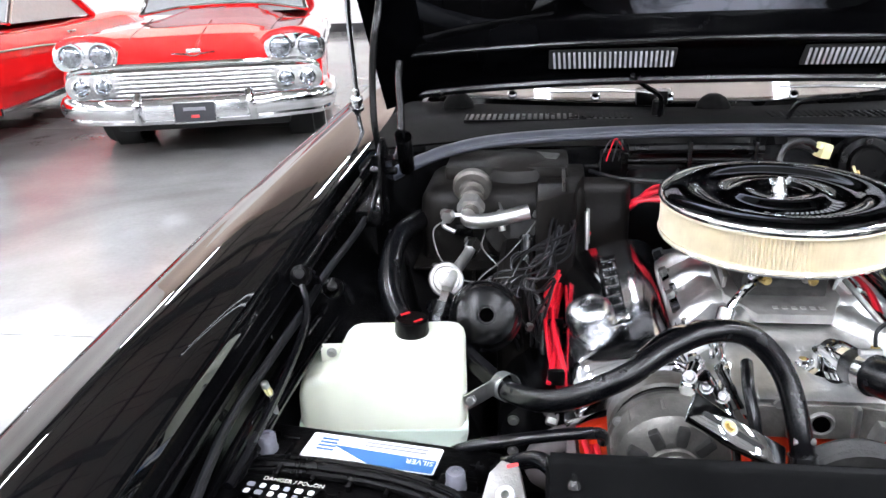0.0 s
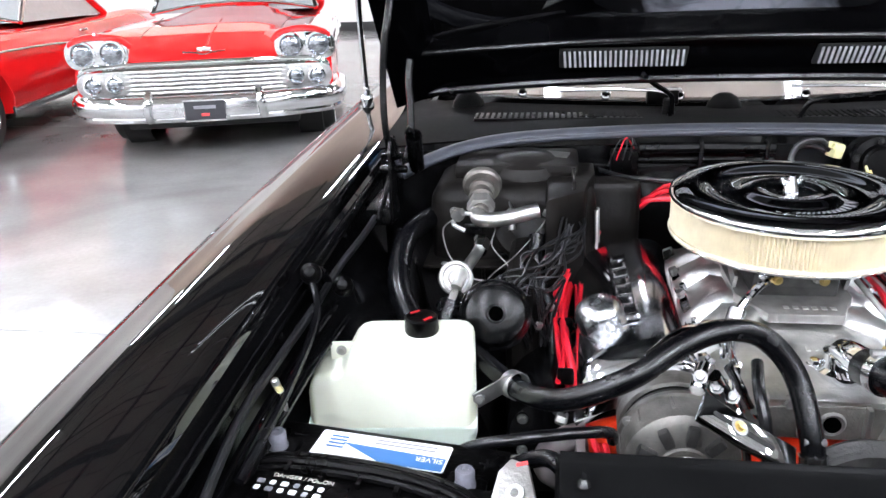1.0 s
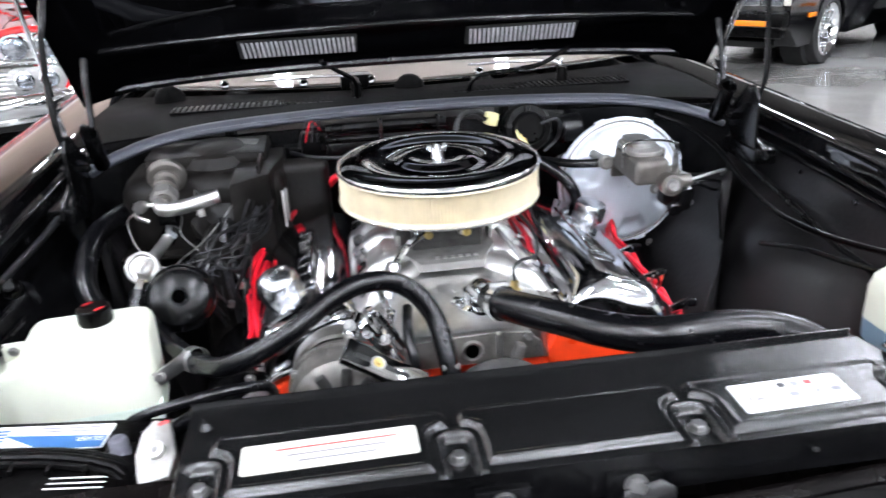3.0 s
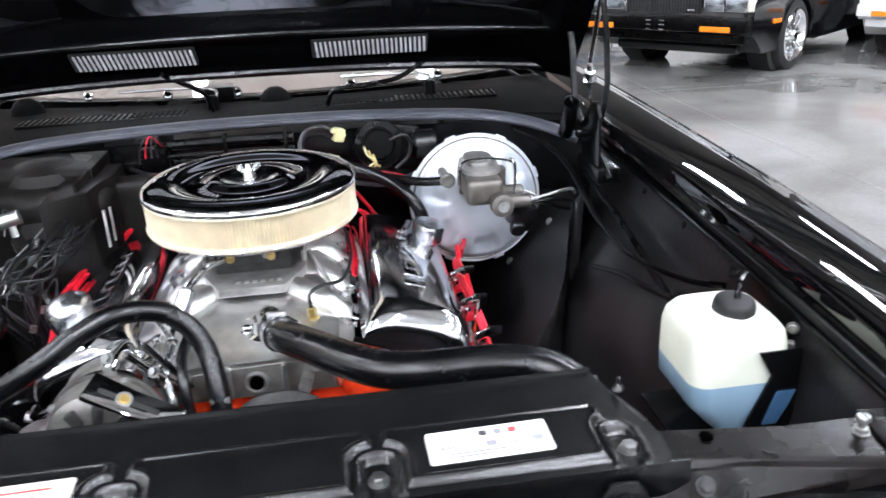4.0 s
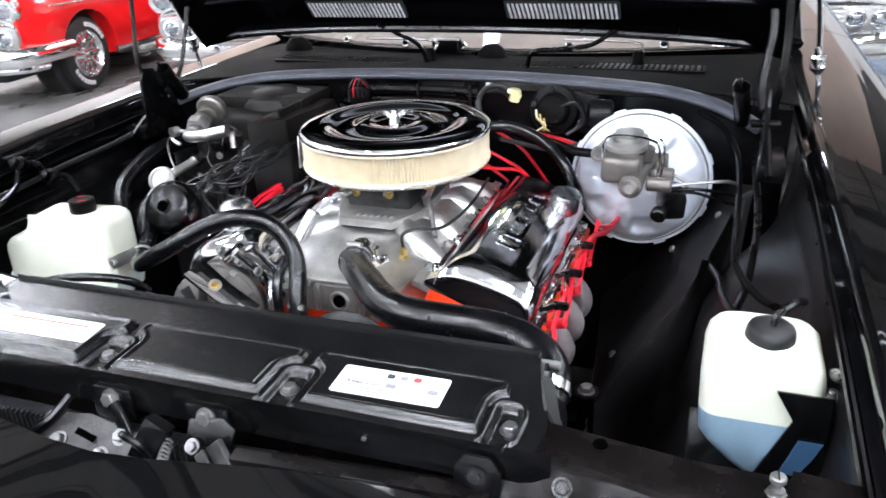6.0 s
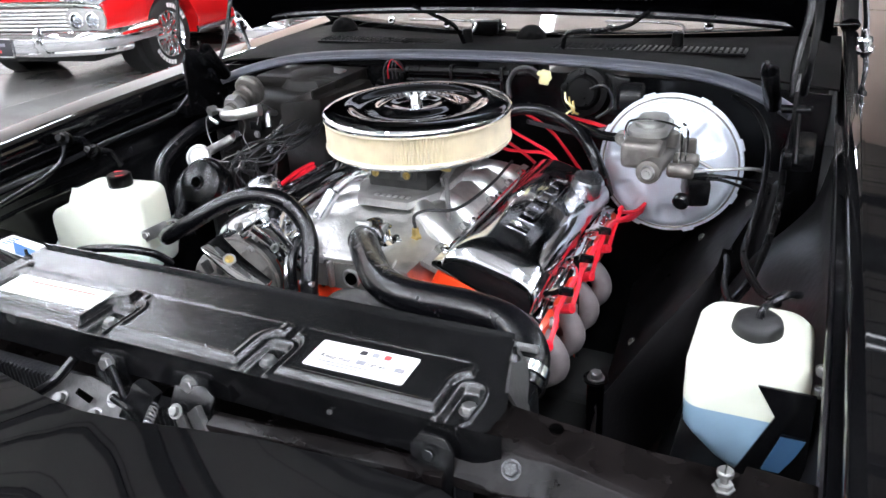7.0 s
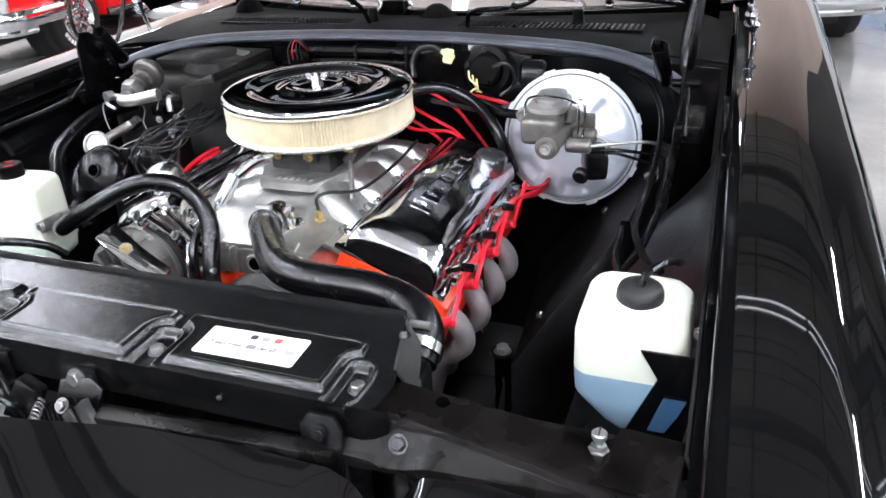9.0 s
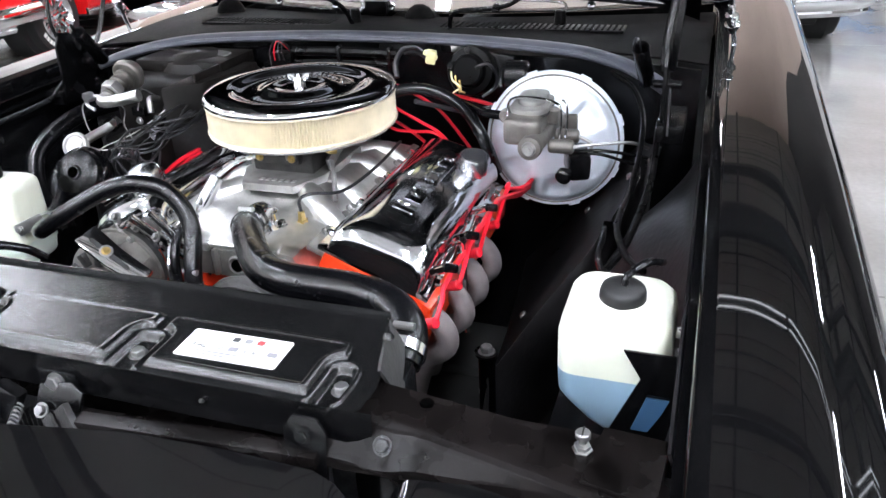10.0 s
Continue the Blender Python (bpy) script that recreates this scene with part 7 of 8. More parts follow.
def loom():
    rnd = random.Random(4)
    for k in range(13):
        j = rnd.uniform
        a = Vector((-0.285 - 0.012 * (k % 3), 0.80 + j(0, 0.02), 0.915 - 0.003 * k))
        b = Vector((-0.30 + j(-0.02, 0.02), 0.70 + j(-0.03, 0.03), 0.885 + j(-0.02, 0.02)))
        c = Vector((-0.345 + j(-0.04, 0.03), 0.63 + j(-0.03, 0.03), 0.850 + j(-0.025, 0.03)))
        d = Vector((-0.380 + j(-0.04, 0.04), 0.585 + j(-0.03, 0.03), 0.838 + j(-0.03, 0.02)))
        loop = [d + Vector((j(-0.02, 0.03), j(-0.02, 0.02), j(-0.03, 0.01))), d + Vector((j(0.0, 0.04), j(0.0, 0.03), j(-0.01, 0.02)))] if k % 2 else []
        e = Vector((-0.350 + j(-0.02, 0.02), 0.60, 0.74 + j(-0.02, 0.02)))
        cable([a, b, c, d, *loop, e], j(0.0012, 0.0024), WIREGREY if k % 4 == 0 else WIREBLACK, "thin dark wires looping over the heater case", "wire", "wires by the heater case")
    for pts in ([(-0.485, 0.652, 0.925), (-0.505, 0.655, 0.905), (-0.500, 0.65, 0.872), (-0.485, 0.645, 0.845)],
                [(-0.44, 0.665, 0.925), (-0.425, 0.68, 0.90), (-0.43, 0.675, 0.87), (-0.405, 0.66, 0.845), (-0.39, 0.63, 0.835)],
                [(-0.47, 0.60, 0.850), (-0.44, 0.61, 0.838), (-0.405, 0.615, 0.842), (-0.38, 0.60, 0.850), (-0.385, 0.585, 0.835), (-0.41, 0.58, 0.828)],
                [(-0.40, 0.755, 0.905), (-0.405, 0.72, 0.93), (-0.40, 0.70, 0.915), (-0.402, 0.69, 0.895)],
                [(-0.33, 0.76, 0.93), (-0.345, 0.72, 0.90), (-0.39, 0.66, 0.862), (-0.43, 0.60, 0.845), (-0.425, 0.575, 0.825)]):
        cable(pts, 0.0011, STEEL, "thin bare wire looping over the heater case", "wire", "wires by the heater case")
    for x, y, z in ((-0.37, 0.760, 0.845), (-0.345, 0.752, 0.90), (-0.335, 0.60, 0.80), (-0.352, 0.585, 0.775)):
        cl = thing("wire_clip", "small bright wire clip by the heater case", "clip", "wire clips", at=(x, y, z))
        part("clip", box((x, y, z), (0.010, 0.008, 0.012), 0.002, (10, 20, 30)), STEEL, cl)
    cable([(-0.25, 0.93, 0.925), (-0.20, 0.88, 0.925), (-0.12, 0.84, 0.93), (-0.06, 0.84, 0.925)], 0.004, WIREBLACK, "black wire along the firewall", "wire")
    for k, mt in enumerate((WIREGREY, REDWIRE, WIREGREY, WIREBLACK)):
        cable([(-0.235 + 0.012 * k, 0.94, 0.93), (-0.225 + 0.010 * k, 0.925, 0.965), (-0.21 + 0.006 * k, 0.93, 0.985), (-0.19 + 0.004 * k, 0.95, 0.96 - 0.004 * k)], 0.0014, mt, "coloured wires bunched at the firewall plug", "wire")
    pl = thing("wiring_plug", "black wiring plug on the firewall", "connector", at=(-0.205, 0.955, 0.93))
    part("plug", box((-0.205, 0.948, 0.935), (0.05, 0.03, 0.05), 0.006), PLASTIC, pl)
    # long ducts on the firewall
    for z, r in ((0.962, 0.010), (0.940, 0.005)):
        cable([(-0.18, 0.945, z), (-0.05, 0.952, z), (0.06, 0.950, z - 0.001)], r, PLASTIC, "straight black conduit along the firewall", "conduit")
    for x in (-0.07, 0.045):
        cl = thing("conduit_clip", "small black conduit clip", "clip", at=(x, 0.95, 0.95))
        part("clip", box((x, 0.947, 0.951), (0.008, 0.022, 0.05), 0.003), SATIN, cl)
    wm = thing("wiper_motor", "black wiper motor with a pale yellow plug", "wiper motor", at=(0.215, 0.95, 0.93))
    part("motor_cover", lathe([(0, 0.034), (0.026, 0.034), (0.031, 0.030), (0.034, 0.018), (0.046, 0.016), (0.049, 0.010), (0.049, -0.03)], aim((0.226, 0.930, 0.938), (0.222, 0.80, 0.965)), 36), PLASTIC, wm, "round black motor cover")
    for a in range(5):
        part("cover_screw", hexbolt(Vector((0.2255, 0.912, 0.9415)) + Vector((0.041 * math.cos(a * 1.26 + 0.4), 0, 0.041 * math.sin(a * 1.26 + 0.4))), 0.0045, 0.005, (0, -1, 0.2)), SATIN, wm)
    part("motor_bracket", box((0.262, 0.945, 0.932), (0.085, 0.012, 0.080), 0.006, (0, 8, 0)), SATIN, wm)
    part("motor_body", rod((0.29, 0.93, 0.93), (0.34, 0.935, 0.93), 0.03, bevel=0.006), SATIN, wm)
    part("motor_lead", tube([(0.245, 0.890, 0.955), (0.272, 0.880, 0.965), (0.285, 0.890, 0.945), (0.280, 0.905, 0.915), (0.255, 0.900, 0.895)], 0.0032, 8), WIREBLACK, wm)
    plug = part("yellow_plug", box((0.148, 0.908, 0.968), (0.020, 0.024, 0.026), 0.004, (0, 14, 20)), YELLOW, wm, "pale yellow plug")
    part("plug_wing", box((0.148, 0.905, 0.972), (0.030, 0.012, 0.010), 0.003, (0, 30, 20)), YELLOW, plug)
    part("plug_lead", tube([(0.142, 0.91, 0.965), (0.12, 0.905, 0.985), (0.09, 0.905, 0.98), (0.075, 0.90, 0.955), (0.082, 0.885, 0.93)], 0.0055, 10), WIREBLACK, wm)
    part("plug_lead", tube([(0.140, 0.915, 0.962), (0.115, 0.92, 0.972), (0.085, 0.93, 0.968)], 0.0045, 10), WIREBLACK, wm)
    for k in range(3):
        part("terminal_tag", tube([(0.195 + 0.008 * k, 0.89, 0.945 - 0.008 * k), (0.20 + 0.008 * k, 0.882, 0.93 - 0.008 * k), (0.215, 0.882, 0.918 - 0.004 * k), (0.20 + 0.012 * k, 0.884, 0.905)], 0.0022, 6), BRASS if k else YELLOW, wm, "yellow wire tag")
    # hoses and looms along the inner fenders
    cable([(0.50, 0.93, 0.945), (0.545, 0.88, 0.93), (0.572, 0.80, 0.905), (0.578, 0.70, 0.868), (0.575, 0.58, 0.85), (0.575, 0.45, 0.858), (0.60, 0.34, 0.870), (0.625, 0.28, 0.885)], 0.0048, PLASTIC, "black washer hose along the inner fender", "hose")
    cable([(0.60, 0.80, 0.90), (0.605, 0.6, 0.862), (0.59, 0.42, 0.845), (0.575, 0.33, 0.85), (0.57, 0.29, 0.84)], 0.0055, PLASTIC, "black taped wire loom along the inner fender", "wire loom")
    cable([(0.545, 0.56, 0.80), (0.555, 0.46, 0.83), (0.56, 0.38, 0.845), (0.575, 0.31, 0.855)], 0.0045, SATIN, "thin dark tube along the inner fender", "tube")
    cable([(-0.640, -0.02, 0.838), (-0.655, 0.16, 0.865), (-0.648, 0.28, 0.878), (-0.642, 0.40, 0.885), (-0.64, 0.52, 0.893), (-0.63, 0.66, 0.90), (-0.62, 0.80, 0.92)], 0.0055, WIREBLACK, "black taped wire loom along the inner fender", "wire loom")
    cable([(-0.63, 0.10, 0.845), (-0.625, 0.24, 0.862), (-0.632, 0.38, 0.885), (-0.652, 0.43, 0.925)], 0.005, RUBBER, "black cable beside the battery", "cable")
    cable([(0.43, 0.14, 0.70), (0.47, 0.12, 0.745), (0.50, 0.13, 0.73), (0.505, 0.16, 0.66)], 0.010, RUBBER, "black hose low beside the radiator", "hose")
    for x, y, z in ((-0.652, 0.424, 0.930), (-0.618, 0.452, 0.900)):
        br = thing("marker_lamp_socket", "black rubber lamp socket clipped to the inner fender", "lamp socket", at=(x, y, z - 0.02))
        part("socket", lathe([(0, 0), (0.011, 0), (0.0145, 0.006), (0.014, 0.016), (0.009, 0.020), (0.007, 0.030), (0, 0.032)], aim((x, y + 0.012, z - 0.012), (x + 0.01, y - 0.03, z + 0.015)), 18), PLASTIC, br)
        part("tail", tube([(x, y + 0.01, z - 0.01), (x + 0.004, y + 0.04, z - 0.02), (x + 0.012, y + 0.05, z - 0.05)], 0.007, 8), RUBBER, br)
    sc = thing("terminal_stud", "small bright stud with a yellow sleeve", "stud", at=(-0.628, 0.235, 0.84))
    part("stud", rod((-0.628, 0.235, 0.838), (-0.630, 0.232, 0.868), 0.003), STEEL, sc)
    part("sleeve", rod((-0.6305, 0.231, 0.866), (-0.633, 0.228, 0.876), 0.0042, bevel=0.001), YELLOW, sc)
    part("tip", rod((-0.633, 0.228, 0.875), (-0.6345, 0.227, 0.884), 0.0046, bevel=0.0015), ALU, sc)
    cl = thing("bracket", "faceted bare aluminium bracket beside the radiator cover", "bracket", at=(-0.362, 0.10, 0.82))
    part("plate", prism([(-0.022, -0.030), (0.010, -0.034), (0.020, -0.012), (0.019, 0.024), (0.004, 0.034), (-0.010, 0.024), (-0.020, 0.002)], 0.010, pose(-0.362, 0.098, 0.850, 28, -14, 6), 0.003), ALU_DULL, cl)
    part("lug", lathe([(0.004, 0.0), (0.009, 0.0), (0.009, 0.008), (0.004, 0.008)], pose(-0.360, 0.092, 0.856, 28, -14, 0), 16), ALU, cl)
    part("leg", box((-0.362, 0.112, 0.81), (0.024, 0.016, 0.08), 0.004), ALU_DULL, cl)
    part("mark", prism(rounded(0.011, 0.0035, 0.001), 0.001, pose(-0.356, 0.116, 0.8735, 28, -14, 6)), LABELRED, cl)
    ib = thing("frame_bolt", "large bolt on the frame beside the engine", "bolt", at=(0.378, 0.47, 0.60))
    part("bolt", hexbolt((0.378, 0.47, 0.60), 0.0105, 0.012), BOLTZ, ib)
    part("washer", lathe([(0, 0), (0.020, 0), (0.020, 0.004), (0, 0.004)], pose(0.378, 0.47, 0.597), 24), PLASTIC, ib)
    part("post", rod((0.378, 0.47, 0.36), (0.378, 0.47, 0.597), 0.014), HOODIN, ib)


loom()

# the car and all that sits in its bay lean with the rake
for ob in list(scene.objects):
    if ob not in BEFORE and ob.parent is None:
        ob.matrix_basis = RAKE @ ob.matrix_basis


# ---- other cars in the showroom: local front at y = 0 facing -y, axle tracks along x ----
def car_shell(stations, bottom=0.26):
    """Mirrored cross-sections of a car body; each station: y and seven (x, z) from the centre line outwards and down."""
    return loft([[(-x, y, z) for x, z in pts[::-1]] + [(x, y, z) for x, z in pts[1:]] for y, pts in stations])


def car_wheels(car, xw, y0, y1, r, letters, rim, f=0.63):
    for s in (-1, 1):
        for y in (y0, y1):
            ty, ri, m, rr, w = wheel((s * xw, y, r), s, r, f=f)
            t = part("wheel", ty, TYRE, car, "black tyre on a bright wheel")
            part("rim", ri, rim, t)
            if letters:
                for k in range(14):
                    a = 28 + 9.5 * k if k < 7 else 208 + 9.5 * (k - 7)
                    b = box((0, r * 0.80, w / 2 + 0.001), (r * 0.10, r * 0.12, 0.004), 0.001, seg=1)
                    bmesh.ops.transform(b, matrix=m @ Matrix.Rotation(radians(a), 4, "Z"), verts=b.verts)
                    part("letter_mark", b, LABEL, t, "raised white mark")
            part("hub", lathe([(0, w * 0.55), (r * 0.13, w * 0.53), (r * 0.16, w * 0.40)], m, 20), rim, t)
            for k in range(10):
                a = 2 * math.pi * k / 10
                b = box((0, r * f * 0.58, w * 0.33), (r * 0.10, r * f * 0.64, 0.022), 0.008)
                bmesh.ops.transform(b, matrix=m @ Matrix.Rotation(a, 4, "Z"), verts=b.verts)
                part("spoke", b, rim, t)
            part("wheel_well", lathe([(r * 1.22, -0.12), (r * 1.24, 0.085), (r * 1.18, 0.09), (0, 0.088)], Matrix.Translation((s * (xw - 0.085), y, r + 0.03)) @ pose(0, 0, 0, 0, 90 * s, 0), 36), DARK, car)


def finer(rows, around, reach):
    """More stations about the wheels, so that the arches come out round."""
    ys = sorted({row[0] for row in rows} | {round(c + reach * math.sin(radians(a)), 4) for c in around for a in range(-90, 91, 15)})
    return [(y, *(lerp(y, [row[0] for row in rows], [row[k] for row in rows]) for k in range(1, len(rows[0])))) for y in ys]


def arch(pts_y, y, r):
    return max(0.0, 1 - ((y - pts_y) / r) ** 2) ** 0.5


def classic_car(m, paint, label):
    car = thing("classic_car", label, "car", "cars in the showroom")
    st = []
    for y, zc, zv, zf, zm in finer(((0.10, 0.735, 0.745, 0.80, 0.66), (0.13, 0.755, 0.765, 0.90, 0.70), (0.22, 0.79, 0.80, 0.935, 0.74), (0.40, 0.845, 0.85, 0.945, 0.76), (0.62, 0.90, 0.895, 0.945, 0.77), (0.95, 0.945, 0.925, 0.945, 0.775),
                             (1.4, 0.975, 0.945, 0.945, 0.775), (1.85, 1.03, 0.97, 0.94, 0.77), (2.1, 1.05, 0.965, 0.93, 0.77), (2.2, 0.97, 0.955, 0.93, 0.77), (3.0, 0.95, 0.945, 0.92, 0.76), (3.9, 0.94, 0.94, 0.93, 0.77), (4.6, 0.93, 0.92, 0.95, 0.78), (5.2, 0.86, 0.85, 0.93, 0.76), (5.3, 0.70, 0.70, 0.80, 0.68)), (0.95, 3.9), 0.42):
        w = 0.985 if y > 0.3 else 0.955
        lo = 0.27 if y > 0.6 else 0.50
        for wy in (0.95, 3.9):
            a = arch(wy, y, 0.42)
            lo = max(lo, 0.29 + 0.43 * a) if a > 0 else lo
        st.append((y, [(0, zc), (0.30, zc - 0.003), (0.52, zv), (0.60, (zv + zf) / 2), (0.70, zf), (0.84, zf - 0.005), (w - 0.035, zf - 0.07), (w, zm), (w, max(lo + 0.02, 0.55)), (w - 0.01, max(lo, 0.42)), (w - 0.04, lo)]))
    part("body", car_shell(st), paint, car, "glossy car body", 40)
    part("underbody", box((0, 2.55, 0.36), (1.34, 4.7, 0.30), 0.04), DARK, car)
    # glasshouse
    gh = loft([[(-0.80, 2.05, 0.98), (0.80, 2.05, 0.98), (0.80, 3.95, 0.94), (-0.80, 3.95, 0.94)], [(-0.66, 2.60, 1.38), (0.66, 2.60, 1.38), (0.64, 3.35, 1.38), (-0.64, 3.35, 1.38)]])
    part("glasshouse", gh, mat_glass_dark(), car, "windows", 20)
    part("roof", sheet(lambda u, v: ((-0.68 + 1.36 * u), 2.55 + 0.90 * v, 1.395 + 0.04 * math.sin(math.pi * u) * math.sin(math.pi * v)), 12, 8, 0.03), paint, car)
    for s in (-1, 1):
        part("pillar", tube([(s * 0.80, 2.06, 0.98), (s * 0.74, 2.33, 1.20), (s * 0.67, 2.60, 1.385)], 0.024, 8), CHROME, car)
        part("pillar", tube([(s * 0.80, 3.95, 0.94), (s * 0.65, 3.36, 1.385)], 0.05, 8), paint, car)
    part("screen_trim", tube([(-0.80, 2.04, 0.985), (-0.4, 2.10, 1.045), (0, 2.10, 1.06), (0.4, 2.10, 1.045), (0.80, 2.04, 0.985)], 0.015, 8), CHROME, car)
    # face: grille, lamps, bumper
    gr = part("grille", box((0, 0.125, 0.60), (1.52, 0.06, 0.23), 0.02), ALTERN, car, "grey grille opening")
    for k in range(6):
        part("grille_bar", tube([(-0.60, 0.092, 0.512 + 0.032 * k), (0, 0.075, 0.512 + 0.032 * k), (0.60, 0.092, 0.512 + 0.032 * k)], 0.0125, 8, 4), ALU, gr)
    for k in range(44):
        x = -0.59 + 1.18 * k / 43
        part("grille_tooth", box((x, 0.082 + 0.012 * (x / 0.6) ** 2, 0.592), (0.010, 0.012, 0.18), 0.003, seg=1), CHROME, gr)
    part("grille_surround", tube([(-0.93, 0.14, 0.60), (-0.90, 0.09, 0.69), (-0.70, 0.07, 0.722), (0, 0.055, 0.728), (0.70, 0.07, 0.722), (0.90, 0.09, 0.69), (0.93, 0.14, 0.60)], 0.022, 10, 6), CHROME, car, "chrome grille surround")
    for s in (-1, 1):
        pod = part("headlamp_pod", prism(rounded(0.46, 0.225, 0.10, 6), 0.05, Matrix.Translation((s * 0.765, 0.125, 0.818)) @ pose(0, 0, 0, 90, 0, 0), 0.012), CHROME, car, "chrome twin headlamp surround")
        for x in (0.655, 0.868):
            mm = aim((s * x, 0.074, 0.818), (s * x, -0.5, 0.818))
            hl = part("headlamp", lathe([(0, 0.022), (0.03, 0.020), (0.062, 0.012), (0.080, 0.0)], mm, 28), LENS, car, "round headlamp glass")
            part("ring", lathe([(0.078, 0.0), (0.082, 0.012), (0.096, 0.010), (0.100, 0.0)], mm, 28), CHROME, hl)
        part("parking_pod", prism(rounded(0.40, 0.185, 0.085, 6), 0.05, Matrix.Translation((s * 0.752, 0.130, 0.590)) @ pose(0, 0, 0, 90, 0, 0), 0.012), STEEL, car, "bright oval round the parking lamps")
        for x in (0.675, 0.835):
            mm = aim((s * x, 0.085, 0.588), (s * x, -0.5, 0.588))
            pk = part("parking_lamp", lathe([(0, 0.020), (0.03, 0.018), (0.052, 0.004)], mm, 24), LENS, car, "round white parking lamp")
            part("ring", lathe([(0.050, 0.004), (0.055, 0.022), (0.068, 0.018), (0.072, -0.01)], mm, 24), CHROME, pk)
        part("eyebrow", tube([(s * 0.52, 0.10, 0.86), (s * 0.60, 0.055, 0.925), (s * 0.78, 0.045, 0.945), (s * 0.93, 0.075, 0.905), (s * 0.975, 0.15, 0.82)], 0.022, 10, 6), paint, car)
        part("side_spear", tube([(s * 0.99, 0.45, 0.80), (s * 1.0, 1.2, 0.80), (s * 1.0, 2.2, 0.77), (s * 1.0, 3.2, 0.70), (s * 0.99, 4.2, 0.66)], [0.010, 0.018, 0.018, 0.026, 0.030], 8, 6, flat=0.6), CHROME, car, "chrome side spear")
        part("sill_trim", box((s * 0.955, 2.4, 0.30), (0.03, 2.1, 0.07), 0.01), DARKCHROME, car)
        part("bonnet_gap", tube([(s * 0.535, 0.16, 0.785), (s * 0.55, 0.6, 0.90), (s * 0.58, 1.2, 0.94), (s * 0.62, 1.75, 0.965)], 0.004, 6), DARK, car)
        part("door_handle", box((s * 0.99, 2.9, 0.84), (0.03, 0.16, 0.025), 0.008), CHROME, car)
    bmp = [(-1.0, 0.62, 0.44), (-0.99, 0.25, 0.44), (-0.92, 0.06, 0.44), (-0.72, -0.03, 0.44), (-0.40, -0.055, 0.43), (0, -0.06, 0.43), (0.40, -0.055, 0.43), (0.72, -0.03, 0.44), (0.92, 0.06, 0.44), (0.99, 0.25, 0.44), (1.0, 0.62, 0.44)]
    part("bumper", tube(bmp, 0.062, 14, 6, flat=1.3), CHROME, car, "wrap-around chrome front bumper")
    part("bumper_lower", tube([(x, y + 0.04, z - 0.09) for x, y, z in bmp[1:-1]], 0.04, 10, 6), CHROME, car)
    for s in (-1, 1):
        part("bumper_guard", tube([(s * 0.42, -0.06, 0.33), (s * 0.42, -0.115, 0.40), (s * 0.41, -0.125, 0.47), (s * 0.40, -0.07, 0.53)], 0.032, 10, 6), CHROME, car)
    part("bumper_insert", box((0, -0.118, 0.405), (0.76, 0.012, 0.11), 0.004), DARKCHROME, car)
    pl = part("front_plate", box((0.0, -0.128, 0.40), (0.30, 0.012, 0.15), 0.006), LABELBLACK, car, "small dark plate in a bright frame")
    part("plate_frame", tube([(-0.15, -0.137, 0.325), (0.15, -0.137, 0.325), (0.15, -0.137, 0.475), (-0.15, -0.137, 0.475), (-0.15, -0.137, 0.325)], 0.008, 6, smooth=False), CHROME, pl)
    part("plate_bar", box((0, -0.136, 0.425), (0.16, 0.004, 0.025), 0.004), LABELGREY, pl)
    part("plate_bar", box((0, -0.136, 0.370), (0.06, 0.004, 0.022), 0.004), LABELRED, pl)
    part("bonnet_emblem", tube([(-0.16, 0.135, 0.800), (-0.06, 0.12, 0.792), (0, 0.112, 0.778), (0.06, 0.12, 0.792), (0.16, 0.135, 0.800)], 0.007, 8, 4), CHROME, car, "wide chrome chevron emblem")
    part("bonnet_emblem", box((0, 0.155, 0.812), (0.11, 0.02, 0.035), 0.008), CHROME, car)
    part("bonnet_line", tube([(0, 0.17, 0.80), (0, 0.6, 0.905), (0, 1.2, 0.965)], 0.006, 6), paint, car)
    car_wheels(car, 0.825, 0.95, 3.9, 0.325, True, CHROME, 0.66)
    car.matrix_basis = m @ Matrix.Diagonal((0.95, 1.0, 0.95, 1.0))
    return car


_dark_glass = []


def mat_glass_dark():
    if not _dark_glass:
        _dark_glass.append(mat("car_window", (0.34, 0.35, 0.35), 0.04, var=0.05, coat=1.0))
    return _dark_glass[0]


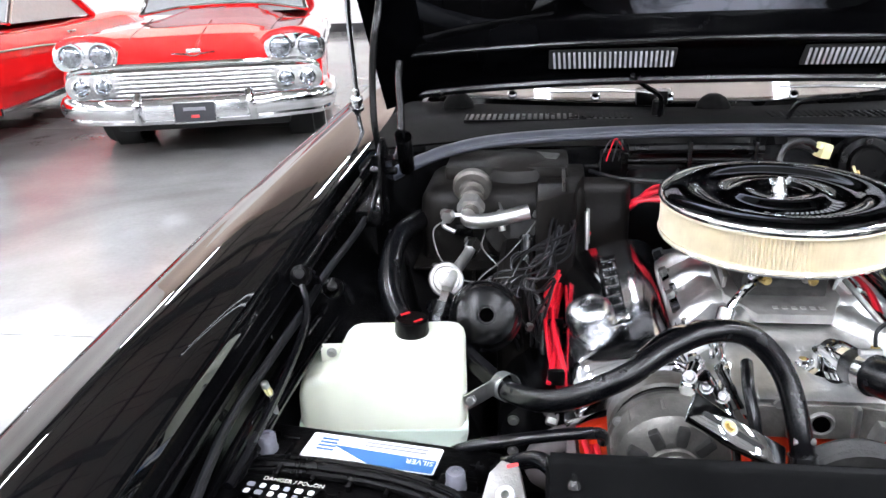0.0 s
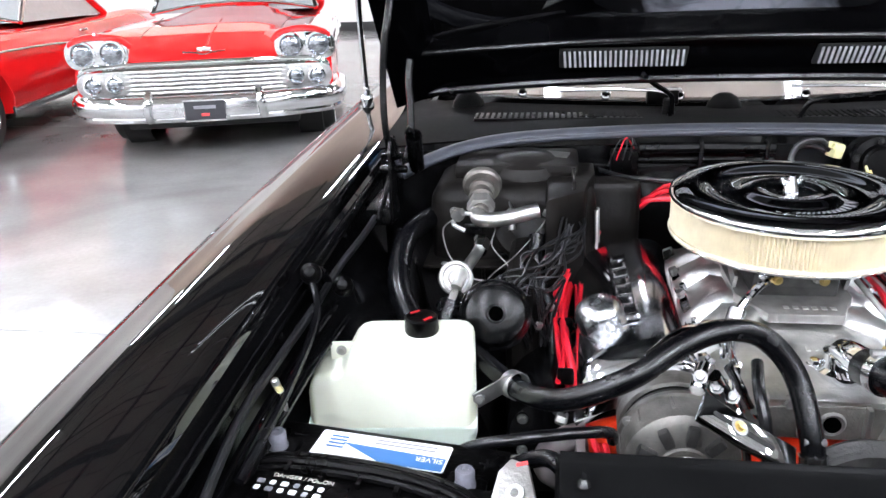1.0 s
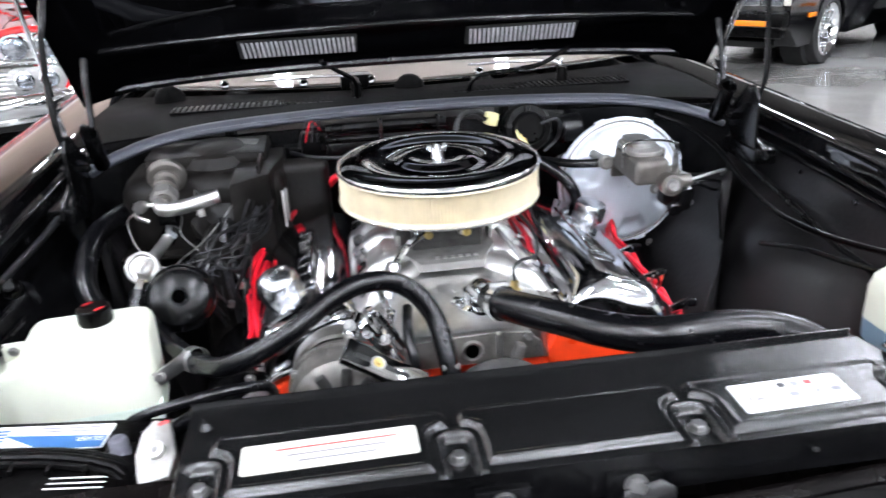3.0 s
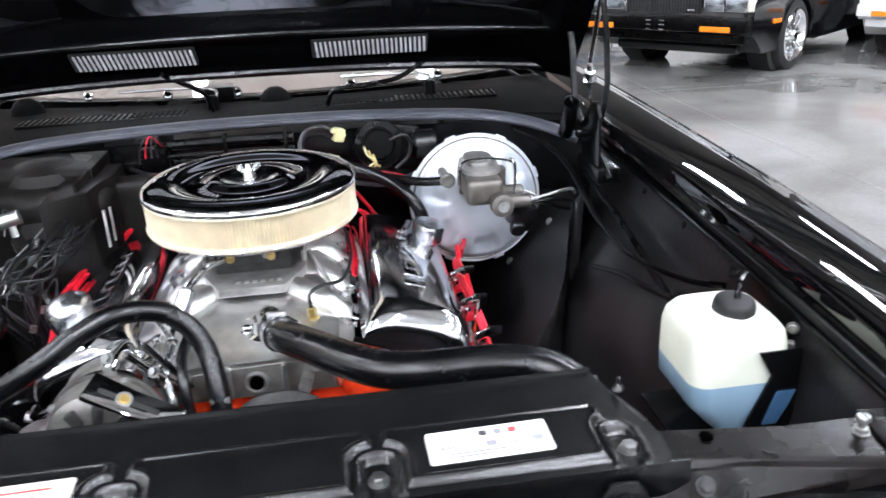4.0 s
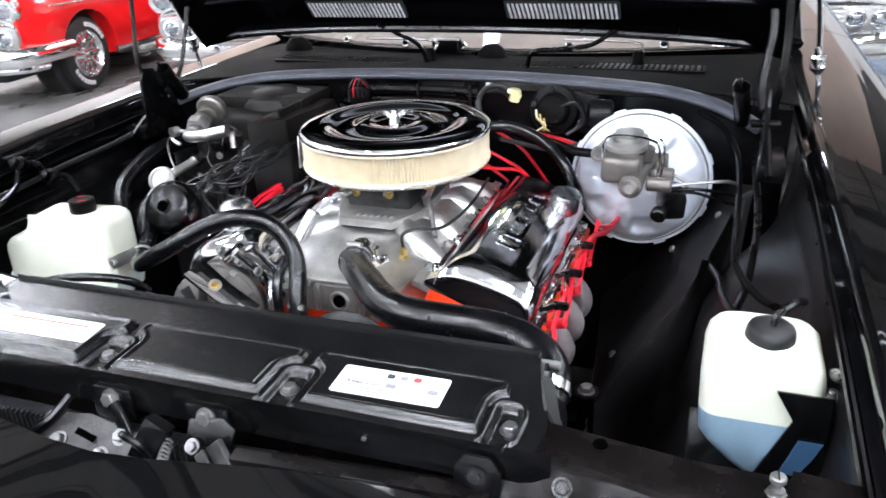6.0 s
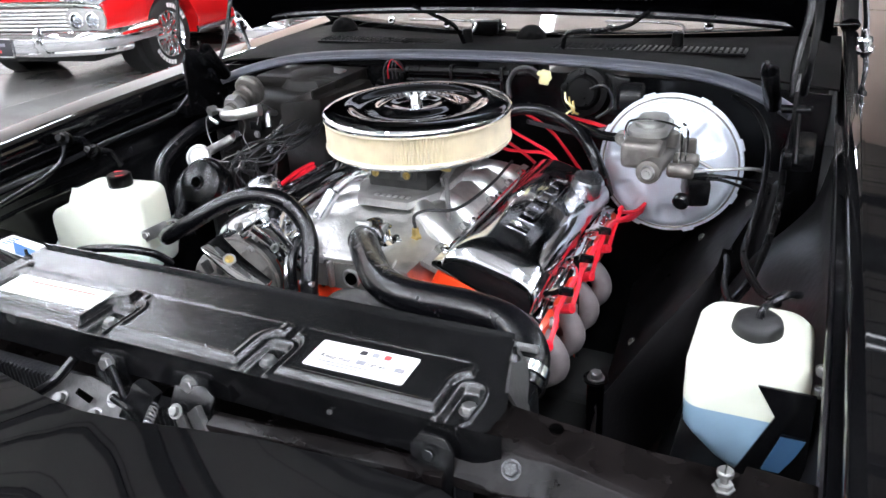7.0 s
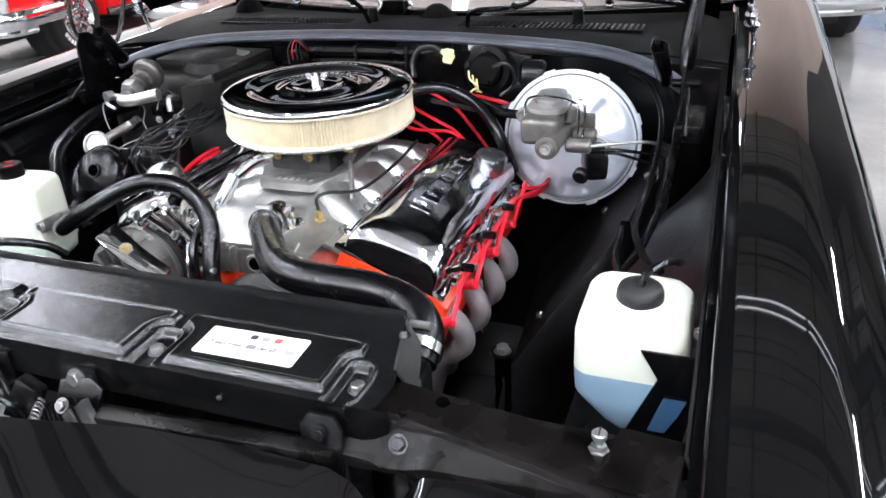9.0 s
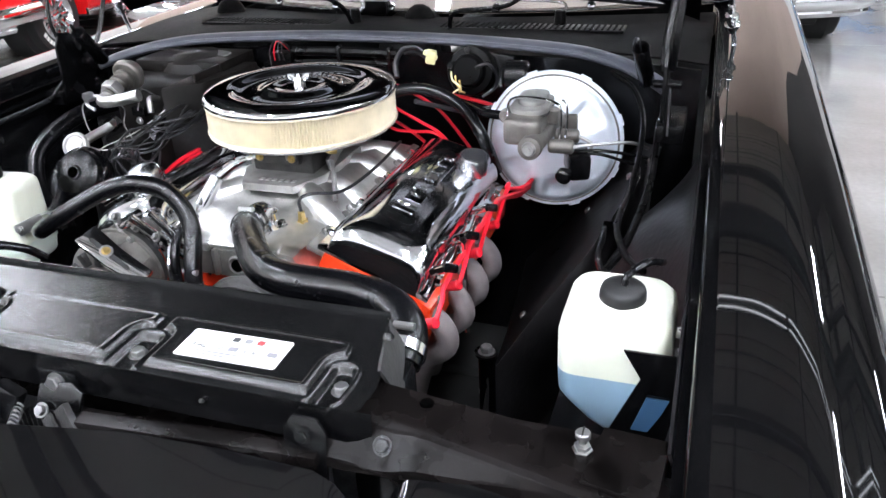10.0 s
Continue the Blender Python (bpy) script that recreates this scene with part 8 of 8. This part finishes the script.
def coupe(m, paint, label, bumper, tall=False):
    car = thing("coupe", label, "car", "cars in the showroom")
    st = []
    for y, zc, zf, zm in finer(((0.0, 0.74, 0.745, 0.62), (0.05, 0.80, 0.80, 0.66), (0.3, 0.84, 0.835, 0.70), (0.9, 0.87, 0.865, 0.71), (1.5, 0.90, 0.885, 0.72), (2.2, 0.91, 0.895, 0.72), (3.6, 0.91, 0.90, 0.72), (4.6, 0.90, 0.89, 0.72), (4.95, 0.86, 0.85, 0.70)), (0.98, 3.7), 0.40):
        lo = 0.24 if y > 0.2 else 0.42
        for wy in (0.98, 3.7):
            lo = max(lo, 0.26 + 0.43 * arch(wy, y, 0.40)) if abs(y - wy) < 0.40 else lo
        w = 0.91 if y > 0.1 else 0.895
        st.append((y, [(0, zc), (0.40, zc), (0.62, zc - 0.003), (0.70, zf - 0.002), (0.80, zf), (0.875, zf - 0.012), (w, zf - 0.05), (w + 0.005, zm), (w + 0.005, max(lo + 0.02, 0.5)), (w - 0.005, max(lo, 0.40)), (w - 0.03, lo)]))
    part("body", car_shell(st), paint, car, "glossy car body", 40)
    part("underbody", box((0, 2.5, 0.34), (1.30, 4.5, 0.26), 0.04), DARK, car)
    gh = loft([[(-0.76, 1.55, 0.90), (0.76, 1.55, 0.90), (0.76, 3.9, 0.90), (-0.76, 3.9, 0.90)], [(-0.60, 2.25, 1.33), (0.60, 2.25, 1.33), (0.60, 3.3, 1.33), (-0.60, 3.3, 1.33)]])
    part("glasshouse", gh, mat_glass_dark(), car, "windows", 20)
    part("roof", box((0, 2.78, 1.345), (1.24, 1.12, 0.04), 0.018), paint, car)
    for s in (-1, 1):
        part("pillar", tube([(s * 0.76, 1.56, 0.90), (s * 0.60, 2.25, 1.335)], 0.025, 8), paint, car)
        part("pillar", tube([(s * 0.76, 3.9, 0.90), (s * 0.60, 3.3, 1.335)], 0.06, 8), paint, car)
    bp = part("bumper", box((0, 0.09, 0.565), (1.88, 0.50, 0.32), 0.10, seg=5) if tall else box((0, -0.05, 0.515), (1.78, 0.16, 0.13), 0.03), bumper, car, "full-width front bumper")
    part("valance", box((0, 0.06, 0.40), (1.66, 0.12, 0.12), 0.03), bumper, car)
    for s in (-1, 1):
        part("turn_signal", box((s * 0.60, -0.128, 0.485), (0.29, 0.02, 0.05), 0.008), AMBER, car, "amber turn signal")
        for x in (0.52, 0.73):
            hl = part("headlamp", box((s * x, -0.008, 0.690), (0.175, 0.03, 0.115), 0.012), LENS, car, "rectangular headlamp")
            part("headlamp_frame", box((s * x, 0.002, 0.690), (0.20, 0.03, 0.14), 0.012), CHROME, hl)
        part("corner_lamp", box((s * 0.865, 0.03, 0.690), (0.06, 0.10, 0.115), 0.012), LABELCREAM, car)
        part("side_marker", box((s * 0.925, 0.45, 0.52), (0.02, 0.16, 0.04), 0.006), AMBER, car)
    gr = part("grille", box((0, 0.0, 0.68), (0.78, 0.03, 0.15), 0.01), DARK, car)
    for k in range(26):
        part("grille_bar", box((-0.375 + 0.03 * k, -0.017, 0.68), (0.006, 0.008, 0.14), 0.002, seg=1), paint, gr)
    part("nose_badge", box((0.30, -0.02, 0.635), (0.08, 0.006, 0.014), 0.002), CHROME, gr)
    for k in range(2):
        for r in range(3):
            part("plate_screw", box((-0.07 + 0.14 * k, -0.131, 0.545 - 0.04 * r), (0.05, 0.006, 0.010), 0.002), DARKCHROME, bp)
    car_wheels(car, 0.795, 0.98, 3.7, 0.335, False, CHROME, 0.76)
    car.matrix_basis = m
    return car


classic_car(pose(-2.83, 4.79, 0, 0, 0, 15.2), REDPAINT, "glossy red classic car with a chrome grille and twin headlamps")
classic_car(pose(-5.39, 3.77, 0, 0, 0, 10.0), REDPAINT, "glossy red classic car with chrome side trim parked beside another")
coupe(pose(3.34, 6.72, 0, 0, 0, -53.0), BLACKPAINT2, "black eighties coupe with amber turn signals and chrome wheels", PLASTIC)
coupe(pose(6.05, 6.15, 0, 0, 0, -51.0), WHITEPAINT, "white coupe with an amber turn signal", WHITEPAINT)
classic_car(pose(0.74, 5.40, 0, 0, 0, 4.0), WHITEPAINT, "white classic car with a large chrome front bumper")
coupe(pose(3.80, 9.80, 0, 0, 0, 22.0), BLUEPAINT, "light blue car with a deep white bumper", WHITEPAINT, True)
